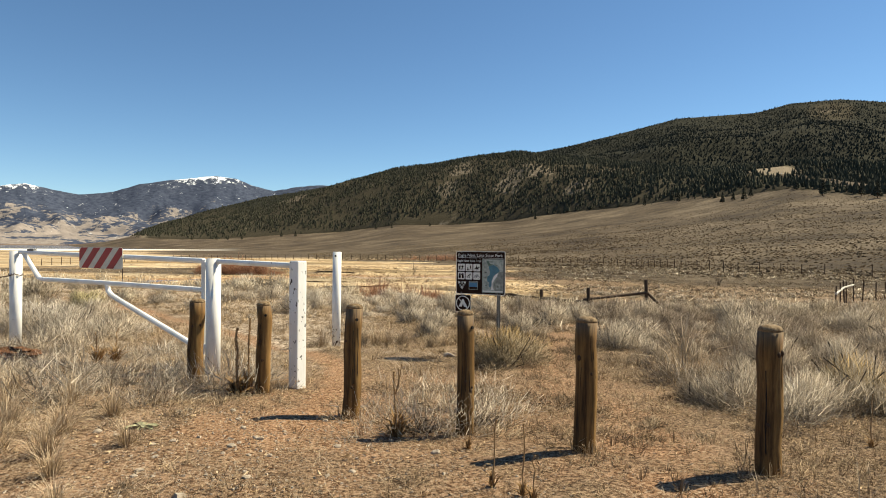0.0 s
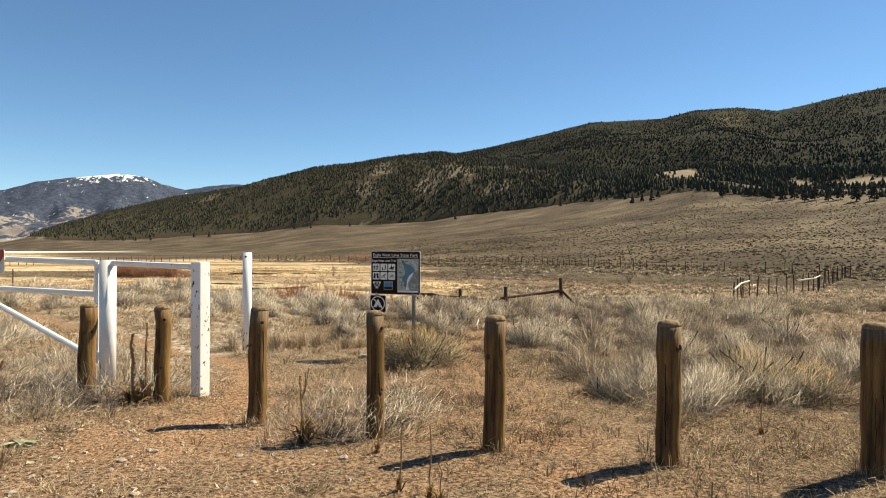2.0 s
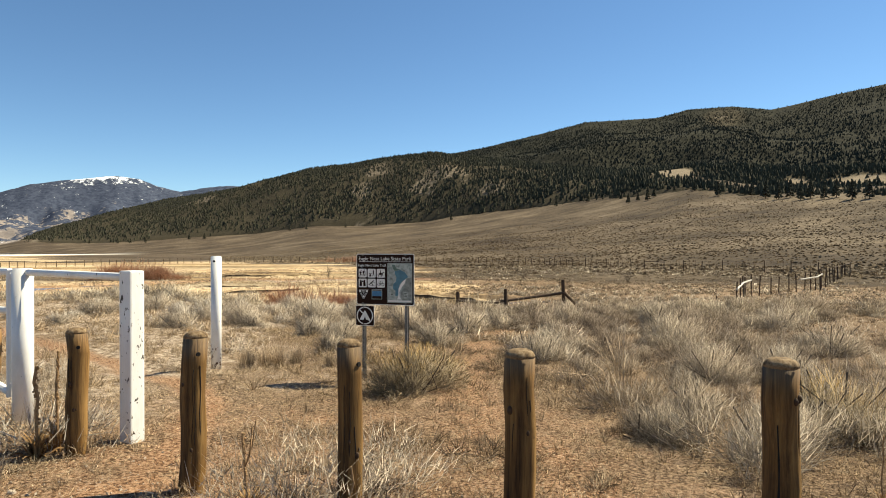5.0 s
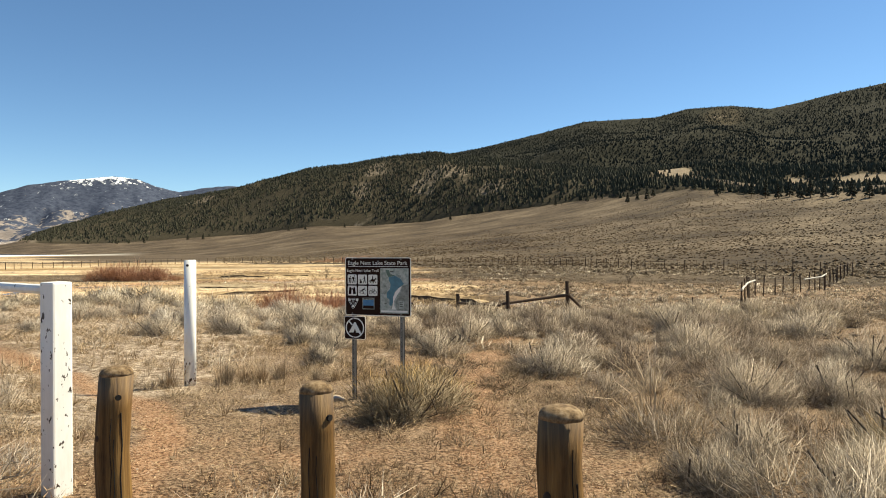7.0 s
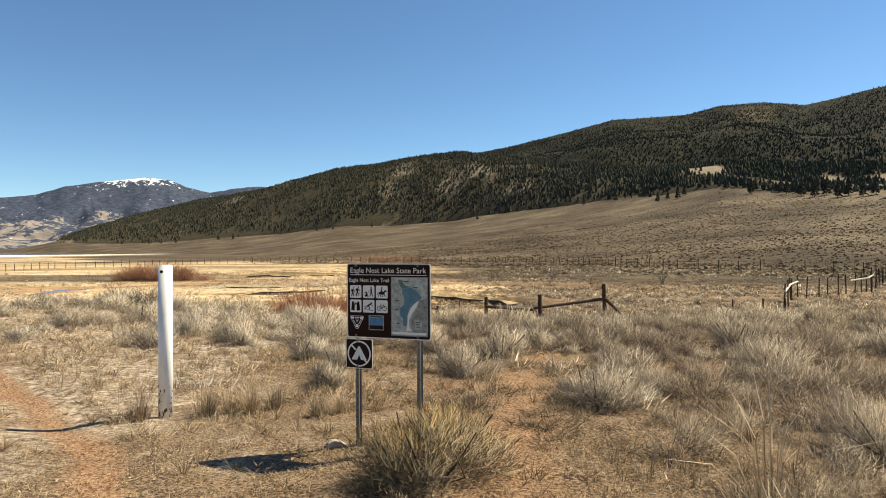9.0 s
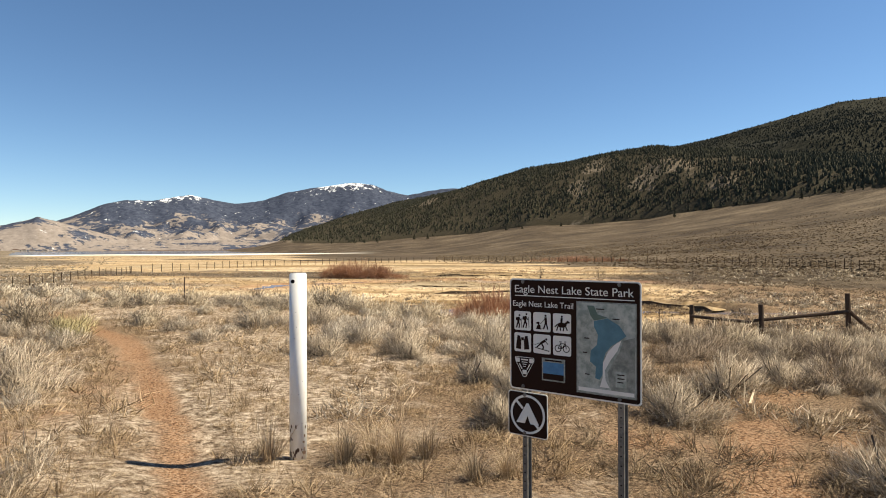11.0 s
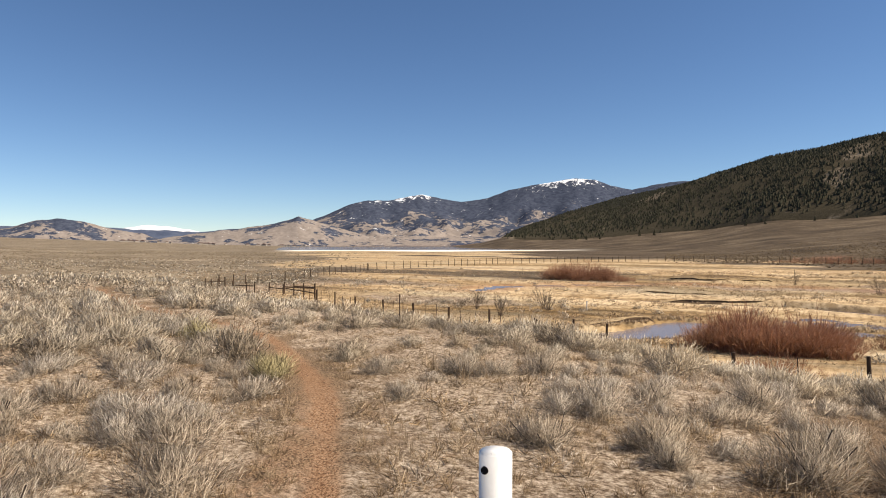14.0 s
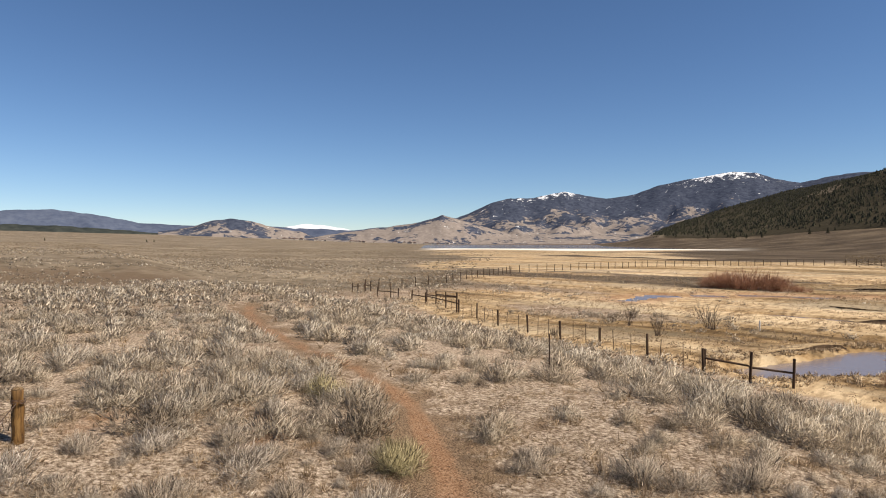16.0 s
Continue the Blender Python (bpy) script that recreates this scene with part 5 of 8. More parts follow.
def fan(n, r0, r1, a0, a1, power=0.5, cx=0.0, cy=0.0):
    A = np.radians(rng.uniform(a0, a1, n))
    R = (r0 ** (1 / power) + (r1 ** (1 / power) - r0 ** (1 / power)) * rng.random(n)) ** power
    return cx + R * np.sin(A), cy + R * np.cos(A)


def planted(cell, cx, cy, r0, r1, a0, a1):
    """One plant to a cell, shifted about, within a sector."""
    n = int(r1 / cell) + 1
    gx, gy = np.meshgrid(np.arange(-n, n + 1), np.arange(-n, n + 1))
    X = (gx.ravel() + rng.uniform(-0.62, 0.62, gx.size)) * cell
    Y = (gy.ravel() + rng.uniform(-0.46, 0.46, gx.size)) * cell
    r, a = np.hypot(X, Y), np.degrees(np.arctan2(X, Y))
    k = (r >= r0) & (r < r1) & (a > a0) & (a < a1)
    return X[k] + cx, Y[k] + cy


# the larger bushes: place, height, spread
BIG_SAGE = [(3.3, 5.75, 0.55, 1.15), (4.0, 6.2, 0.60, 1.15), (2.55, 6.15, 0.42, 1.1), (3.2, 6.75, 0.45, 1.1), (4.5, 8.75, 0.66, 1.05), (5.5, 8.7, 0.62, 1.1), (2.9, 10.8, 0.6, 1.05), (5.9, 12.6, 0.7, 1.05), (6.7, 14.8, 0.75, 1.0), (9.0, 13.8, 0.7, 1.1), (3.3, 15.2, 0.6, 1.05), (7.6, 10.6, 0.7, 1.1), (6.3, 7.0, 0.6, 1.1), (4.9, 5.2, 0.5, 1.1),
            (-6.4, 10.9, 0.75, 1.1), (-7.2, 10.9, 0.7, 1.0), (-3.7, 16.0, 0.6, 1.1), (-2.4, 16.6, 0.6, 1.0), (-0.25, 12.5, 0.45, 1.1), (-0.75, 16.3, 0.85, 0.95), (0.25, 16.6, 0.8, 1.0), (1.2, 15.6, 0.7, 1.05), (-0.7, 14.5, 0.5, 1.0), (-0.1, 13.6, 0.5, 1.05), (1.6, 13.0, 0.55, 1.1), (2.4, 14.3, 0.6, 1.1),
            (-6.7, 19.3, 0.6, 0.95), (-2.15, 16.1, 0.45, 1.1), (-8.0, 13.7, 0.55, 1.1), (-12.3, 17.6, 0.55, 1.05), (-13.2, 17.1, 0.5, 1.0), (-12.1, 15.6, 0.45, 1.1), (-9.7, 15.2, 0.45, 1.1), (-8.2, 13.2, 0.5, 1.2), (-10.2, 12.8, 0.5, 1.2), (-5.4, 20.2, 0.6, 1.15), (-3.0, 19.0, 0.6, 1.15), (-1.6, 19.6, 0.65, 1.1)]

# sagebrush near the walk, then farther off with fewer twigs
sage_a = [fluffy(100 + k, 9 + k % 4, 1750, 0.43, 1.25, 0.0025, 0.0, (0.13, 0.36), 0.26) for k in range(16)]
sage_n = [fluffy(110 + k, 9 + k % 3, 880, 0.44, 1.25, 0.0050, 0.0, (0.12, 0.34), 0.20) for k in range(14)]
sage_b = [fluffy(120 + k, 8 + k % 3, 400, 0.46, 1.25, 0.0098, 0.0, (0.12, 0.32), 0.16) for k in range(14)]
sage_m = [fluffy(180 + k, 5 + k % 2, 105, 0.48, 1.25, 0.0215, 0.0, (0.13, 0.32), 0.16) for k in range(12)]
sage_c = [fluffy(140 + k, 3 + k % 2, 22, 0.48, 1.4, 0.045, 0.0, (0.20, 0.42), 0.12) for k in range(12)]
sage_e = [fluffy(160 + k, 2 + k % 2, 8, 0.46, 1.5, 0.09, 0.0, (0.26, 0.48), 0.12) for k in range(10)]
low_scrub = [fluffy(170 + k, 5 + k % 3, 110, 0.20, 2.1, 0.0042, 0.0, (0.2, 0.6), 0.2) for k in range(10)]


def mound(seed, h, w, sides=5):
    """A far bush: an uneven low heap."""
    g = np.random.default_rng(seed)
    a = np.arange(sides) * math.tau / sides + g.uniform(-0.3, 0.3, sides)
    q = h * w * g.uniform(0.75, 1.25, sides)
    V = np.stack([q * np.cos(a), q * np.sin(a), np.full(sides, -0.05)], 1)
    V = np.vstack([V, [[g.normal(0, 0.12 * h), g.normal(0, 0.12 * h), h]]])
    return V, np.array([(k, (k + 1) % sides, sides) for k in range(sides)]), np.array([0.25] * sides + [0.85])


sage_d = [mound(160 + k, 0.42, 1.1) for k in range(8)]
CX, CY = -1.5, 8.0
X, Y = planted(0.72, CX, CY, 0.0, 13.5, -112, 62)
k = (rng.random(len(X)) < 1.7 * sage_density(X, Y)) & clear_of_works(X, Y, 0.5)
k &= ~((np.abs(X) < 2.3) & (Y < 10.5)) & (np.hypot(X - 0.6, Y - 9.35) > 0.6)
for bx, by, bh, bw in BIG_SAGE:
    k &= np.hypot(X - bx, Y - by) > 0.75 * bh * bw + 0.15
X, Y = X[k], Y[k]
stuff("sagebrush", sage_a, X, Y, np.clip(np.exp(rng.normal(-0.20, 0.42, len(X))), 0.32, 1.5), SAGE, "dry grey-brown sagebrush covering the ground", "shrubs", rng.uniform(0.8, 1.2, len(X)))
X, Y = planted(0.74, CX, CY, 13.5, 21.0, -112, 62)
k = (rng.random(len(X)) < 1.7 * sage_density(X, Y)) & clear_of_works(X, Y, 0.5)
for bx, by, bh, bw in BIG_SAGE:
    k &= np.hypot(X - bx, Y - by) > 0.75 * bh * bw + 0.15
X, Y = X[k], Y[k]
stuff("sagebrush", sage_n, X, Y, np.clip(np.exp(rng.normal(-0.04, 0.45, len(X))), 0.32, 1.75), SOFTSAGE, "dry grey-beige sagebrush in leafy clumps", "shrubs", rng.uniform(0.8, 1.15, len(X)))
X, Y = planted(0.90, CX, CY, 21.0, 33, -95, 52)
k = (rng.random(len(X)) < 1.7 * sage_density(X, Y)) & clear_of_works(X, Y, 0.5)
X, Y = X[k], Y[k]
stuff("sagebrush", sage_b, X, Y, np.clip(np.exp(rng.normal(-0.02, 0.38, len(X))), 0.36, 1.45) * (1 + 0.35 * np.exp(-((X + 4.5) / 6) ** 2)), SOFTSAGE, "dry grey sagebrush thinning out towards the meadow", "shrubs", rng.uniform(0.8, 1.15, len(X)))
X, Y = planted(1.14, CX, CY, 33, 64, -90, 52)
k = (rng.random(len(X)) < 1.6 * sage_density(X, Y)) & clear_of_works(X, Y, 0.5)
X, Y = X[k], Y[k]
stuff("sagebrush", sage_m, X, Y, np.clip(np.exp(rng.normal(0.16, 0.32, len(X))), 0.5, 1.9), SOFTSAGE, "grey sagebrush across the rolling flats", "shrubs", rng.uniform(0.8, 1.1, len(X)))


def far_sage(X, Y):
    s = 0.27 * X + 0.96 * Y
    az = np.degrees(np.arctan2(X, Y))
    r = np.hypot(X, Y)
    m = sm(33, 41, s) * (1 - sm(200, 330, r) * sm(-12, -2, az)) * sm(-51, -38, az) * (1 - 0.7 * np.exp(-((X + 58) / 20) ** 2 - ((Y - 86) / 9) ** 2)) * (1 - 0.8 * sm(6, 17, az))
    return (0.02 + 0.98 * (1 - m)) * sm(0.35, 0.6, fbm(X * 0.06, Y * 0.06, 3))


X, Y = fan(26000, 60, 170, -45, 47, 0.6)
k = rng.random(len(X)) < (0.45 + 0.35 * sm(-40, -55, np.degrees(np.arctan2(X, Y)))) * far_sage(X, Y)
X, Y = X[k], Y[k]
stuff("sagebrush", sage_c, X, Y, rng.uniform(0.7, 1.5, len(X)), SOFTSAGE, "scattered grey sagebrush on the far flats", "shrubs", rng.uniform(0.6, 1.0, len(X)))

def in_hollow(X, Y):
    az, r = np.degrees(np.arctan2(X, Y)), np.hypot(X, Y)
    return np.exp(-((az + 68) / 13) ** 2 - ((r - 106 + 24 * (fbm(X * 0.05, Y * 0.05, 3) - 0.5)) / 20) ** 2)


X, Y = planted(1.15, 0.0, 0.0, 60, 112, -93, -40)
k = (rng.random(len(X)) < (0.30 + 0.70 * far_sage(X, Y)) * (1 - 0.40 * np.clip(1.4 * in_hollow(X, Y), 0, 1))) & (far_sage(X, Y) > 0.03)
X, Y = X[k], Y[k]
stuff("sagebrush", sage_c, X, Y, rng.uniform(0.55, 1.4, len(X)), SOFTSAGE, "grey sagebrush spread over the western flats", "shrubs", rng.uniform(0.6, 1.0, len(X)))
X, Y = planted(1.65, 0.0, 0.0, 112, 260, -93, -40)
k = (rng.random(len(X)) < (0.25 + 0.70 * far_sage(X, Y)) * (1 - 0.40 * np.clip(1.4 * in_hollow(X, Y), 0, 1))) & (far_sage(X, Y) > 0.03)
X, Y = X[k], Y[k]
stuff("sagebrush", sage_e, X, Y, rng.uniform(0.7, 1.7, len(X)), SOFTSAGE, "low grey sagebrush dotting the far western flats", "shrubs", rng.uniform(0.5, 0.9, len(X)))
X, Y = fan(44000, 150, 560, -84, 47, 0.75)
k = (rng.random(len(X)) < 0.25 + 0.75 * far_sage(X, Y)) & (far_sage(X, Y) > 0.02) & (np.hypot(X, Y) < np.interp(np.degrees(np.arctan2(X, Y)), AZ_T, R_T))
k_w = np.degrees(np.arctan2(X, Y)) < -32
for pick, mat, label in ((k & ~k_w, FARSAGE, "low brown sagebrush dotting the slope under the hill"), (k & k_w, PALESAGE, "low pale sagebrush across the western plain")):
    stuff("sagebrush", sage_d, X[pick], Y[pick], rng.uniform(0.7, 1.4, pick.sum()), mat, label, "shrubs", rng.uniform(0.45, 0.9, pick.sum()))

X, Y = fan(26000, 120, 460, -12, 48, 0.62)
k = (rng.random(len(X)) < 0.30 + 0.70 * sm(0.38, 0.60, fbm(X * 0.016, Y * 0.05 + 3, 4))) & (np.hypot(X, Y) < 0.96 * np.interp(np.degrees(np.arctan2(X, Y)), AZ_T, R_T)) & (np.hypot(X, Y) > 190 - 6 * np.degrees(np.arctan2(X, Y)))
stuff("sagebrush", [mound(700 + q, 0.30, 1.6, 3) for q in range(8)], X[k], Y[k], rng.uniform(0.6, 1.7, k.sum()), FARSAGE, "low brown sagebrush and grass clumps across the slope", "shrubs", rng.uniform(0.5, 1.0, k.sum()))
X, Y = fan(9000, 34, 150, 2, 48, 0.6)
k = (rng.random(len(X)) < sm(2, 20, np.degrees(np.arctan2(X, Y)) + 14 * (fbm(X * 0.06, Y * 0.06 + 8, 3) - 0.5))) & (rng.random(len(X)) < 0.35 + 0.65 * sm(0.35, 0.6, fbm(X * 0.05 + 2, Y * 0.09, 3)))
X, Y = X[k], Y[k]
stuff("sagebrush", [fluffy(190 + k, 3 + k % 2, 24, 0.44, 1.35, 0.028, 0.0, (0.18, 0.42), 0.15) for k in range(8)], X, Y, rng.uniform(0.6, 1.4, len(X)), EASTSAGE, "low brown sagebrush over the eastern flats", "shrubs", rng.uniform(0.6, 1.0, len(X)))

# low grey scrub between the bushes
X, Y = planted(0.62, -6.0, 13.0, 2.0, 21.0, -180, 180)
k = (rng.random(len(X)) < 0.85 * sm(0.36, 0.56, fbm(X * 0.5 + 21, Y * 0.5, 3)) * (0.30 + 0.70 * np.clip(2.0 * sage_density(X, Y), 0, 1))) & clear_of_works(X, Y, 0.3) & (Y > 7.5) & ((X < -3.0) | (Y > 12) | (X > 2.5))
X, Y = X[k], Y[k]
stuff("low_scrub", low_scrub, X, Y, np.exp(rng.normal(0.0, 0.35, len(X))), SAGE, "low grey dry scrub and matted twigs between the bushes", "shrubs", rng.uniform(0.6, 1.2, len(X)))

X, Y = planted(0.50, 4.0, 7.5, 0.0, 7.0, -180, 180)
k = (rng.random(len(X)) < 0.80 * sm(1.5, 2.6, X - 0.10 * Y + 0.9 * (fbm(X * 0.8, Y * 0.8, 2) - 0.5)) * sm(4.1, 5.2, Y)) & clear_of_works(X, Y, 0.1) & (dist_to(SIDE_TRAIL, X, Y) > 0.55)
X, Y = X[k], Y[k]
stuff("sagebrush", [fluffy(150 + k, 5 + k % 3, 950, 0.34, 1.25, 0.0016, -0.06, (0.13, 0.42), 0.30) for k in range(14)], X, Y, np.clip(np.exp(rng.normal(0.0, 0.4, len(X))), 0.4, 1.8), SAGE, "tangled grey dry sagebrush beside the bollards", "shrubs", rng.uniform(0.75, 1.15, len(X)))

X, Y = planted(0.36, -3.6, 6.6, 0.0, 3.6, -180, 180)
k = (rng.random(len(X)) < 0.92 * sm(0.30, 0.52, fbm(X * 0.9 + 31, Y * 0.9, 3)) * sm(-0.7, -1.7, X + 0.22 * (Y - 5.5)) * sm(4.9, 5.6, Y + 0.12 * X)) & clear_of_works(X, Y, 0.02) & (dist_to(TRAIL, X, Y) > 0.7)
X, Y = X[k], Y[k]
stuff("low_scrub", [fluffy(810 + k, 5 + k % 3, 420, 0.23, 1.7, 0.0015, 0.0, (0.22, 0.65), 0.35) for k in range(12)], X, Y, np.exp(rng.normal(0.0, 0.35, len(X))), SAGE, "low grey leafless scrub matted over the ground by the gate", "shrubs", rng.uniform(0.7, 1.3, len(X)))
X, Y = planted(0.30, 0.0, 4.2, 0.0, 3.4, -180, 180)
k = (rng.random(len(X)) < 0.75 * sm(0.44, 0.58, fbm(X * 0.8 + 17, Y * 0.8, 3))) & clear_of_works(X, Y, 0.0) & (np.hypot(X + 1.2, Y - 4.8) > 0.9) & (Y > 2.4)
X, Y = X[k], Y[k]
stuff("low_scrub", [fluffy(830 + k, 5 + k % 3, 260, 0.085, 2.6, 0.0013, 0.0, (0.35, 1.0), 0.35) for k in range(10)], X, Y, np.exp(rng.normal(0.0, 0.3, len(X))), DULLGRASS, "low pale grey mat of dead grass and twigs", "shrubs", rng.uniform(0.7, 1.2, len(X)))

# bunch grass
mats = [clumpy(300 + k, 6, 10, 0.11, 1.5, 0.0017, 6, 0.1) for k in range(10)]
grass_a = [tuft(200 + k, 18, 0.18, 0.55, 0.0016) for k in range(8)]
grass_n = [spray(240 + k, 14, 0, 0.19, 0.9, 0.0030, up=0.25) for k in range(8)]
grass_b = [spray(220 + k, 8, 0, 0.30, 0.9, 0.011, up=0.25) for k in range(6)]


def grass_here(X, Y):
    bare = np.maximum(1 - sm(0.15, 0.5, dist_to(TRAIL, X, Y)), 0.6 * (1 - sm(0.1, 0.6, dist_to(SIDE_TRAIL, X, Y))))
    bare = np.maximum(bare, 0.8 * np.exp(-((X + 1.3) ** 2 + (Y - 4.4) ** 2) / 1.6))
    return (0.22 + 0.78 * sm(0.38, 0.58, fbm(X * 0.9, Y * 0.9, 3))) * (1 - bare)


X, Y = planted(0.155, 0.0, 4.5, 0.0, 5.2, -180, 180)
k = (rng.random(len(X)) < 0.15 + 0.85 * sm(0.40, 0.58, fbm(X * 1.3 + 5, Y * 1.3, 3))) & (rng.random(len(X)) < grass_here(X, Y) + 0.15) & (Y > 1.6) & (Y < 9.5)
X, Y = X[k], Y[k]
stuff("matted_grass", mats, X, Y, rng.uniform(0.6, 1.5, len(X)), STRAW, "low matted grey-straw grass over the red soil", "grass", rng.uniform(0.6, 1.1, len(X)), sink=0.008)
fuzz = [fluffy(850 + k, 5 + k % 3, 150, 0.10, 2.4, 0.0016, 0.0, (0.4, 1.2), 0.35) for k in range(12)]
X, Y = planted(0.30, -1.6, 12.4, 0.0, 5.4, -180, 180)
k = (rng.random(len(X)) < 0.15 + 0.85 * sm(0.36, 0.54, fbm(X * 0.9 + 5, Y * 0.9, 3))) & clear_of_works(X, Y, 0.08) & (Y > 9.0)
X, Y = X[k], Y[k]
for pick, mat, label in ((X < 0.6, STRAW, "low fuzzy straw grass round the white post"), (X >= 0.6, DULLGRASS, "low fuzzy grey-brown grass behind the sign")):
    stuff("matted_grass", fuzz, X[pick], Y[pick], np.exp(rng.normal(0.05, 0.35, pick.sum())), mat, label, "grass", rng.uniform(0.6, 1.2, pick.sum()), sink=0.01)
fuzz_b = [fluffy(870 + k, 5 + k % 3, 80, 0.10, 2.6, 0.0030, 0.0, (0.4, 1.2), 0.35) for k in range(12)]
X, Y = planted(0.37, -8.2, 15.2, 0.0, 7.8, -180, 180)
k = (rng.random(len(X)) < 0.15 + 0.85 * sm(0.36, 0.54, fbm(X * 0.9 + 5, Y * 0.9, 3))) & clear_of_works(X, Y, 0.12) & (np.hypot(X + 1.6, Y - 12.4) > 5.2)
stuff("matted_grass", fuzz_b, X[k], Y[k], np.exp(rng.normal(0.1, 0.35, k.sum())), STRAW, "low fuzzy straw grass along the trail", "grass", rng.uniform(0.6, 1.2, k.sum()), sink=0.01)
X, Y = fan(2300, 1.5, 9.5, -84, 47, 0.6)
k = rng.random(len(X)) < grass_here(X, Y)
X, Y = X[k], Y[k]
stuff("dry_grass", grass_a, X, Y, rng.uniform(0.4, 1.3, len(X)), STRAW, "dry straw-coloured bunch grass", "grass", rng.uniform(0.4, 1.0, len(X)))
X, Y = fan(12500, 7.5, 28, -84, 47, 0.55)
k = rng.random(len(X)) < grass_here(X, Y)
X, Y = X[k], Y[k]
stuff("dry_grass", grass_n, X, Y, rng.uniform(0.45, 1.5, len(X)), STRAW, "matted pale dry grass between the bushes", "grass", rng.uniform(0.4, 1.0, len(X)))
wisp = [tuft(230 + k, 24, 0.34, 0.5, 0.0018) for k in range(8)]
X, Y = planted(0.21, 0, 0, 3.7, 12.0, 8, 48)
k = (0.42 * sm(1.3, 2.6, X - 0.06 * Y) * (0.15 + 0.85 * sm(0.40, 0.6, fbm(X * 0.8 + 2, Y * 0.8, 3))) > rng.random(len(X))) & clear_of_works(X, Y, 0.05)
X, Y = X[k], Y[k]
stuff("dry_grass", wisp, X, Y, rng.uniform(0.5, 1.15, len(X)), DULLGRASS, "wispy grey-brown dead grass among the sagebrush", "grass", rng.uniform(0.5, 1.0, len(X)))
X, Y = planted(0.36, CX, CY, 0.5, 15.0, -100, 40)
k = (sm(0.34, 0.62, fbm(X * 0.5 + 12, Y * 0.5, 3)) > rng.random(len(X))) & (Y > 8.6) & clear_of_works(X, Y, 0.1) & (X < 3.0)
X, Y = X[k], Y[k]
stuff("dry_grass", wisp, X, Y, rng.uniform(0.4, 1.1, len(X)), STRAW, "tall pale dry grass beside the trail", "grass", rng.uniform(0.5, 1.1, len(X)))
# flattened straw lying over the ground
litter = []
for k in range(6):
    g_ = np.random.default_rng(260 + k)
    c_ = g_.normal(0, 0.15, (26, 3)) * (1, 1, 0)
    a_ = g_.uniform(0, 6.28, 26)
    d_ = np.stack([np.cos(a_), np.sin(a_), g_.uniform(-0.05, 0.35, 26)], 1) * g_.uniform(0.02, 0.075, 26)[:, None]
    s_ = np.stack([-np.sin(a_), np.cos(a_), 0 * a_], 1) * 0.0021
    c_[:, 2] = 0.014
    v_ = np.stack([c_ - d_ - s_, c_ - d_ + s_, c_ + d_], 1).reshape(-1, 3)
    litter.append((v_, np.arange(78).reshape(-1, 3), np.tile((0.2, 0.2, 1.0), 26)))
X, Y = fan(2800, 1.5, 11, -84, 47, 0.62)
k = (dist_to(TRAIL, X, Y) > 0.3) & (rng.random(len(X)) > 0.85 * np.exp(-((X + 1.3) ** 2 + (Y - 4.7) ** 2) / 1.8)) & (rng.random(len(X)) < 0.35 + 0.65 * sm(0.35, 0.6, fbm(X * 0.8 + 4, Y * 0.8, 3)))
X, Y = X[k], Y[k]
stuff("straw_litter", litter, X, Y, rng.uniform(0.7, 1.3, len(X)), STRAW, "flattened dead straw lying over the ground", "grass", sink=0.0)
X, Y = fan(15000, 25, 95, -84, 47, 0.6)
k = (rng.random(len(X)) < 0.2 + 0.8 * sm(0.4, 0.62, fbm(X * 0.3, Y * 0.3, 3))) & clear_of_works(X, Y)
X, Y = X[k], Y[k]
stuff("dry_grass", grass_b, X, Y, rng.uniform(0.5, 1.3, len(X)), STRAW, "pale dry grass over the meadow edge", "grass", rng.uniform(0.5, 1.0, len(X)))

tussock = [filled(280 + k, 1, 0, 0.20, 1.3, 0.012, 8) for k in range(6)]
X, Y = fan(52000, 40, 150, -62, 24, 0.6)
s_ = 0.27 * X + 0.96 * Y
k = (s_ > 37) & (rng.random(len(X)) < (0.15 + 0.85 * sm(0.42, 0.60, fbm(X * 0.10, Y * 0.30, 3))) * (1 - sm(6, 22, np.degrees(np.arctan2(X, Y)))) * sm(-60, -45, np.degrees(np.arctan2(X, Y)))) & (creek_dist(X, Y) > 0.5)
X, Y = X[k][:8000], Y[k][:8000]
stuff("meadow_tussocks", tussock, X, Y, rng.uniform(0.6, 1.5, len(X)) * (1 + np.hypot(X, Y) / 160), STRAW, "golden tussock grass across the meadow", "grass")


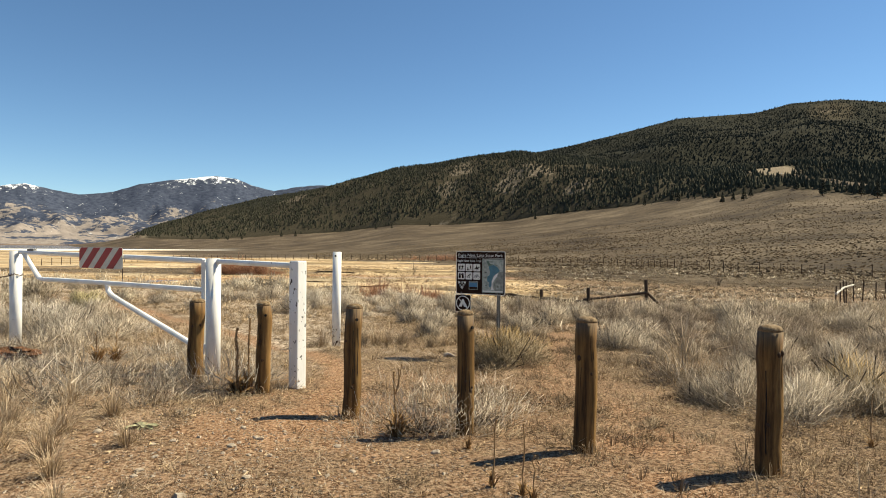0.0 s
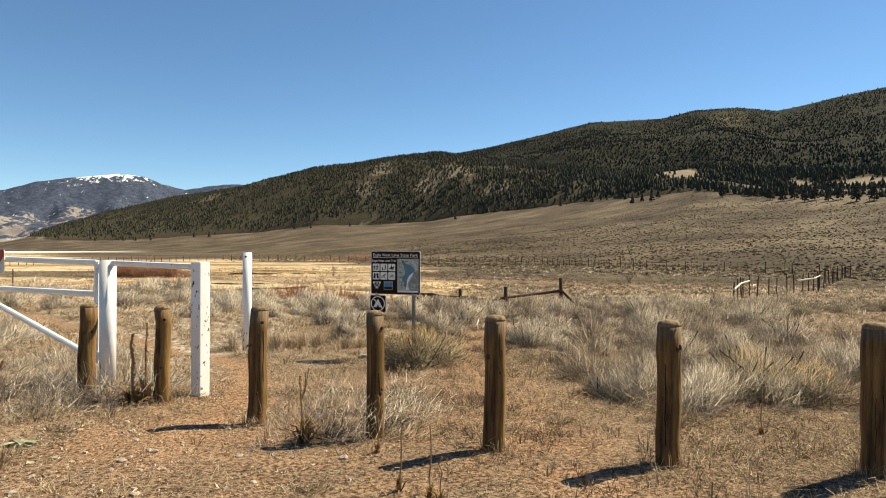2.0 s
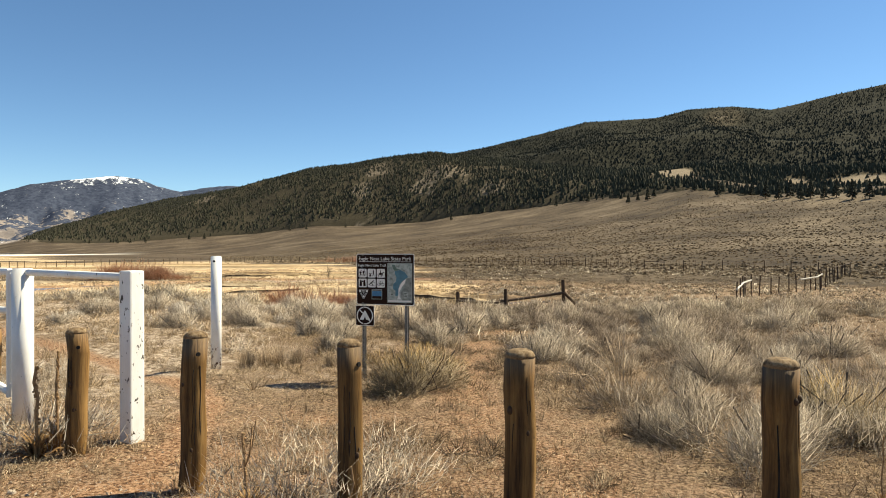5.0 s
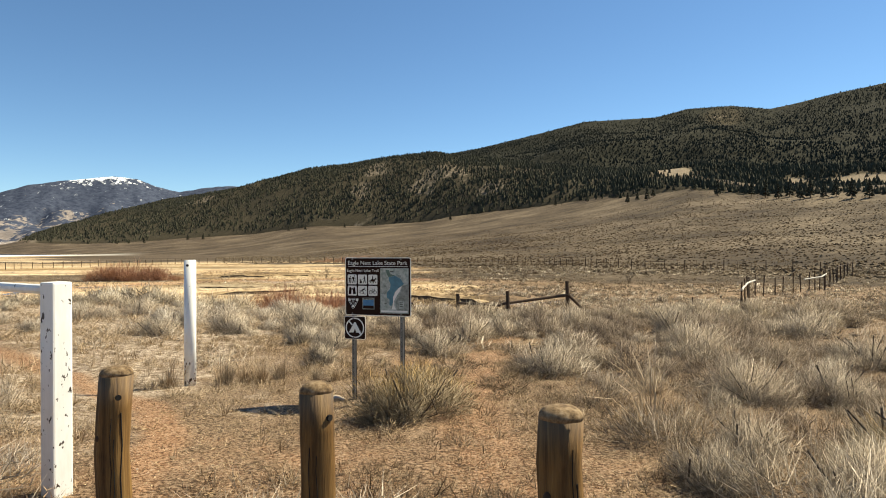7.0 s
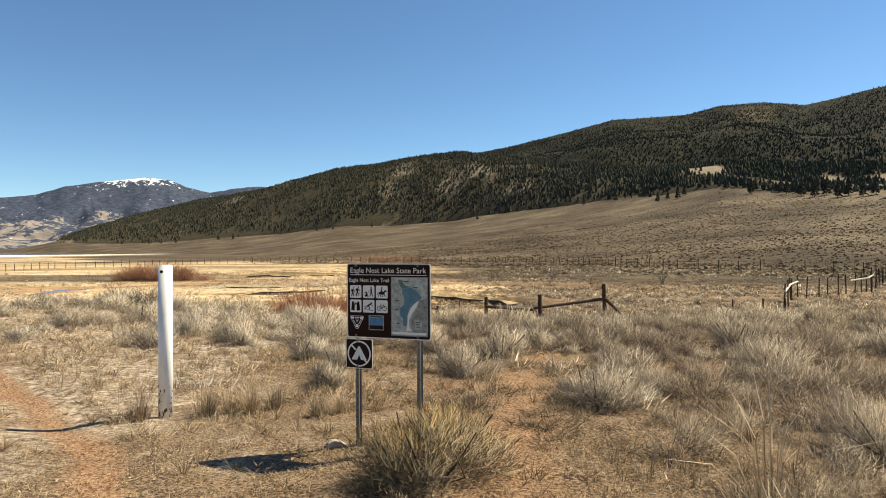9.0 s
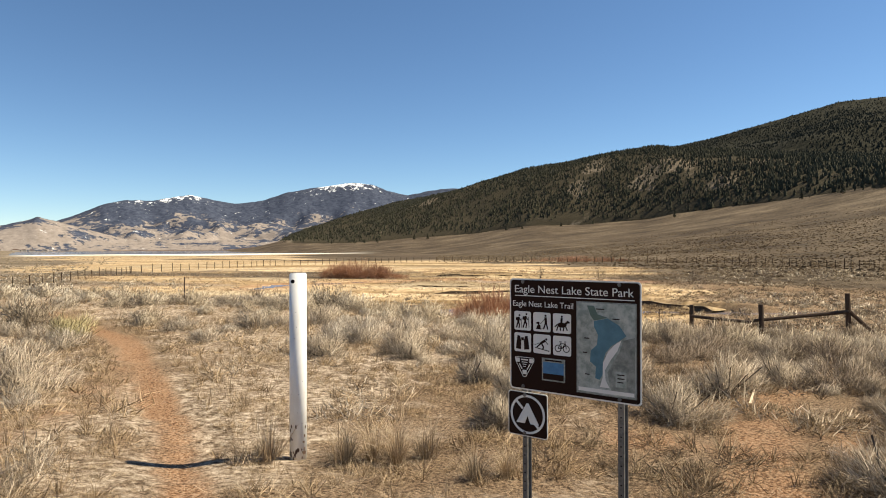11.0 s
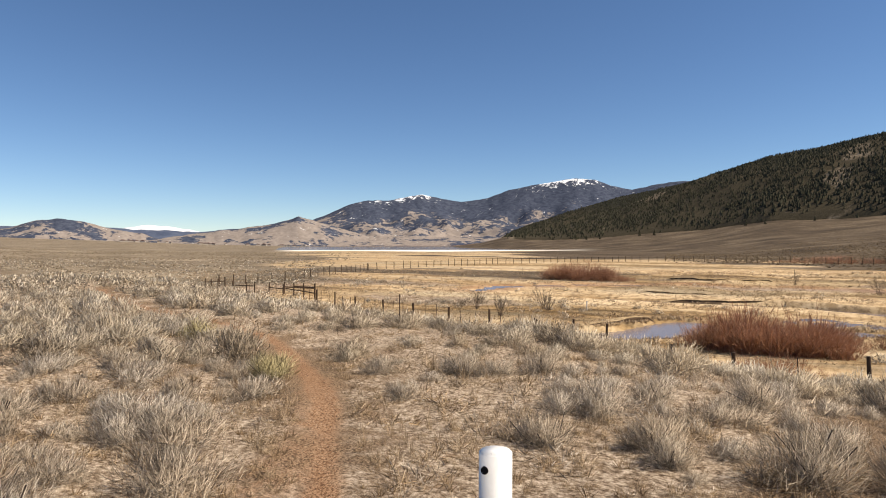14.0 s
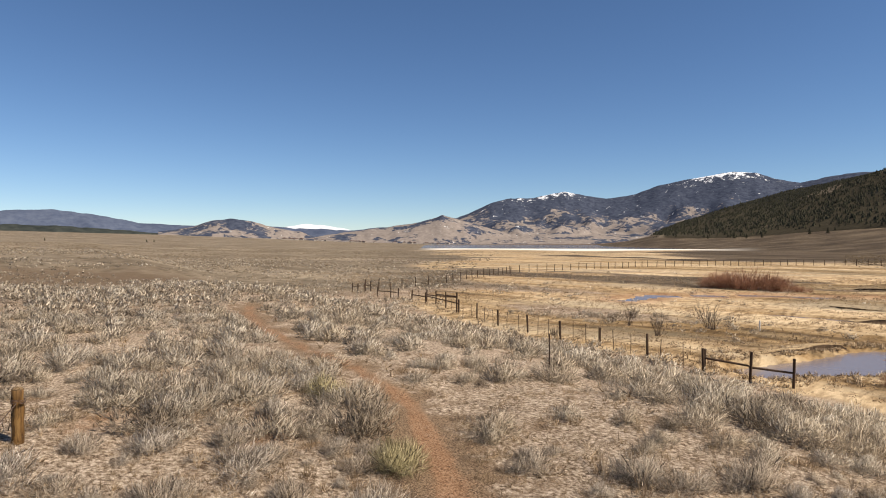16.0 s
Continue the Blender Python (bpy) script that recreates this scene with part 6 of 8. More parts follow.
# ---------------------------------------------------------------- wooden bollards
def log_mesh(h, r, seed, lean=0.0, cap=False):
    """A round timber: slightly crooked, domed top, checks along the grain."""
    g = np.random.default_rng(seed)
    bm = bmesh.new()
    seg, rings = 20, []
    zs = [-0.15, 0.0, h * 0.2, h * 0.4, h * 0.6, h * 0.8, h - 0.038, h - 0.038, h - 0.024, h - 0.010, h]
    rad = [1.03, 1.03, 1.0, 1.01, 0.985, 0.985, 0.98, 0.98, 0.94, 0.80, 0.48]
    wob = g.normal(0, 0.006, (len(zs), 2))
    wob[6:] = wob[6]
    flat = g.normal(0, 0.03, seg)
    a, b = (7, len(zs)) if cap else (0, 7)
    zs, rad, wob = zs[a:b], rad[a:b], wob[a:b]
    for i, z in enumerate(zs):
        rings.append([bm.verts.new((wob[i, 0] + lean * z + r * rad[i] * (1 + flat[j]) * math.cos(j * math.tau / seg), wob[i, 1] + r * rad[i] * (1 + flat[j]) * math.sin(j * math.tau / seg), z)) for j in range(seg)])
    for u, v in zip(rings, rings[1:]):
        for j in range(seg):
            bm.faces.new((u[j], u[(j + 1) % seg], v[(j + 1) % seg], v[j])).smooth = True
    bm.faces.new(rings[-1]).smooth = True
    bm.faces.new(rings[0][::-1])
    return bm


def bollard(x, y, h, r, seed, lean, label, group="row of bollards", holes=1):
    z = land1(x, y)
    e = thing("bollard", (x, y, z), label, "bollard", group)
    part("log", log_mesh(h, r, seed, lean), LOG, e)
    part("weathered_top", log_mesh(h, r, seed, lean, True), GREYWOOD, e, "rounded grey weathered top")
    g = np.random.default_rng(seed + 50)
    for k in range(3):
        a, hz = -1.57 + g.uniform(-0.9, 0.9), h * g.uniform(0.25, 0.85)
        n = Vector((math.cos(a), math.sin(a), 0))
        bm = bmesh.new()
        s = g.uniform(0.008, 0.014)
        bmesh.ops.create_icosphere(bm, subdivisions=2, radius=s, matrix=Matrix.Translation(Vector((lean * hz, 0, hz)) + n * (r * 0.985)) @ Matrix.Diagonal((1, 1, 1.5, 1)))
        part("knot", bm, KNOT, e)
    for k in range(3):
        a, hz, ln = -1.57 + g.uniform(-0.7, 0.9), h * g.uniform(0.3, 0.6), h * g.uniform(0.18, 0.30)
        bm = bmesh.new()
        pts = [Vector((lean * (hz + ln * t) + r * 0.992 * math.cos(a + 0.05 * math.sin(5 * t + k)), r * 0.992 * math.sin(a + 0.05 * math.sin(5 * t + k)), hz + ln * t)) for t in np.linspace(-1, 1, 7)]
        pipe(bm, pts, 0.0018 + 0.0012 * (k == 0), 5)
        part("drying_crack", bm, DARKHOLE, e)
    for k in range(holes):
        bm = bmesh.new()
        a = -1.2 + 0.25 * (seed % 3)
        hz = h - 0.13 - 0.07 * k
        c = Vector((lean * hz + (r * 0.985) * math.cos(a), r * 0.985 * math.sin(a), hz))
        tube(bm, c - Vector((math.cos(a), math.sin(a), 0)) * 0.02, c + Vector((math.cos(a), math.sin(a), 0)) * 0.004, 0.013, 0.013, 10)
        part("bolt_hole", bm, DARKHOLE, e, "dark drilled hole")
    return e


BOLLARDS = [(-2.60, 6.70, 0.89, 0.078, 0.04, 0), (-1.73, 6.18, 0.89, 0.068, 0.015, 1), (-0.77, 5.44, 0.97, 0.072, 0.01, 1), (0.18, 4.92, 0.95, 0.067, 0.0, 1), (0.98, 4.35, 0.92, 0.073, 0.0, 0), (2.02, 3.94, 0.92, 0.073, 0.0, 0), (3.15, 3.57, 0.92, 0.075, 0.0, 0)]
for k, (x, y, h, r, lean, holes) in enumerate(BOLLARDS):
    bollard(x, y, h, r, 20 + k, lean, "weathered brown round timber bollard set in the dry ground", holes=holes)
bollard(-13.9, 13.0, 0.86, 0.085, 61, -0.06, "lone weathered timber post in the sagebrush", "", 0)


for k, (x, y, h, r, lean, holes) in enumerate(BOLLARDS):
    V, T, L = tuft(640 + k, 90, 0.17, 0.75, 0.0018)
    g_ = np.random.default_rng(660 + k)
    a = g_.uniform(0, 6.28, 90)
    V = V + np.repeat(np.stack([np.cos(a), np.sin(a), 0 * a], 1) * (r * g_.uniform(0.95, 1.9, 90))[:, None], 5, 0)
    ob = new("grass_tuft", bulk("grass_tuft", V, T, STRAW, along=L, tint=np.full(len(V), g_.uniform(0.5, 0.95))))
    ob.matrix_basis = pose(x, y, land1(x, y) - 0.01)
    tagged(ob, "short dry grass growing round the foot of a bollard", "grass tuft", "grass at the bollards")


# ---------------------------------------------------------------- white gate
def white_post(name, at, h, w, square, label, rz=0.0, holes=(), lean=0.0, chips=0):
    x, y = at
    e = thing(name, (x, y, land1(x, y)), label, "post", rz=rz)
    bm = bmesh.new()
    if square:
        vs = slab(bm, (0, 0, h / 2 - 0.1), (w, w, h + 0.2), 0.012)
    else:
        tube(bm, (0, 0, -0.2), (0, 0, h), w / 2, w / 2, 20)
        es = [ed for ed in bm.edges if all(v.co.z > h - 0.01 for v in ed.verts)]
        bmesh.ops.bevel(bm, geom=es, offset=0.008, segments=2, affect="EDGES")
    for v in bm.verts:
        v.co.x += lean * v.co.z
    for f in bm.faces:
        f.smooth = not square
    part("post_body", bm, WHITE, e)
    g = np.random.default_rng(int(h * 1000))
    for k in range(chips):
        a, hz, q = -1.57 + g.uniform(-1.3, 1.3), 0.02 + 0.34 * g.random() ** 1.6, g.uniform(0.006, 0.020)
        c, up, sd = Vector((math.cos(a), math.sin(a), 0)) * (w / 2 + 0.0012), Vector((0, 0, 1)), Vector((-math.sin(a), math.cos(a), 0))
        bm = bmesh.new()
        ring = [bm.verts.new(c + Vector((lean * hz, 0, hz)) + (sd * math.cos(t) * 0.6 + up * math.sin(t) * 1.3) * q * g.uniform(0.6, 1.2) - c.normalized() * (q * 0.6 * math.cos(t)) ** 2 / w) for t in np.arange(7) * math.tau / 7]
        face = bmesh.ops.extrude_face_region(bm, geom=[bm.faces.new(ring)])
        bmesh.ops.translate(bm, verts=[v for v in face["geom"] if isinstance(v, bmesh.types.BMVert)], vec=-c.normalized() * 0.004)
        part("paint_chip", bm, RUST, e, "rusty chip in the white paint")
    for hx, hz in holes:
        bm = bmesh.new()
        tube(bm, (hx + lean * hz, -w / 2 - 0.003, hz), (hx + lean * hz, -w / 2 + 0.03, hz), 0.017, 0.017, 12)
        part("bolt_hole", bm, DARKHOLE, e, "dark drilled hole")
    return e


# free-standing post beside the trail
white_post("white_post", (-1.83, 11.02), 1.63, 0.148, False, "tall white-painted steel post with chipped foot beside the trail", holes=((-0.03, 1.56),), lean=0.003, rz=12, chips=26)

GX, GY = -2.61, 7.27                     # hinge post
FX, FY = -1.48, 6.53                     # square frame post
LX, LY = -6.25, 9.35                     # latch post


def build_gate():
    gz, fz, lz = land1(GX, GY), land1(FX, FY), land1(LX, LY)
    top = 1.345
    e = thing("gate_frame", (GX, GY, gz), "white-painted steel frame holding the barrier gate", "gate frame")
    bm = bmesh.new()
    tube(bm, (0, 0, -0.2), (0, 0, top - gz), 0.082, 0.082, 20)
    es = [ed for ed in bm.edges if all(v.co.z > top - gz - 0.01 for v in ed.verts)]
    bmesh.ops.bevel(bm, geom=es, offset=0.01, segments=2, affect="EDGES")
    for f in bm.faces:
        f.smooth = True
    part("hinge_post", bm, WHITE, e, "round white steel post")
    bm = bmesh.new()
    dx, dy = FX - GX, FY - GY
    ang = math.degrees(math.atan2(dy, dx))
    slab(bm, (dx, dy, (top - 0.02 + fz - gz - 0.3) / 2 - 0.0), (0.125, 0.125, top - 0.02 - fz + 0.3), 0.012, ang)
    part("square_post", bm, WORN_WHITE, e, "square white steel post with paint chips")
    bm = bmesh.new()
    n = math.hypot(dx, dy)
    ux, uy = dx / n, dy / n
    pipe(bm, [(ux * 0.07, uy * 0.07, top - gz - 0.032), (dx - ux * 0.07, dy - uy * 0.07, top - gz - 0.05)], 0.03)
    part("top_rail", bm, WHITE, e)
    for hz in (0.30, 1.24):
        bm = bmesh.new()
        d = Vector((LX - GX, LY - GY, 0)).normalized()
        slab(bm, d * 0.10 + Vector((0, 0, hz)), (0.10, 0.05, 0.045), 0.006, math.degrees(math.atan2(d.y, d.x)))
        part("hinge", bm, WHITE, e)

    # swinging arm, closed against the latch post
    g = thing("barrier_gate", (GX, GY, gz), "white tubular steel barrier gate, closed, with a striped marker board", "gate")
    d = Vector((LX - GX, LY - GY, 0))
    ln = d.length
    d.normalize()
    P = lambda s, z: d * s + Vector((0, 0, z - gz))
    bm = bmesh.new()
    pipe(bm, [P(0.155, 0.24), P(0.155, 1.33)], 0.032)
    part("hinge_tube", bm, WHITE, g)
    bm = bmesh.new()
    pipe(bm, [P(0.16, 1.315), P(ln * 0.5, 1.345), P(ln - 0.1, 1.37)], 0.032)
    part("top_tube", bm, WHITE, g)
    bm = bmesh.new()
    pipe(bm, [P(0.16, 0.98), P(2.2, 0.995), P(3.50, 0.995), P(3.57, 1.005), P(3.63, 1.05), P(3.98, 1.355)], 0.032)
    part("lower_tube", bm, WHITE, g)
    bm = bmesh.new()
    pipe(bm, [P(0.17, 0.28), P(1.78, 0.80), P(1.90, 0.845), P(1.97, 0.895), P(1.99, 0.985)], 0.032)
    part("brace_tube", bm, WHITE, g)
    bm = bmesh.new()
    slab(bm, P(ln - 0.42, 1.405), (0.16, 0.05, 0.03), 0.006, math.degrees(math.atan2(d.y, d.x)))
    part("latch_bar", bm, STEEL, g, "short grey steel latch bar")
    # striped board hung on the top tube, facing the road
    W, H = 0.925, 0.275
    ang = math.degrees(math.atan2(-d.y, -d.x))
    c = d * 2.07 + Vector((0, 0, 1.318 - gz))
    bm = bmesh.new()
    plate(bm, round_rect(-W / 2, -H / 2, W / 2, H / 2, 0.03), -0.046, -0.041)
    me_ob = part("marker_board", bm, CREAM_SHEET, g, "cream board with slanting red stripes")
    me_ob.matrix_basis = Matrix.Translation(c) @ pose(0, 0, 0, 0, 0, ang)
    sl = 0.27
    for x0 in (-0.545, -0.275, -0.005, 0.265):
        poly = [(x0 - sl / 2, -H / 2 + 0.004), (x0 + 0.14 - sl / 2, -H / 2 + 0.004), (x0 + 0.14 + sl / 2, H / 2 - 0.004), (x0 + sl / 2, H / 2 - 0.004)]
        lo, hi = -W / 2 + 0.006, W / 2 - 0.006
        cut = clip_x(clip_x(poly, lo, 1), hi, -1)
        if len(cut) > 2:
            bm = bmesh.new()
            plate(bm, cut, -0.0505, -0.046)
            part("stripe", bm, RED_SHEET, me_ob, "dark red reflective stripe")

    white_post("latch_post", (LX, LY), 1.40, 0.16, False, "round white steel latch post with a chain round it")
    ch = thing("chain", (LX, LY, lz + 1.05), "thin dark chain looped round the white latch post", "chain")
    for k in range(26):
        a = math.tau * k / 26
        bm = bmesh.new()
        r = 0.09
        pipe(bm, [(r * math.cos(a + t) , r * math.sin(a + t), 0.012 * math.sin(4 * a) + (0.006 if k % 2 else -0.006) * q) for t, q in ((-0.16, 0), (0, 1), (0.16, 0))], 0.0055, 6)
        part("chain_link", bm, RUST, ch)


def build_cable():
    """A slack wire cable from the latch post to the lone timber post."""
    a, b = Vector((LX - 0.06, LY + 0.03, land1(LX, LY) + 1.04)), Vector((-13.84, 12.96, land1(-13.9, 13.0) + 0.62))
    e = thing("cable", a, "thin dark slack cable from the latch post to a timber post", "cable")
    bm = bmesh.new()
    pipe(bm, [a.lerp(b, t) - a - Vector((0, 0, 0.9 * t * (1 - t))) for t in np.linspace(0, 1, 13)], 0.008, 6)
    part("cable_run", bm, RUST, e)
    for k in range(3):
        bm = bmesh.new()
        pipe(bm, [b - a + Vector((-0.06 + 0.10 * math.cos(q), 0.04 + 0.10 * math.sin(q), 0.022 * k + 0.003 * q)) for q in np.linspace(0, 6.2, 15)], 0.006, 5)
        part("wrap", bm, RUST, e)


def rosette(x, y, r, seed):
    """A flat green weed: rings of broad leaves round one crown."""
    g = np.random.default_rng(seed)
    e = thing("rosette_plant", (x, y, land1(x, y)), "small pale green leafy rosette growing on the bare soil", "weed")
    for k in range(14):
        a, q, up = k * 2.4, r * g.uniform(0.6, 1.0), g.uniform(0.25, 0.7)
        d, sd = Vector((math.cos(a), math.sin(a), up)), Vector((-math.sin(a), math.cos(a), 0))
        bm = bmesh.new()
        row = [(bm.verts.new(d * q * t + sd * q * w_ - Vector((0, 0, 0.5 * q * t * t))), bm.verts.new(d * q * t - Vector((0, 0, 0.5 * q * t * t + 0.08 * q * (t > 0.1)))), bm.verts.new(d * q * t - sd * q * w_ - Vector((0, 0, 0.5 * q * t * t)))) for t, w_ in ((0.05, 0.04), (0.4, 0.16), (0.75, 0.17), (1.0, 0.03))]
        for u, v in zip(row, row[1:]):
            for i in (0, 1):
                bm.faces.new((u[i], u[i + 1], v[i + 1], v[i])).smooth = True
        part("leaf", bm, LEAF, e)


def clip_x(poly, x, side):
    out = []
    for (ax, az), (bx, bz) in zip(poly, poly[1:] + poly[:1]):
        ina, inb = (ax - x) * side >= 0, (bx - x) * side >= 0
        if ina:
            out.append((ax, az))
        if ina != inb:
            t = (x - ax) / (bx - ax)
            out.append((x, az + t * (bz - az)))
    return out


build_gate()
bm = bmesh.new()
bmesh.ops.create_icosphere(bm, subdivisions=4, radius=1.0)
for v in bm.verts:
    v.co *= 1 + 0.35 * noise.noise(v.co * 2.2) + 0.16 * noise.noise(v.co * 7.0) + 0.07 * noise.noise(v.co * 17.0)
    v.co = Vector((v.co.x * 0.40, v.co.y * 0.26, v.co.z * 0.085))
heap = new("soil_mound", bpy.data.meshes.new("soil_mound"))
bm.to_mesh(heap.data)
bm.free()
heap.data.materials.append(RED_EARTH)
heap.matrix_basis = pose(-5.62, 8.35, land1(-5.62, 8.35) + 0.02, 0, 0, -30)
tagged(heap, "low mound of crumbled red soil near the latch post", "soil mound")
build_cable()
rosette(-2.23, 4.77, 0.15, 3)


# ---------------------------------------------------------------- trail sign
def lettering(name, text, size, x, z, y, material, parent, width=None, label=""):
    cu = bpy.data.curves.new(name, "FONT")
    cu.body, cu.size = text, size
    cu.extrude = 0.0006
    tmp = new("tmp", cu)
    me = bpy.data.meshes.new_from_object(tmp.evaluated_get(bpy.context.evaluated_depsgraph_get()))
    bpy.data.objects.remove(tmp)
    co = np.zeros(len(me.vertices) * 3, np.float32)
    me.vertices.foreach_get("co", co)
    co = co.reshape(-1, 3)
    k = 1.0 if width is None else width / (co[:, 0].max() - co[:, 0].min())
    out = np.stack([x + (co[:, 0] - co[:, 0].min()) * k, y - co[:, 2], z + co[:, 1]], 1)
    me.vertices.foreach_set("co", out.astype(np.float32).ravel())
    me.update()
    me.materials.clear()
    me.materials.append(material)
    ob = new(name, me)
    ob.parent = parent
    if label:
        ob["label"] = label
    return ob


def disc(cx, cz, r, n=20, sx=1.0, sz=1.0):
    return [(cx + r * sx * math.cos(k * math.tau / n), cz + r * sz * math.sin(k * math.tau / n)) for k in range(n)]


def bar(ax, az, bx, bz, w):
    dx, dz = bx - ax, bz - az
    n = math.hypot(dx, dz)
    px, pz = -dz / n * w / 2, dx / n * w / 2
    return [(ax + px, az + pz), (bx + px, bz + pz), (bx - px, bz - pz), (ax - px, az - pz)]


def ring_plate(bm, outer, inner, y0, y1):
    n = len(outer)
    a = [bm.verts.new((x, y0, z)) for x, z in outer]
    b = [bm.verts.new((x, y0, z)) for x, z in inner]
    c = [bm.verts.new((x, y1, z)) for x, z in outer]
    d = [bm.verts.new((x, y1, z)) for x, z in inner]
    for i in range(n):
        j = (i + 1) % n
        bm.faces.new((a[i], a[j], b[j], b[i]))
        bm.faces.new((c[i], d[i], d[j], c[j]))
        bm.faces.new((a[i], c[i], c[j], a[j]))
        bm.faces.new((b[i], b[j], d[j], d[i]))
    bmesh.ops.recalc_face_normals(bm, faces=bm.faces)


def sign_post(e, x, z0, z1, y=0.012):
    """Perforated U-channel post behind a sign."""
    bm = bmesh.new()
    for cx, w, yy, d in ((0, 0.024, 0.004, 0.004), (-0.013, 0.004, 0.016, 0.028), (0.013, 0.004, 0.016, 0.028), (-0.0205, 0.013, 0.030, 0.004), (0.0205, 0.013, 0.030, 0.004)):
        slab(bm, (x + cx, y + yy, (z0 + z1) / 2), (w, d, z1 - z0))
    p = part("channel_post", bm, STEEL, e, "grey perforated steel channel post")
    k = z0 + 0.25
    bm = bmesh.new()
    while k < z1 - 0.05:
        tube(bm, (x, y + 0.0005, k), (x, y + 0.006, k), 0.0045, 0.0045, 6)
        k += 0.05
    tagged(part("hole_row", bm, DARKHOLE, p, "dark punched holes"), kind="stuff")
    return p


def bolts(parent, pts, y):
    for x, z in pts:
        bm = bmesh.new()
        tube(bm, (x, y, z), (x, y - 0.006, z), 0.011, 0.009, 10)
        part("bolt", bm, STEEL, parent)


def build_trail_sign():
    W, H = 0.765, 0.628
    x0, y0 = 0.200, 9.445
    gz = land1(0.55, 9.33)
    bottom = 0.812
    e = thing("trail_sign", (x0, y0, gz), "brown trail sign with white lettering, activity symbols and a lake map", "sign", rz=-25.0)
    B = bottom - gz
    bm = bmesh.new()
    plate(bm, round_rect(0, B, W, B + H, 0.022), -0.003, 0.0)
    board = part("board", bm, SIGN_WHITE, e, "flat aluminium panel with white border")
    bm = bmesh.new()
    plate(bm, round_rect(0.008, B + 0.008, W - 0.008, B + H - 0.008, 0.017), -0.0045, -0.003)
    face = part("brown_face", bm, SIGN_BROWN, board, "dark brown sign face")
    Yf = -0.0055
    T = B + H
    lettering("title", "Eagle Nest Lake State Park", 0.062, 0.035, T - 0.079, Yf, SIGN_WHITE, board, 0.692, "white serif heading")
    bm = bmesh.new()
    plate(bm, [(0.035, T - 0.094), (0.73, T - 0.094), (0.73, T - 0.0985), (0.035, T - 0.0985)], -0.006, -0.0045)
    part("rule", bm, SIGN_WHITE, board, "thin white line")
    lettering("subtitle", "Eagle Nest Lake Trail", 0.045, 0.022, T - 0.156, Yf, SIGN_WHITE, board, 0.372, "white lettering")
    S, G = 0.107, 0.015
    for row in range(2):
        for col in range(3):
            cx, cz = 0.030 + col * (S + G), T - 0.185 - row * (S + G) - S
            bm = bmesh.new()
            plate(bm, round_rect(cx, cz, cx + S, cz + S, 0.011), -0.006, -0.0045)
            tile = part("symbol_tile", bm, SIGN_WHITE, board, "white square with a dark activity symbol")
            u = lambda a, b: (cx + a * S, cz + b * S)
            shapes = symbol(row * 3 + col)
            bm = bmesh.new()
            for poly in shapes:
                plate(bm, [u(a, b) for a, b in poly], -0.0072, -0.006)
            part("symbol", bm, SIGN_BROWN, tile, "dark simple symbol")
    # small shield and photo panel below
    cx, cz = 0.095, T - 0.49
    bm = bmesh.new()
    ring_plate(bm, [(cx - 0.060, cz + 0.047), (cx + 0.060, cz + 0.047), (cx + 0.062, cz + 0.030), (cx + 0.010, cz - 0.064), (cx - 0.010, cz - 0.064), (cx - 0.062, cz + 0.030)], [(cx - 0.057, cz + 0.044), (cx + 0.057, cz + 0.044), (cx + 0.059, cz + 0.030), (cx + 0.008, cz - 0.061), (cx - 0.008, cz - 0.061), (cx - 0.059, cz + 0.030)], -0.006, -0.0045)
    sh = part("emblem", bm, SIGN_WHITE, board, "three-cornered emblem in thin white outline")
    for ex, ez in ((-0.044, 0.028), (0.044, 0.028), (0.0, -0.038)):
        bm = bmesh.new()
        plate(bm, round_rect(cx + ex - 0.013, cz + ez - 0.012, cx + ex + 0.013, cz + ez + 0.012, 0.003), -0.006, -0.0045)
        part("emblem_tile", bm, SIGN_WHITE, sh)
    for (ax, az), (bx, bz), w_ in (((-0.022, 0.032), (0.022, 0.032), 0.007), ((-0.018, 0.018), (0.018, 0.018), 0.004), ((-0.034, 0.008), (-0.016, -0.022), 0.006), ((0.034, 0.008), (0.016, -0.022), 0.006), ((-0.012, 0.006), (0.012, 0.006), 0.004), ((-0.007, -0.006), (0.007, -0.006), 0.004)):
        bm = bmesh.new()
        plate(bm, bar(cx + ax, cz + az, cx + bx, cz + bz, w_), -0.006, -0.0045)
        part("emblem_mark", bm, SIGN_WHITE, sh)
    px0, pz0, px1, pz1 = 0.205, T - 0.56, 0.345, T - 0.435
    bm = bmesh.new()
    plate(bm, [(px0, pz0), (px1, pz0), (px1, pz1), (px0, pz1)], -0.006, -0.0045)
    ph = part("photo_panel", bm, MAP_GREY, board, "small picture panel with a blue strip")
    bm = bmesh.new()
    plate(bm, [(px0 + 0.008, pz0 + 0.04), (px1 - 0.008, pz0 + 0.04), (px1 - 0.008, pz1 - 0.022), (px0 + 0.008, pz1 - 0.022)], -0.0072, -0.006)
    part("blue_strip", bm, MAP_SKY, ph)
    bm = bmesh.new()
    plate(bm, [(px0 + 0.008, pz0 + 0.008), (px1 - 0.008, pz0 + 0.008), (px1 - 0.008, pz0 + 0.04), (px0 + 0.008, pz0 + 0.04)], -0.0072, -0.006)
    part("dark_strip", bm, SIGN_BROWN, ph)
    bm = bmesh.new()
    plate(bm, [(px0 + 0.02, pz1 - 0.016), (px1 - 0.02, pz1 - 0.016), (px1 - 0.02, pz1 - 0.008), (px0 + 0.02, pz1 - 0.008)], -0.0072, -0.006)
    part("caption_strip", bm, SIGN_BROWN, ph)
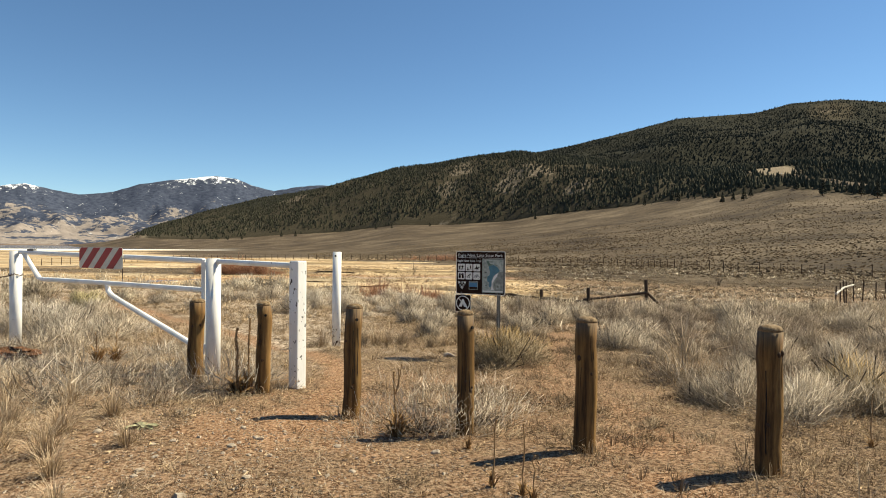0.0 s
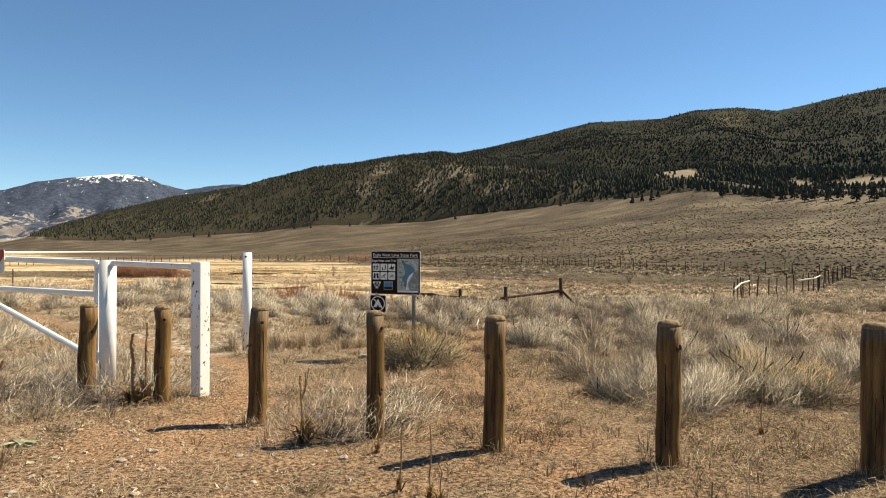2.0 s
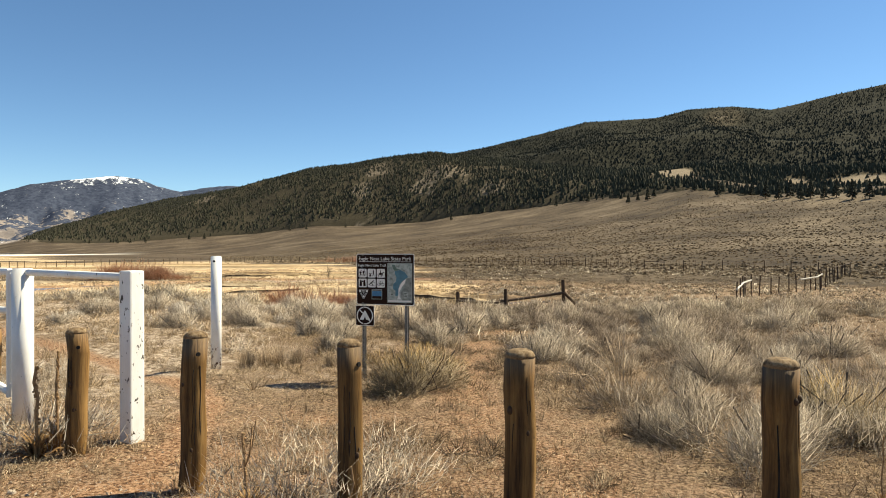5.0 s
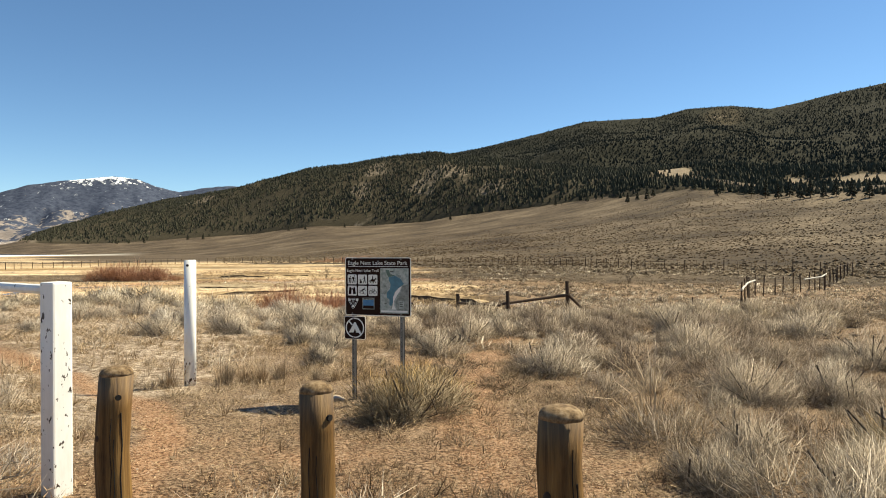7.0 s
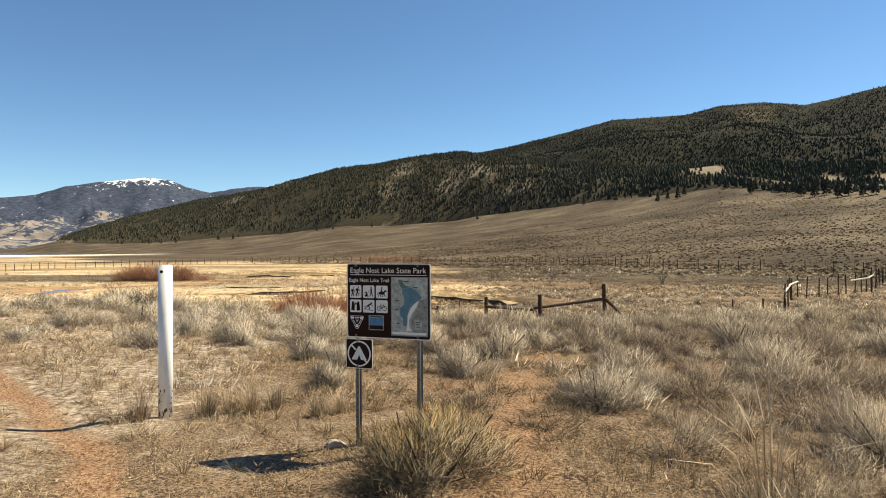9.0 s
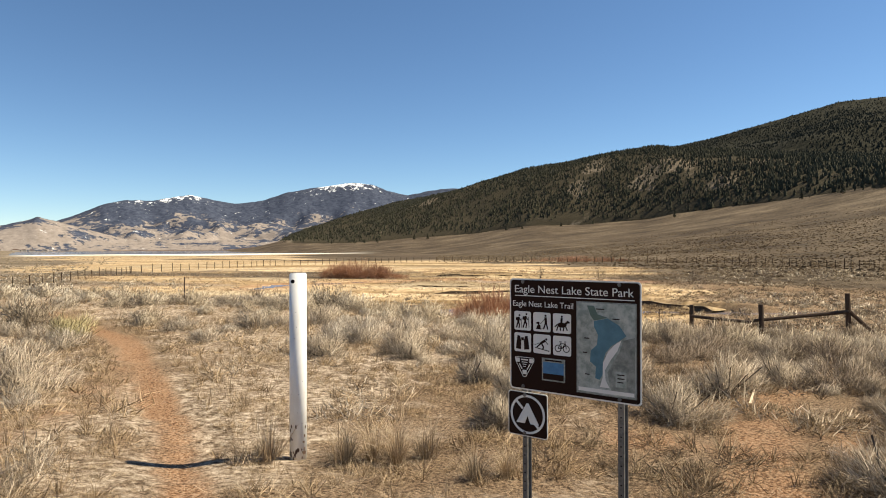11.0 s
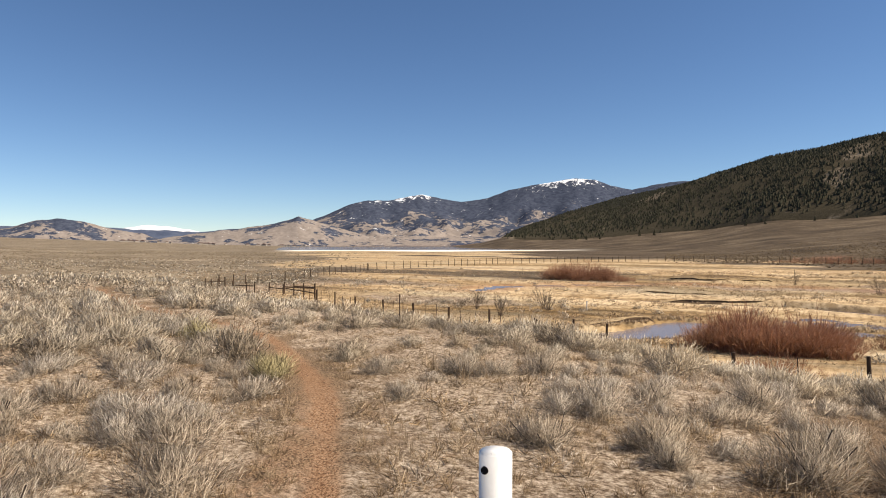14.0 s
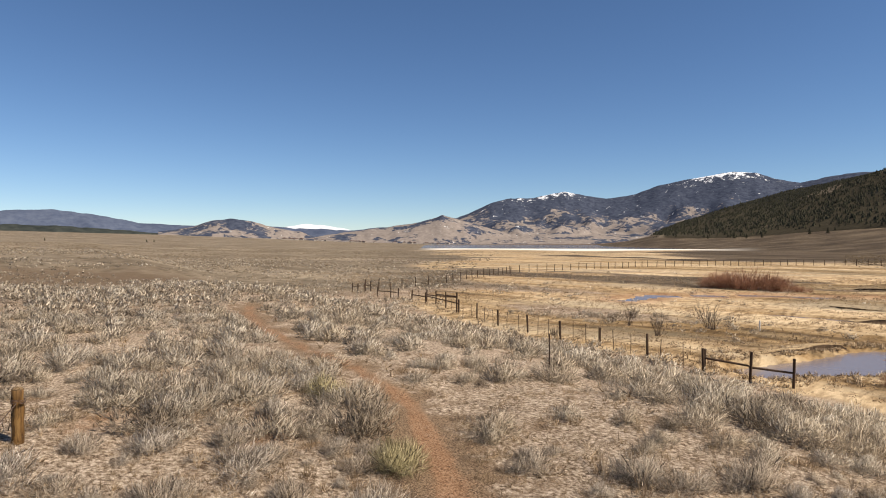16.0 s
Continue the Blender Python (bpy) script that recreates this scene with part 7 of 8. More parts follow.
    # lake map
    mx0, mz0, mx1, mz1 = 0.418, B + 0.035, W - 0.03, T - 0.118
    bm = bmesh.new()
    plate(bm, [(mx0 - 0.006, mz0 - 0.006), (mx1 + 0.006, mz0 - 0.006), (mx1 + 0.006, mz1 + 0.006), (mx0 - 0.006, mz1 + 0.006)], -0.0052, -0.0045)
    mp = part("map_panel", bm, MAP_GREY, board, "pale printed map of a blue lake")
    bm = bmesh.new()
    plate(bm, [(mx0, mz0), (mx1, mz0), (mx1, mz1), (mx0, mz1)], -0.0065, -0.0052)
    part("map_land", bm, MAP_LAND, mp)
    w, h = mx1 - mx0, mz1 - mz0
    q = lambda pts: [(mx0 + a * w, mz0 + b * h) for a, b in pts]
    bm = bmesh.new()
    plate(bm, q([(0.80, 0.61), (0.99, 0.65), (0.99, 0.02), (0.60, 0.03), (0.53, 0.25), (0.73, 0.48)]), -0.0075, -0.0065)
    part("map_upland", bm, MAP_GREY, mp)
    bm = bmesh.new()
    plate(bm, q([(0.77, 0.61), (0.70, 0.49), (0.58, 0.38), (0.49, 0.27), (0.50, 0.16), (0.57, 0.08), (0.40, 0.08), (0.45, 0.19), (0.455, 0.35), (0.55, 0.48), (0.66, 0.56)]), -0.0092, -0.0086)
    part("map_peninsula", bm, SIGN_WHITE, mp)
    bm = bmesh.new()
    plate(bm, q([(0.30, 0.80), (0.53, 0.84), (0.73, 0.77), (0.85, 0.66), (0.73, 0.60), (0.60, 0.54), (0.50, 0.46), (0.45, 0.35), (0.47, 0.25), (0.40, 0.16), (0.32, 0.17), (0.33, 0.30), (0.23, 0.35), (0.24, 0.47), (0.35, 0.54), (0.37, 0.65), (0.30, 0.74)]), -0.0085, -0.0075)
    part("map_lake", bm, MAP_WATER, mp, "blue lake shape")
    bm = bmesh.new()
    plate(bm, q([(0.18, 0.97), (0.30, 0.97), (0.36, 0.88), (0.54, 0.845), (0.30, 0.805), (0.24, 0.86)]), -0.0085, -0.0075)
    part("map_marsh", bm, MAP_MARSH, mp, "green marsh at the head of the lake")
    bm = bmesh.new()
    plate(bm, q([(0.67, 0.10), (0.85, 0.10), (0.85, 0.27), (0.67, 0.27)]), -0.0085, -0.0075)
    part("map_legend", bm, MAP_LAND, mp, "small pale legend box")
    bm = bmesh.new()
    plate(bm, q([(0.02, 0.015), (0.98, 0.015), (0.98, 0.055), (0.02, 0.055)]), -0.0080, -0.0065)
    part("map_footer", bm, SIGN_WHITE, mp, "pale strip under the map")
    for a, b, c in ((0.34, 0.93, 0.14), (0.12, 0.60, 0.10), (0.10, 0.44, 0.08), (0.62, 0.83, 0.12), (0.70, 0.23, 0.12), (0.70, 0.19, 0.12), (0.70, 0.15, 0.10), (0.14, 0.20, 0.08)):
        bm = bmesh.new()
        plate(bm, q([(a, b), (a + c, b), (a + c, b + 0.012), (a, b + 0.012)]), -0.0092, -0.0085)
        part("map_caption", bm, SIGN_BROWN, mp, "tiny dark map caption")
    bolts(board, ((0.085, T - 0.018), (W - 0.115, T - 0.018), (W - 0.115, B + 0.02), (0.085, B + 0.02)), -0.0045)
    sign_post(e, W - 0.115, -0.25, T - 0.01)
    sign_post(e, 0.085, -0.25, T - 0.01)

    # small square board on the same left-hand post
    n = 0.25
    cx0, cz1 = -0.012, B - 0.012
    c = thing("camping_sign", (x0, y0, gz), "small brown sign with a crossed-out tent symbol", "sign", rz=-25.0)
    bm = bmesh.new()
    plate(bm, round_rect(cx0, cz1 - n, cx0 + n, cz1, 0.016), -0.003, 0.0)
    bd = part("board", bm, SIGN_WHITE, c, "flat panel with white border")
    bm = bmesh.new()
    plate(bm, round_rect(cx0 + 0.005, cz1 - n + 0.005, cx0 + n - 0.005, cz1 - 0.005, 0.012), -0.0045, -0.003)
    part("brown_face", bm, SIGN_BROWN, bd, "dark brown face")
    mx, mz = cx0 + n / 2, cz1 - n / 2
    bm = bmesh.new()
    ring_plate(bm, disc(mx, mz, 0.110, 36), disc(mx, mz, 0.097, 36), -0.0065, -0.0045)
    part("ring", bm, SIGN_WHITE, bd, "white prohibition ring")
    bm = bmesh.new()
    plate(bm, bar(mx - 0.068, mz + 0.068, mx - 0.03, mz + 0.03, 0.014), -0.0065, -0.0045)
    part("slash", bm, SIGN_WHITE, bd)
    bm = bmesh.new()
    plate(bm, bar(mx + 0.03, mz - 0.03, mx + 0.068, mz - 0.068, 0.014), -0.0065, -0.0045)
    part("slash", bm, SIGN_WHITE, bd)
    bm = bmesh.new()
    plate(bm, [(mx - 0.072, mz - 0.052), (mx - 0.018, mz - 0.052), (mx, mz - 0.008), (mx + 0.006, mz + 0.062), (mx - 0.006, mz + 0.062)], -0.0065, -0.0045)
    plate(bm, [(mx + 0.018, mz - 0.052), (mx + 0.072, mz - 0.052), (mx + 0.006, mz + 0.0625), (mx + 0.0005, mz - 0.008)], -0.0067, -0.0045)
    part("tent_symbol", bm, SIGN_WHITE, bd, "white tent shape")
    bolts(bd, ((mx - 0.018, cz1 - 0.018), (mx - 0.018, cz1 - n + 0.018)), -0.0045)


def symbol(k):
    """Very plain marks that stand for the activities."""
    if k == 0:
        out = []
        for ox, oz, f in ((0.0, 0.0, 0.92), (0.40, 0.02, 1.0)):
            P = lambda a, b: (ox + 0.08 + a * f, oz + 0.08 + b * f)
            B = lambda a, b, c, d, w: bar(*P(a, b), *P(c, d), w)
            out += [disc(*P(0.26, 0.76), 0.055, 10), B(0.22, 0.66, 0.18, 0.38, 0.12), B(0.10, 0.64, 0.07, 0.46, 0.11), B(0.17, 0.40, 0.27, 0.22, 0.075), B(0.27, 0.23, 0.22, 0.03, 0.06), B(0.16, 0.38, 0.06, 0.04, 0.075), B(0.24, 0.60, 0.36, 0.46, 0.045), B(0.37, 0.60, 0.41, 0.04, 0.022)]
        return out
    if k == 1:
        return [disc(0.72, 0.84, 0.06, 10), bar(0.72, 0.76, 0.74, 0.46, 0.13), bar(0.72, 0.47, 0.60, 0.14, 0.07), bar(0.76, 0.47, 0.84, 0.14, 0.07), bar(0.66, 0.66, 0.42, 0.40, 0.025), [(0.16, 0.12), (0.44, 0.12), (0.42, 0.30), (0.34, 0.40), (0.24, 0.30)], disc(0.30, 0.44, 0.075, 10), bar(0.24, 0.46, 0.16, 0.42, 0.05), bar(0.44, 0.13, 0.54, 0.16, 0.03)]
    if k == 2:
        return [disc(0.5, 0.42, 0.26, 14, 1.0, 0.5), bar(0.68, 0.46, 0.84, 0.62, 0.12), bar(0.80, 0.62, 0.92, 0.54, 0.09), bar(0.30, 0.40, 0.20, 0.12, 0.06), bar(0.40, 0.36, 0.42, 0.12, 0.06), bar(0.62, 0.36, 0.58, 0.12, 0.06), bar(0.70, 0.38, 0.80, 0.16, 0.06), bar(0.47, 0.5, 0.49, 0.78, 0.11), disc(0.5, 0.85, 0.055, 10), bar(0.24, 0.44, 0.10, 0.30, 0.05)]
    if k == 3:
        return [[(0.10, 0.16), (0.40, 0.12), (0.42, 0.58), (0.34, 0.84), (0.20, 0.86), (0.14, 0.5)], [(0.60, 0.12), (0.90, 0.16), (0.86, 0.5), (0.80, 0.86), (0.66, 0.84), (0.58, 0.58)], bar(0.42, 0.68, 0.58, 0.68, 0.16)]
    if k == 4:
        return [bar(0.10, 0.30, 0.92, 0.16, 0.04), disc(0.76, 0.76, 0.06, 10), bar(0.70, 0.70, 0.44, 0.54, 0.13), bar(0.46, 0.54, 0.60, 0.36, 0.08), bar(0.60, 0.36, 0.54, 0.22, 0.07), bar(0.44, 0.52, 0.20, 0.32, 0.07), bar(0.70, 0.66, 0.86, 0.50, 0.04), bar(0.08, 0.44, 0.52, 0.60, 0.03)]
    spokes = []
    for cx in (0.28, 0.74):
        for j in range(12):
            a, b = math.tau * j / 12, math.tau * (j + 1) / 12
            spokes.append(bar(cx + 0.17 * math.cos(a), 0.36 + 0.17 * math.sin(a), cx + 0.17 * math.cos(b), 0.36 + 0.17 * math.sin(b), 0.04))
    return spokes + [bar(0.28, 0.36, 0.42, 0.62, 0.035), bar(0.42, 0.62, 0.68, 0.62, 0.035), bar(0.68, 0.66, 0.74, 0.36, 0.035), bar(0.50, 0.36, 0.66, 0.60, 0.035), bar(0.28, 0.36, 0.50, 0.36, 0.035), bar(0.42, 0.62, 0.50, 0.36, 0.035), bar(0.36, 0.70, 0.48, 0.70, 0.05), bar(0.62, 0.72, 0.74, 0.72, 0.035)]


build_trail_sign()


# ---------------------------------------------------------------- fences
def wood_post_bm(h, r, seed):
    g = np.random.default_rng(seed)
    bm = bmesh.new()
    for v in tube(bm, (0, 0, -0.2), (0, 0, h), r * 1.05, r * 0.95, 8):
        v.co.x += g.normal(0, r * 0.05) + 0.02 * v.co.z * g.normal(0, 1)
        v.co.y += g.normal(0, r * 0.05)
    return bm


POST_MESHES, T_POST = [], None
for k in range(4):
    me = bpy.data.meshes.new("fence_post")
    b_ = wood_post_bm(1.25, 0.068, k)
    b_.to_mesh(me)
    b_.free()
    me.materials.append(POSTWOOD)
    POST_MESHES.append(me)
T_POST = bpy.data.meshes.new("steel_post")
b_ = bmesh.new()
slab(b_, (0, 0, 0.45), (0.035, 0.006, 1.5))
slab(b_, (0, 0.016, 0.45), (0.006, 0.032, 1.5))
b_.to_mesh(T_POST)
b_.free()
T_POST.materials.append(RUST)


def shared(name, me, parent, m):
    ob = new(name, me)
    ob.parent = parent
    ob.matrix_basis = m
    return ob


def fence(line, label, gap, steel_between, wires, group, height=1.0, fat=1.0, braces=()):
    """A wire fence along a line of corners; braces: stretches (from, to, share of height) with a wooden rail."""
    x0, y0 = line[0]
    e = thing("wire_fence", (x0, y0, land1(x0, y0)), label, "fence", group)
    inv = Matrix.Translation(e.location).inverted()
    tops = []
    count = 0
    for (ax, ay), (bx, by) in zip(line[:-1], line[1:]):
        n = max(1, round(math.hypot(bx - ax, by - ay) / gap))
        for i in range(n):
            for j in range(steel_between + 1):
                t = (i + j / (steel_between + 1)) / n
                x, y = ax + (bx - ax) * t + rng.normal(0, 0.08), ay + (by - ay) * t + rng.normal(0, 0.08)
                z = land1(x, y)
                tops.append(Vector((x, y, z)))
                m = inv @ pose(x, y, z, rng.normal(0, 1.6), rng.normal(0, 1.6), rng.uniform(0, 360)) @ Matrix.Diagonal((fat, fat, height * rng.uniform(0.9, 1.1), 1))
                if j == 0:
                    shared("post", POST_MESHES[count % 4], e, m)
                    count += 1
                else:
                    shared("steel_post", T_POST, e, m)
    x, y = line[-1]
    tops.append(Vector((x, y, land1(x, y))))
    shared("post", POST_MESHES[count % 4], e, inv @ pose(x, y, tops[-1].z, 0, 1.5, 40) @ Matrix.Diagonal((fat, fat, height, 1)))
    for k in range(wires):
        bm = bmesh.new()
        for u, v in zip(tops, tops[1:]):
            h = (0.25 + 0.85 * k / max(1, wires - 1)) * height
            off = e.location
            tube(bm, u + Vector((0, 0, h)) - off, v + Vector((0, 0, h)) - off, 0.0035 * fat, None, 4, False)
        part("wire", bm, RUST, e)
    for (ax, ay), (bx, by), k in braces:
        bm = bmesh.new()
        za, zb = land1(ax, ay), land1(bx, by)
        tube(bm, Vector((ax, ay, za + k * height)) - e.location, Vector((bx, by, zb + k * height * 0.97)) - e.location, 0.055 * fat, 0.05 * fat, 8)
        part("rail", bm, POSTWOOD, e, "dark wooden brace rail")
    return e


# along the foot of the sage bank
fence([(-42.5, 54.06), (-38.41, 52.11), (-34.15, 49.9), (-30.25, 48.32), (-26.39, 46.78), (-22.7, 45.58), (-18.6, 43.5), (-14.7, 41.6)], "dark timber posts and steel stakes strung with rusty wire", 99, 2, 4, "meadow fences", 0.98)
fence([(-14.7, 41.6), (-12.75, 42.0), (-11.0, 42.6)], "dark timber brace panel standing at the creek pool", 99, 0, 1, "meadow fences", 1.08, braces=(((-14.7, 41.6), (-12.75, 42.0), 0.74), ((-12.75, 42.0), (-11.0, 42.6), 0.66)))
fence([(-42.5, 54.06), (-45.79, 55.93), (-50.2, 57.36), (-53.44, 58.44)], "dark wooden corral side with sloping brace rails", 99, 1, 2, "meadow fences", 0.98,
      braces=(((-42.5, 54.06), (-50.2, 57.36), 0.86), ((-50.2, 57.36), (-53.44, 58.44), 0.72), ((-50.2, 57.36), (-45.98, 57.61), 0.95)))
fence([(-45.98, 57.61), (-47.82, 57.9), (-49.4, 58.2), (-51.3, 58.6)], "back of the dark wooden corral beside the meadow", 99, 0, 2, "meadow fences", 1.05, braces=(((-45.98, 57.61), (-49.4, 58.2), 0.95),))
fence([(-57.08, 59.54), (-59.4, 60.4), (-62.6, 61.2)], "dark wooden fence wing with a sloping rail", 99, 1, 2, "meadow fences", 1.0, braces=(((-57.08, 59.54), (-62.6, 61.2), 0.78),))
fence([(-69.9, 66.1), (-69.7, 64.8), (-69.9, 63.9), (-71.3, 64.1)], "short dark wooden fence panel in the sage", 99, 0, 1, "meadow fences", 1.05, braces=(((-69.9, 66.1), (-71.3, 64.1), 0.80),))
fence([(-6.6, 37.1), (-3.6, 34.5), (0.5, 32.2), (2.6, 31.2), (4.69, 30.35)], "low dark timber posts half hidden in sagebrush", 3.4, 1, 3, "meadow fences", 0.92)


def rail_fence():
    """Three leaning posts joined by sagging rails, one end propped."""
    x0, y0 = 6.27, 27.48
    z0 = land1(x0, y0)
    e = thing("rail_fence", (x0, y0, z0), "dark leaning timber posts joined by sagging wooden rails", "fence")
    at = lambda x, y, z: Vector((x - x0, y - y0, z - z0))
    for x, y, top, lean in ((8.85, 27.8, 0.15, -0.07), (6.27, 27.48, -0.20, -0.04), (4.69, 30.35, -0.49, 0.0)):
        bm = bmesh.new()
        tube(bm, at(x - lean, y, land1(x, y) - 0.3), at(x, y, top), 0.085, 0.074, 9)
        part("post", bm, POSTWOOD, e)
    for a, b in (((8.85, 27.75, -0.42), (6.05, 27.5, -0.72)), ((4.70, 30.3, -0.90), (6.1, 27.9, -0.82)), ((8.9, 27.75, -0.42), (9.6, 27.7, -1.12))):
        bm = bmesh.new()
        tube(bm, at(*a), at(*b), 0.062, 0.052, 8)
        part("rail", bm, POSTWOOD, e)


rail_fence()
st = thing("steel_stake", (-13.28, 26.48, land1(-13.28, 26.48)), "tall rusty steel stake standing alone in the sagebrush", "stake")
b_ = bmesh.new()
slab(b_, (0, 0, 0.35), (0.038, 0.007, 1.3))
slab(b_, (0, 0.017, 0.35), (0.007, 0.034, 1.3))
part("stake", b_, RUST, st)
st = thing("white_stake", (-18.6, 61.85, land1(-18.6, 61.85)), "small white marker stake in the golden meadow", "stake")
b_ = bmesh.new()
slab(b_, (0, 0, 0.25), (0.09, 0.05, 1.1), 0.01)
part("stake", b_, WHITE, st)
# long fences across the plain
fence([(-71.5, 66.5), (-72.5, 72.0), (-74.5, 84), (-82, 102.6), (-91, 124)], "long wire fence on dark posts crossing the plain", 3.2, 0, 3, "plain fences", 1.2, 0.95)
fence([(-91, 124), (-87.5, 150), (-85, 178), (-77, 194), (-70, 211), (-58.6, 227), (-46, 232)], "far wire fence on dark posts across the golden meadow", 3.0, 0, 2, "plain fences", 1.36, 1.1)
fence([(-46, 232), (-30, 232), (4, 228), (42, 209), (54, 189), (60, 165.5)], "far wire fence below the sage slope", 3.0, 0, 2, "plain fences", 1.6, 1.2)
fence([(60, 165.5), (63.7, 137.6), (68.4, 129.2), (72.9, 122.2), (78.8, 117.1), (86.3, 104.1)], "tall wire fence on dark posts below the sage slope", 5.5, 2, 3, "plain fences", 1.8, 1.1, braces=(((63.7, 137.6), (66.1, 133.4), 1.05),))
# pen in the east
fence([(31.62, 51.29), (35.7, 56.77), (39.59, 61.53)], "dark timber pen fence with tall posts in the sage", 3.4, 0, 3, "pen fences", 1.72, 0.85)
fence([(40.4, 61.3), (43.4, 62.4), (47.7, 64.4), (51.5, 66.9)], "dark timber pen fence with close-set tall posts", 1.5, 0, 3, "pen fences", 1.55, 0.8)
fence([(51.5, 66.9), (60, 76.5), (68.6, 86.0), (84.5, 103.0), (86.3, 104.1)], "dark timber pen fence running uphill", 4.2, 0, 3, "pen fences", 1.85, 0.85, braces=(((66, 83), (86.3, 104.1), 1.18),))
fence([(26.4, 49.6), (29.3, 50.6), (31.62, 51.29)], "low dark posts leading up to the timber pen", 2.4, 0, 1, "pen fences", 0.85, 0.85)
for pts, label in ((((31.62, 51.29, 1.62), (35.7, 56.77, 1.66), (39.59, 61.53, 1.54)), "bleached pale rail lying along the pen posts"), (((46.8, 64.0, 1.30), (49.8, 65.3, 1.5), (52.2, 67.6, 1.74)), "bleached pale pole tied across the pen posts")):
    x0, y0, h0 = pts[0]
    z0 = land1(x0, y0)
    rail = thing("bleached_rail", (x0, y0, z0 + h0), label, "rail", "bleached rails")
    bm = bmesh.new()
    pipe(bm, [(x - x0, y - y0, land1(x, y) + h - z0 - h0) for x, y, h in pts], 0.085, 8)
    part("pole", bm, PALEWOOD, rail)


# ---------------------------------------------------------------- single bushes and weeds
mound_bush("rabbitbrush", 0.86, 8.45, 0.66, 1.15, 12, 9000, RABBIT, 501, "rounded rabbitbrush with yellowish dry tips by the sign", "", 0.0022, 0.0, (0.09, 0.26))
mound_bush("rabbitbrush", 4.05, 6.05, 0.70, 1.1, 9, 4600, RABBIT, 504, "grey rabbitbrush with dry yellow heads among sagebrush", "", 0.0021)
for k, (x, y, h) in enumerate([(-3.15, 6.05, 0.34), (-2.45, 5.45, 0.30), (-1.95, 5.55, 0.26), (-2.9, 5.75, 0.28)]):
    bush("bare_shrub", x, y, h, 0.55, 16, 5, GREYTWIG, 508 + k, "bare thin grey twigs of a small leafless shrub", "shrub", "bare twigs", thick=0.0018, up=0.5)
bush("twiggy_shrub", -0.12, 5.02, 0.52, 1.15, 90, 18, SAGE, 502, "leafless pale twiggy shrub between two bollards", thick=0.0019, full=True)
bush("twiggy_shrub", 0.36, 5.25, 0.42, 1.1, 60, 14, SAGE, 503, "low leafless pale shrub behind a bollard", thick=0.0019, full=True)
for k, (x, y, h, w) in enumerate(BIG_SAGE):
    mound_bush("sagebrush_bush", x, y, h, w, 7 + k % 4, 4600 if y < 9 else 3000, SAGE, 520 + k, "large grey-beige dry sagebrush among dry grass", "large sagebrush", 0.0014 if y < 9 else 0.0023, -0.06)
mound_bush("greenish_shrub", -9.55, 17.0, 0.66, 1.15, 8, 3200, GREENISH, 560, "yellow-green dry shrub beside the red trail", "", 0.0027)
mound_bush("greenish_shrub", -13.6, 18.5, 0.62, 1.0, 8, 2600, GREENISH, 561, "greenish grey shrub on the edge of the trail", "", 0.003)
for k, (x, y, h, n) in enumerate([(-1.28, 10.74, 0.40, 320), (-1.08, 10.88, 0.44, 360), (-0.86, 10.80, 0.38, 320), (-0.66, 10.98, 0.34, 300), (-1.40, 11.02, 0.34, 260), (-0.95, 11.10, 0.40, 300), (-0.12, 10.40, 0.32, 300), (0.12, 10.55, 0.28, 260), (-1.98, 10.72, 0.32, 240), (-2.12, 10.86, 0.26, 200)]):
    V, T, L = tuft(580 + k, n, h, 0.62, 0.0013)
    ob = new("fuzzy_grass_bush", bulk("fuzzy_grass_bush", V, T, STRAW if k % 3 else DULLGRASS, along=L, tint=np.full(len(V), 0.9)))
    ob.matrix_basis = pose(x - 0.08, y + 0.22, land1(x - 0.08, y + 0.22) - 0.02)
    tagged(ob, "fuzzy grey-straw tuft of dead grass by the white post", "grass clump", "grass bushes")
for k, (x, y, hh, n) in enumerate([(-2.02, 10.75, 0.66, 16), (-1.95, 10.62, 0.50, 60), (-1.35, 10.70, 0.52, 30), (-1.0, 10.9, 0.85, 7), (-0.85, 10.8, 0.48, 70), (-0.6, 11.0, 0.42, 70), (-2.2, 11.6, 0.6, 20), (-1.2, 12.3, 0.55, 20)]):
    V, T, L = tuft(620 + k, n, hh, 0.32, 0.0019)
    ob = new("tall_grass_clump", bulk("tall_grass_clump", V, T, STRAW, along=L, tint=np.full(len(V), 0.9)))
    ob.matrix_basis = pose(x - 0.08, y + 0.22, land1(x - 0.08, y + 0.22) - 0.02)
    tagged(ob, "tall thin dry grass stems at the foot of the white post", "grass clump", "grass clumps")
for k, (x, y, hh, n) in enumerate([(2.94, 7.75, 0.85, 26), (-2.75, 4.6, 0.34, 300), (-3.2, 4.7, 0.40, 300), (-3.6, 5.2, 0.42, 300), (-2.55, 4.1, 0.32, 280), (-2.95, 4.2, 0.38, 300), (-2.3, 3.75, 0.26, 240), (-2.6, 5.05, 0.30, 220), (-3.2, 5.5, 0.36, 260), (-2.15, 4.35, 0.24, 200), (-3.9, 5.8, 0.36, 260), (-2.0, 3.3, 0.22, 200), (0.6, 8.4, 0.4, 60), (-7.3, 19.2, 0.6, 40), (-6.3, 18.6, 0.7, 30)]):
    V, T, L = tuft(600 + k, n, hh, 0.5 + 0.25 * (n > 150), 0.0045 if hh > 0.8 else 0.0014 if n > 150 else 0.0026)
    ob = new("tall_grass_clump", bulk("tall_grass_clump", V, T, STRAW, along=L, tint=np.full(len(V), 0.85)))
    ob.matrix_basis = pose(x, y, land1(x, y) - 0.02)
    tagged(ob, "clump of tall dry straw-yellow grass", "grass clump", "grass clumps")


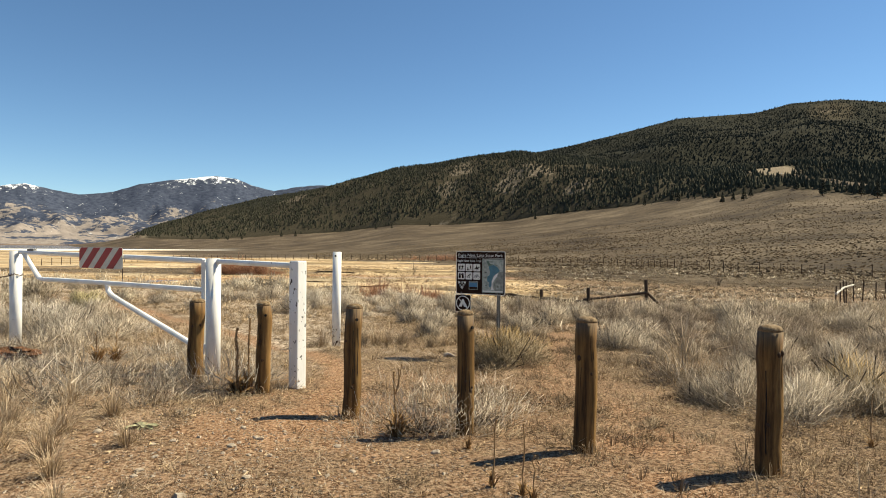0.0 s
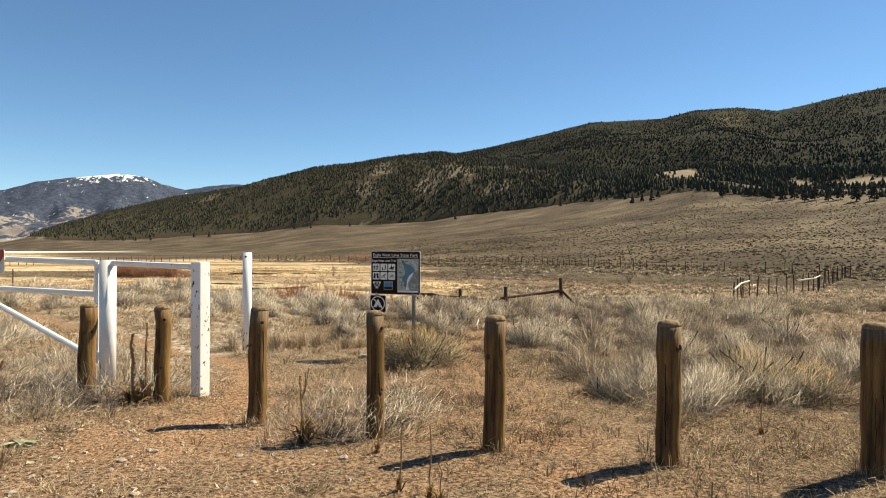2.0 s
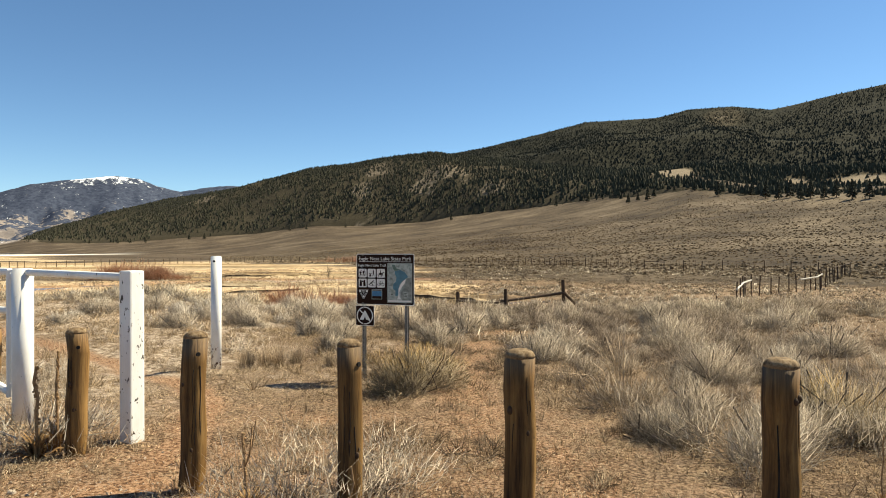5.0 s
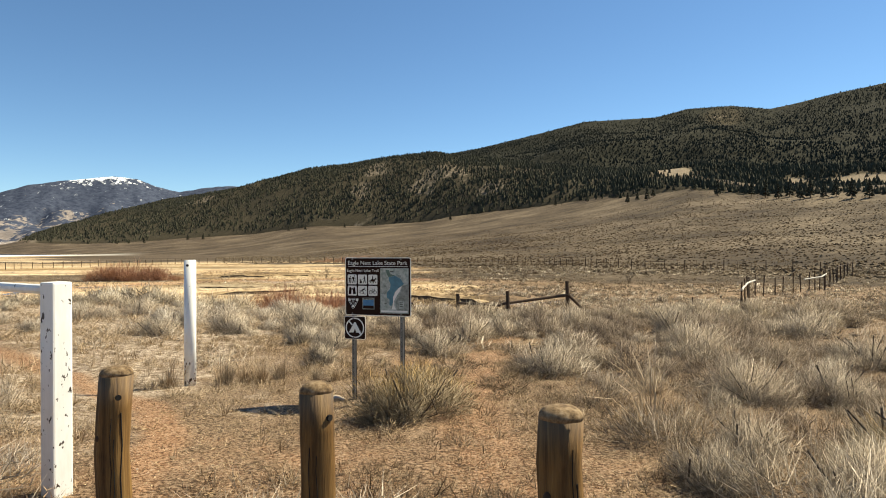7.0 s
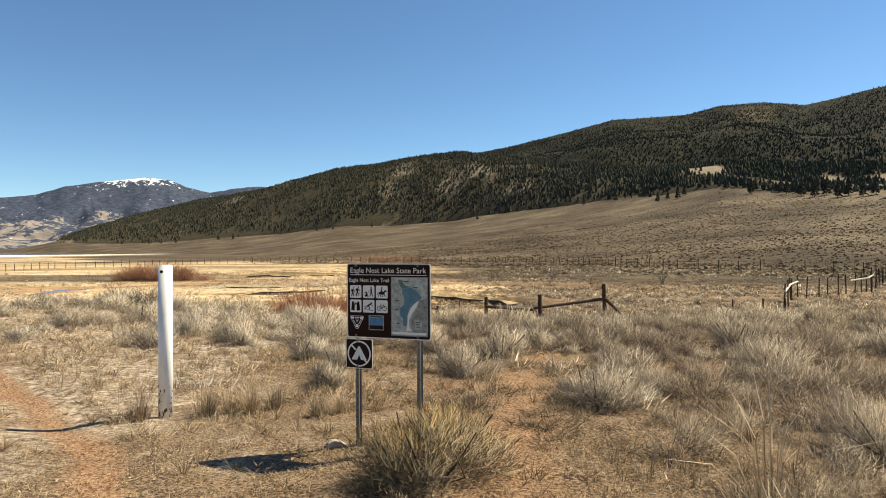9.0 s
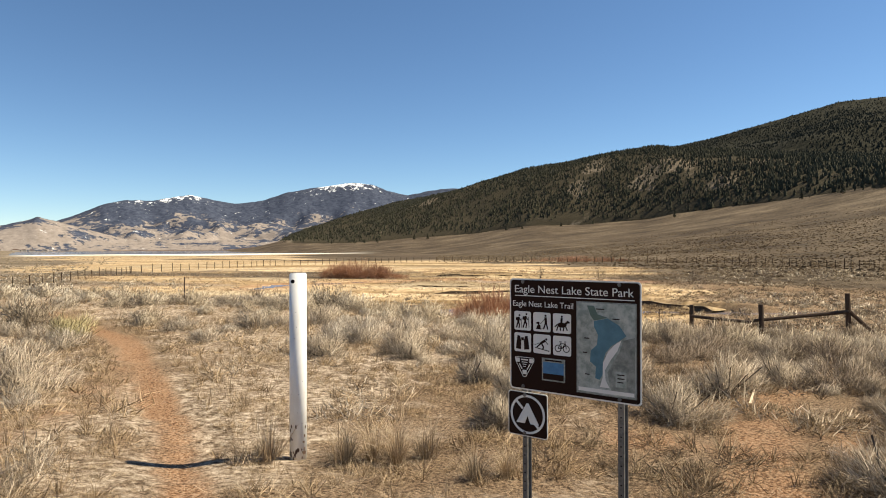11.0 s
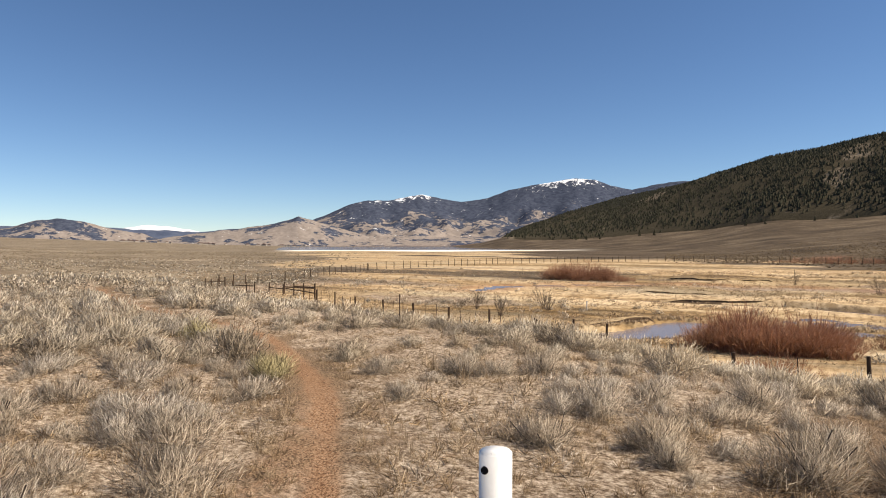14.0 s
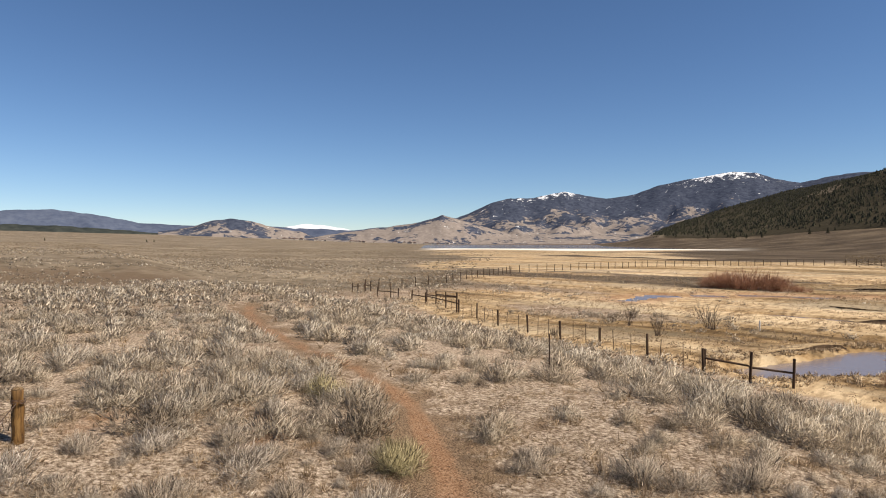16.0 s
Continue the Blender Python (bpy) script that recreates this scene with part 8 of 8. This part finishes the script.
def stalk(x, y, h, seed, stout, lean=0.04, forks=0, label="dead brown weed stalk standing in dry grass"):
    """A dead weed: knobbly stem, seed nodes up its length, withered leaves at the foot."""
    g = np.random.default_rng(seed)
    e = thing("dead_weed", (x, y, land1(x, y)), label, "weed", "dead weeds")
    bm = bmesh.new()
    dx, dy = g.normal(0, lean, 2)
    pts = [Vector((dx * t * h, dy * t * h, t * h - 0.02)) + Vector(g.normal(0, 0.006, 3)) * (t > 0) for t in np.linspace(0, 1, 7)]
    pipe(bm, pts, 0.0045 * stout, 6)
    part("stem", bm, STALKWOOD, e)
    bm = bmesh.new()
    for t in np.linspace(0.3, 0.99, int((22 + 34 * (stout > 1)) * h)):
        p = pts[0].lerp(pts[-1], t)
        off = Vector((g.normal(0, 0.0030 * stout), g.normal(0, 0.0030 * stout), 0))
        bmesh.ops.create_icosphere(bm, subdivisions=1, radius=g.uniform(0.003, 0.005) * stout, matrix=Matrix.Translation(p + off))
    tagged(part("seed_head", bm, STALKWOOD, e), kind="stuff")
    for k in range(forks):
        bm = bmesh.new()
        a = g.uniform(0, 6.28)
        p = pts[4]
        q = p + Vector((math.cos(a) * 0.07, math.sin(a) * 0.07, g.uniform(0.16, 0.24)))
        pipe(bm, [p, p.lerp(q, 0.5) + Vector((0.01, 0, -0.01)), q], 0.004, 5)
        part("side_stem", bm, STALKWOOD, e)
    V, T, L = tuft(seed + 5, 34 + 40 * (stout > 1), 0.10 + 0.14 * (stout > 1), 0.5, 0.004 + 0.005 * (stout > 1))
    lf = new("withered_leaves", bulk("withered_leaves", V, T, STALK, along=L, tint=np.full(len(V), 0.7)))
    lf.parent = e
    return e


for k, (x, y, h, f, stout) in enumerate([(-1.97, 6.14, 0.66, 0, 2.4), (-1.91, 6.28, 0.74, 0, 2.0), (-0.34, 4.84, 0.52, 3, 1.7), (0.19, 4.44, 0.40, 0, 1.0), (0.45, 3.51, 0.42, 0, 1.0), (0.29, 3.64, 0.40, 0, 1.0), (0.50, 3.42, 0.28, 0, 0.9), (-4.29, 7.95, 0.40, 0, 1.4), (-4.2, 8.2, 0.44, 0, 1.2), (3.1, 4.6, 0.42, 0, 1.0)]):
    stalk(x, y, h, 700 + k, stout, forks=f)

# bare willow thickets and small leafless trees on the meadow
def thicket(cx, cy, ax, ay, n, h, material, seed, label, category="thicket"):
    g = np.random.default_rng(seed)
    protos = [spray(seed + 10 + k, 18, 8, 1.0, 0.95, 0.0055, up=0.30) for k in range(6)]
    a, q = g.uniform(0, 6.28, n), np.sqrt(g.random(n))
    X, Y = cx + ax * q * np.cos(a), cy + ay * q * np.sin(a)
    return stuff("willow_thicket", protos, X, Y, h * (0.55 + 0.75 * sm(0.30, 0.65, fbm(X * 0.55 + seed, Y * 0.55, 2))) * g.uniform(0.7, 1.15, n) * (1.05 - 0.5 * q ** 2), material, label, category)


thicket(-34.5, 108.0, 8.0, 2.6, 240, 2.2, WILLOW, 800, "reddish brown leafless willow thicket in the meadow")
thicket(-0.4, 52.0, 4.2, 1.3, 110, 0.85, WILLOW, 820, "low red willow scrub along the creek")
thicket(-3.9, 47.3, 4.6, 2.0, 280, 1.85, WILLOW, 840, "rusty red willow scrub behind the fence")
thicket(0.0, 236.0, 22.0, 3.5, 160, 2.0, WILLOW, 860, "dark red willows along the far fence")
thicket(-3.0, 40.0, 3.0, 1.2, 60, 0.9, WILLOW, 880, "thin reddish twigs near the creek bank")
for k, (x, y, h) in enumerate([(-22.0, 60.5, 2.2), (-21.2, 59.6, 1.5), (-22.5, 53.0, 1.6), (-27.0, 57.5, 1.7), (3.8, 92, 2.2), (16.0, 96, 2.2), (24, 92, 2.0), (-26, 45.5, 1.0), (-5, 110, 2.0), (38, 88, 1.6)]):
    bush("leafless_bush", x, y, h, 0.55, 30, 7, GREYTWIG, 900 + k, "leafless grey-brown bush standing in the golden meadow", "bush", "meadow bushes", thick=0.012, up=0.6)

# stones on the bare ground
def stone(x, y, s, seed):
    g = np.random.default_rng(seed)
    bm = bmesh.new()
    bmesh.ops.create_icosphere(bm, subdivisions=2, radius=s)
    for v in bm.verts:
        v.co *= 1 + 0.5 * (noise.noise(v.co / s + Vector((seed * 1.7, 0, 0))))
        v.co.z *= 0.6
    me = bpy.data.meshes.new("stone")
    bm.to_mesh(me)
    bm.free()
    me.materials.append(STONE)
    ob = new("stone", me)
    ob.matrix_basis = pose(x, y, land1(x, y) + 0.15 * s, 0, 0, g.uniform(0, 360))
    return tagged(ob, "small pale stone lying on the bare soil", "stone", "loose stones")


stone(0.1, 9.44, 0.085, 1)
stone(6.9, 8.0, 0.13, 3)
for k in range(40):
    stone(rng.normal(-1.3, 0.8), rng.normal(4.6, 0.7), rng.uniform(0.012, 0.03), 10 + k)
n = 5000
X = np.concatenate([rng.normal(-1.4, 0.8, n // 2), rng.normal(-0.6, 1.5, n // 2)])
Y = np.concatenate([rng.normal(4.5, 0.8, n // 2), rng.normal(3.2, 0.9, n // 2)])
ico = bmesh.new()
bmesh.ops.create_cone(ico, segments=3, radius1=1.0, radius2=0.45, depth=1.3, cap_ends=True, cap_tris=True)
bmesh.ops.triangulate(ico, faces=ico.faces)
ico.verts.index_update()
pv = np.array([v.co[:] for v in ico.verts]) * (1, 0.75, 0.6)
pt = np.array([[v.index for v in f.verts] for f in ico.faces])
ico.free()
V, T, I, L, _ = scatter([(pv, pt)], np.stack([X, Y], 1), land(X, Y), np.exp(rng.normal(-4.85, 0.45, n)), rng.uniform(0, 6.28, n))
tagged(new("gravel", bulk("gravel", V, T, STONE)), "small pale gravel scattered over the red soil", "gravel", kind="stuff")


n = 34000
X, Y = rng.uniform(-6.5, 4.5, n), 1.4 + 8.0 * rng.random(n) ** 1.25
k = rng.random(n) < 0.25 + 0.75 * sm(0.40, 0.58, fbm(X * 1.1 + 3, Y * 1.1, 3))
X, Y = X[k], Y[k]
flakes = []
for k in range(8):
    g_ = np.random.default_rng(950 + k)
    a_ = np.sort(g_.uniform(0, 6.28, 4))
    q_ = np.stack([np.cos(a_) * g_.uniform(0.7, 1.3, 4), np.sin(a_) * g_.uniform(0.35, 0.8, 4), g_.uniform(0.1, 0.9, 4)], 1)
    flakes.append((q_, np.array([(0, 1, 2), (0, 2, 3)]), g_.uniform(0.2, 1.0, 4)))
stuff("leaf_litter", flakes, X, Y, np.exp(rng.normal(-4.55, 0.40, len(X))), FLAKE, "pale dead leaf flakes strewn over the red soil", "litter", sink=-0.002)
X, Y = rng.uniform(-24, 10, 9000), rng.uniform(42, 66, 9000)
d_ = creek_dist(X, Y)
k = (d_ > 0.42) & (d_ < 0.7 + 2.2 * rng.random(len(X)) ** 2)
X, Y = X[k], Y[k]
stuff("meadow_tussocks", [fluffy(970 + k, 3, 34, 0.26, 1.2, 0.013, 0.0, (0.3, 0.8), 0.2) for k in range(6)], X, Y, rng.uniform(0.5, 1.5, len(X)), STRAW, "golden grass hanging over the creek banks", "grass")


# ---------------------------------------------------------------- far town by the lake
def house(az, r, w, d, h, seed):
    x, y = polar(az, r)
    z = land1(x, y)
    e = thing("house", (x, y, z), "tiny far-off town house with a low roof", "house", "far town", rz=-az + (seed * 37) % 50 - 25)
    bm = bmesh.new()
    slab(bm, (0, 0, h / 2 - 1), (w, d, h + 2))
    part("wall", bm, TOWNWALL, e)
    bm = bmesh.new()
    plate(bm, [(-w / 2 - 0.5, h), (w / 2 + 0.5, h), (0, h + w * 0.22)], -d / 2 - 0.5, d / 2 + 0.5)
    part("roof", bm, ROOF, e)


g_ = np.random.default_rng(12)
for k in range(34):
    house(g_.uniform(-58, -43.5), g_.uniform(2780, 2960), g_.uniform(9, 22), g_.uniform(8, 12), g_.uniform(4, 6.5), k)
for k, a in enumerate((-68.4, -67.9, -75.5)):
    pine(*polar(a, 900 + 60 * k), 4, 380 + k, "lone dark tree far out on the plain")
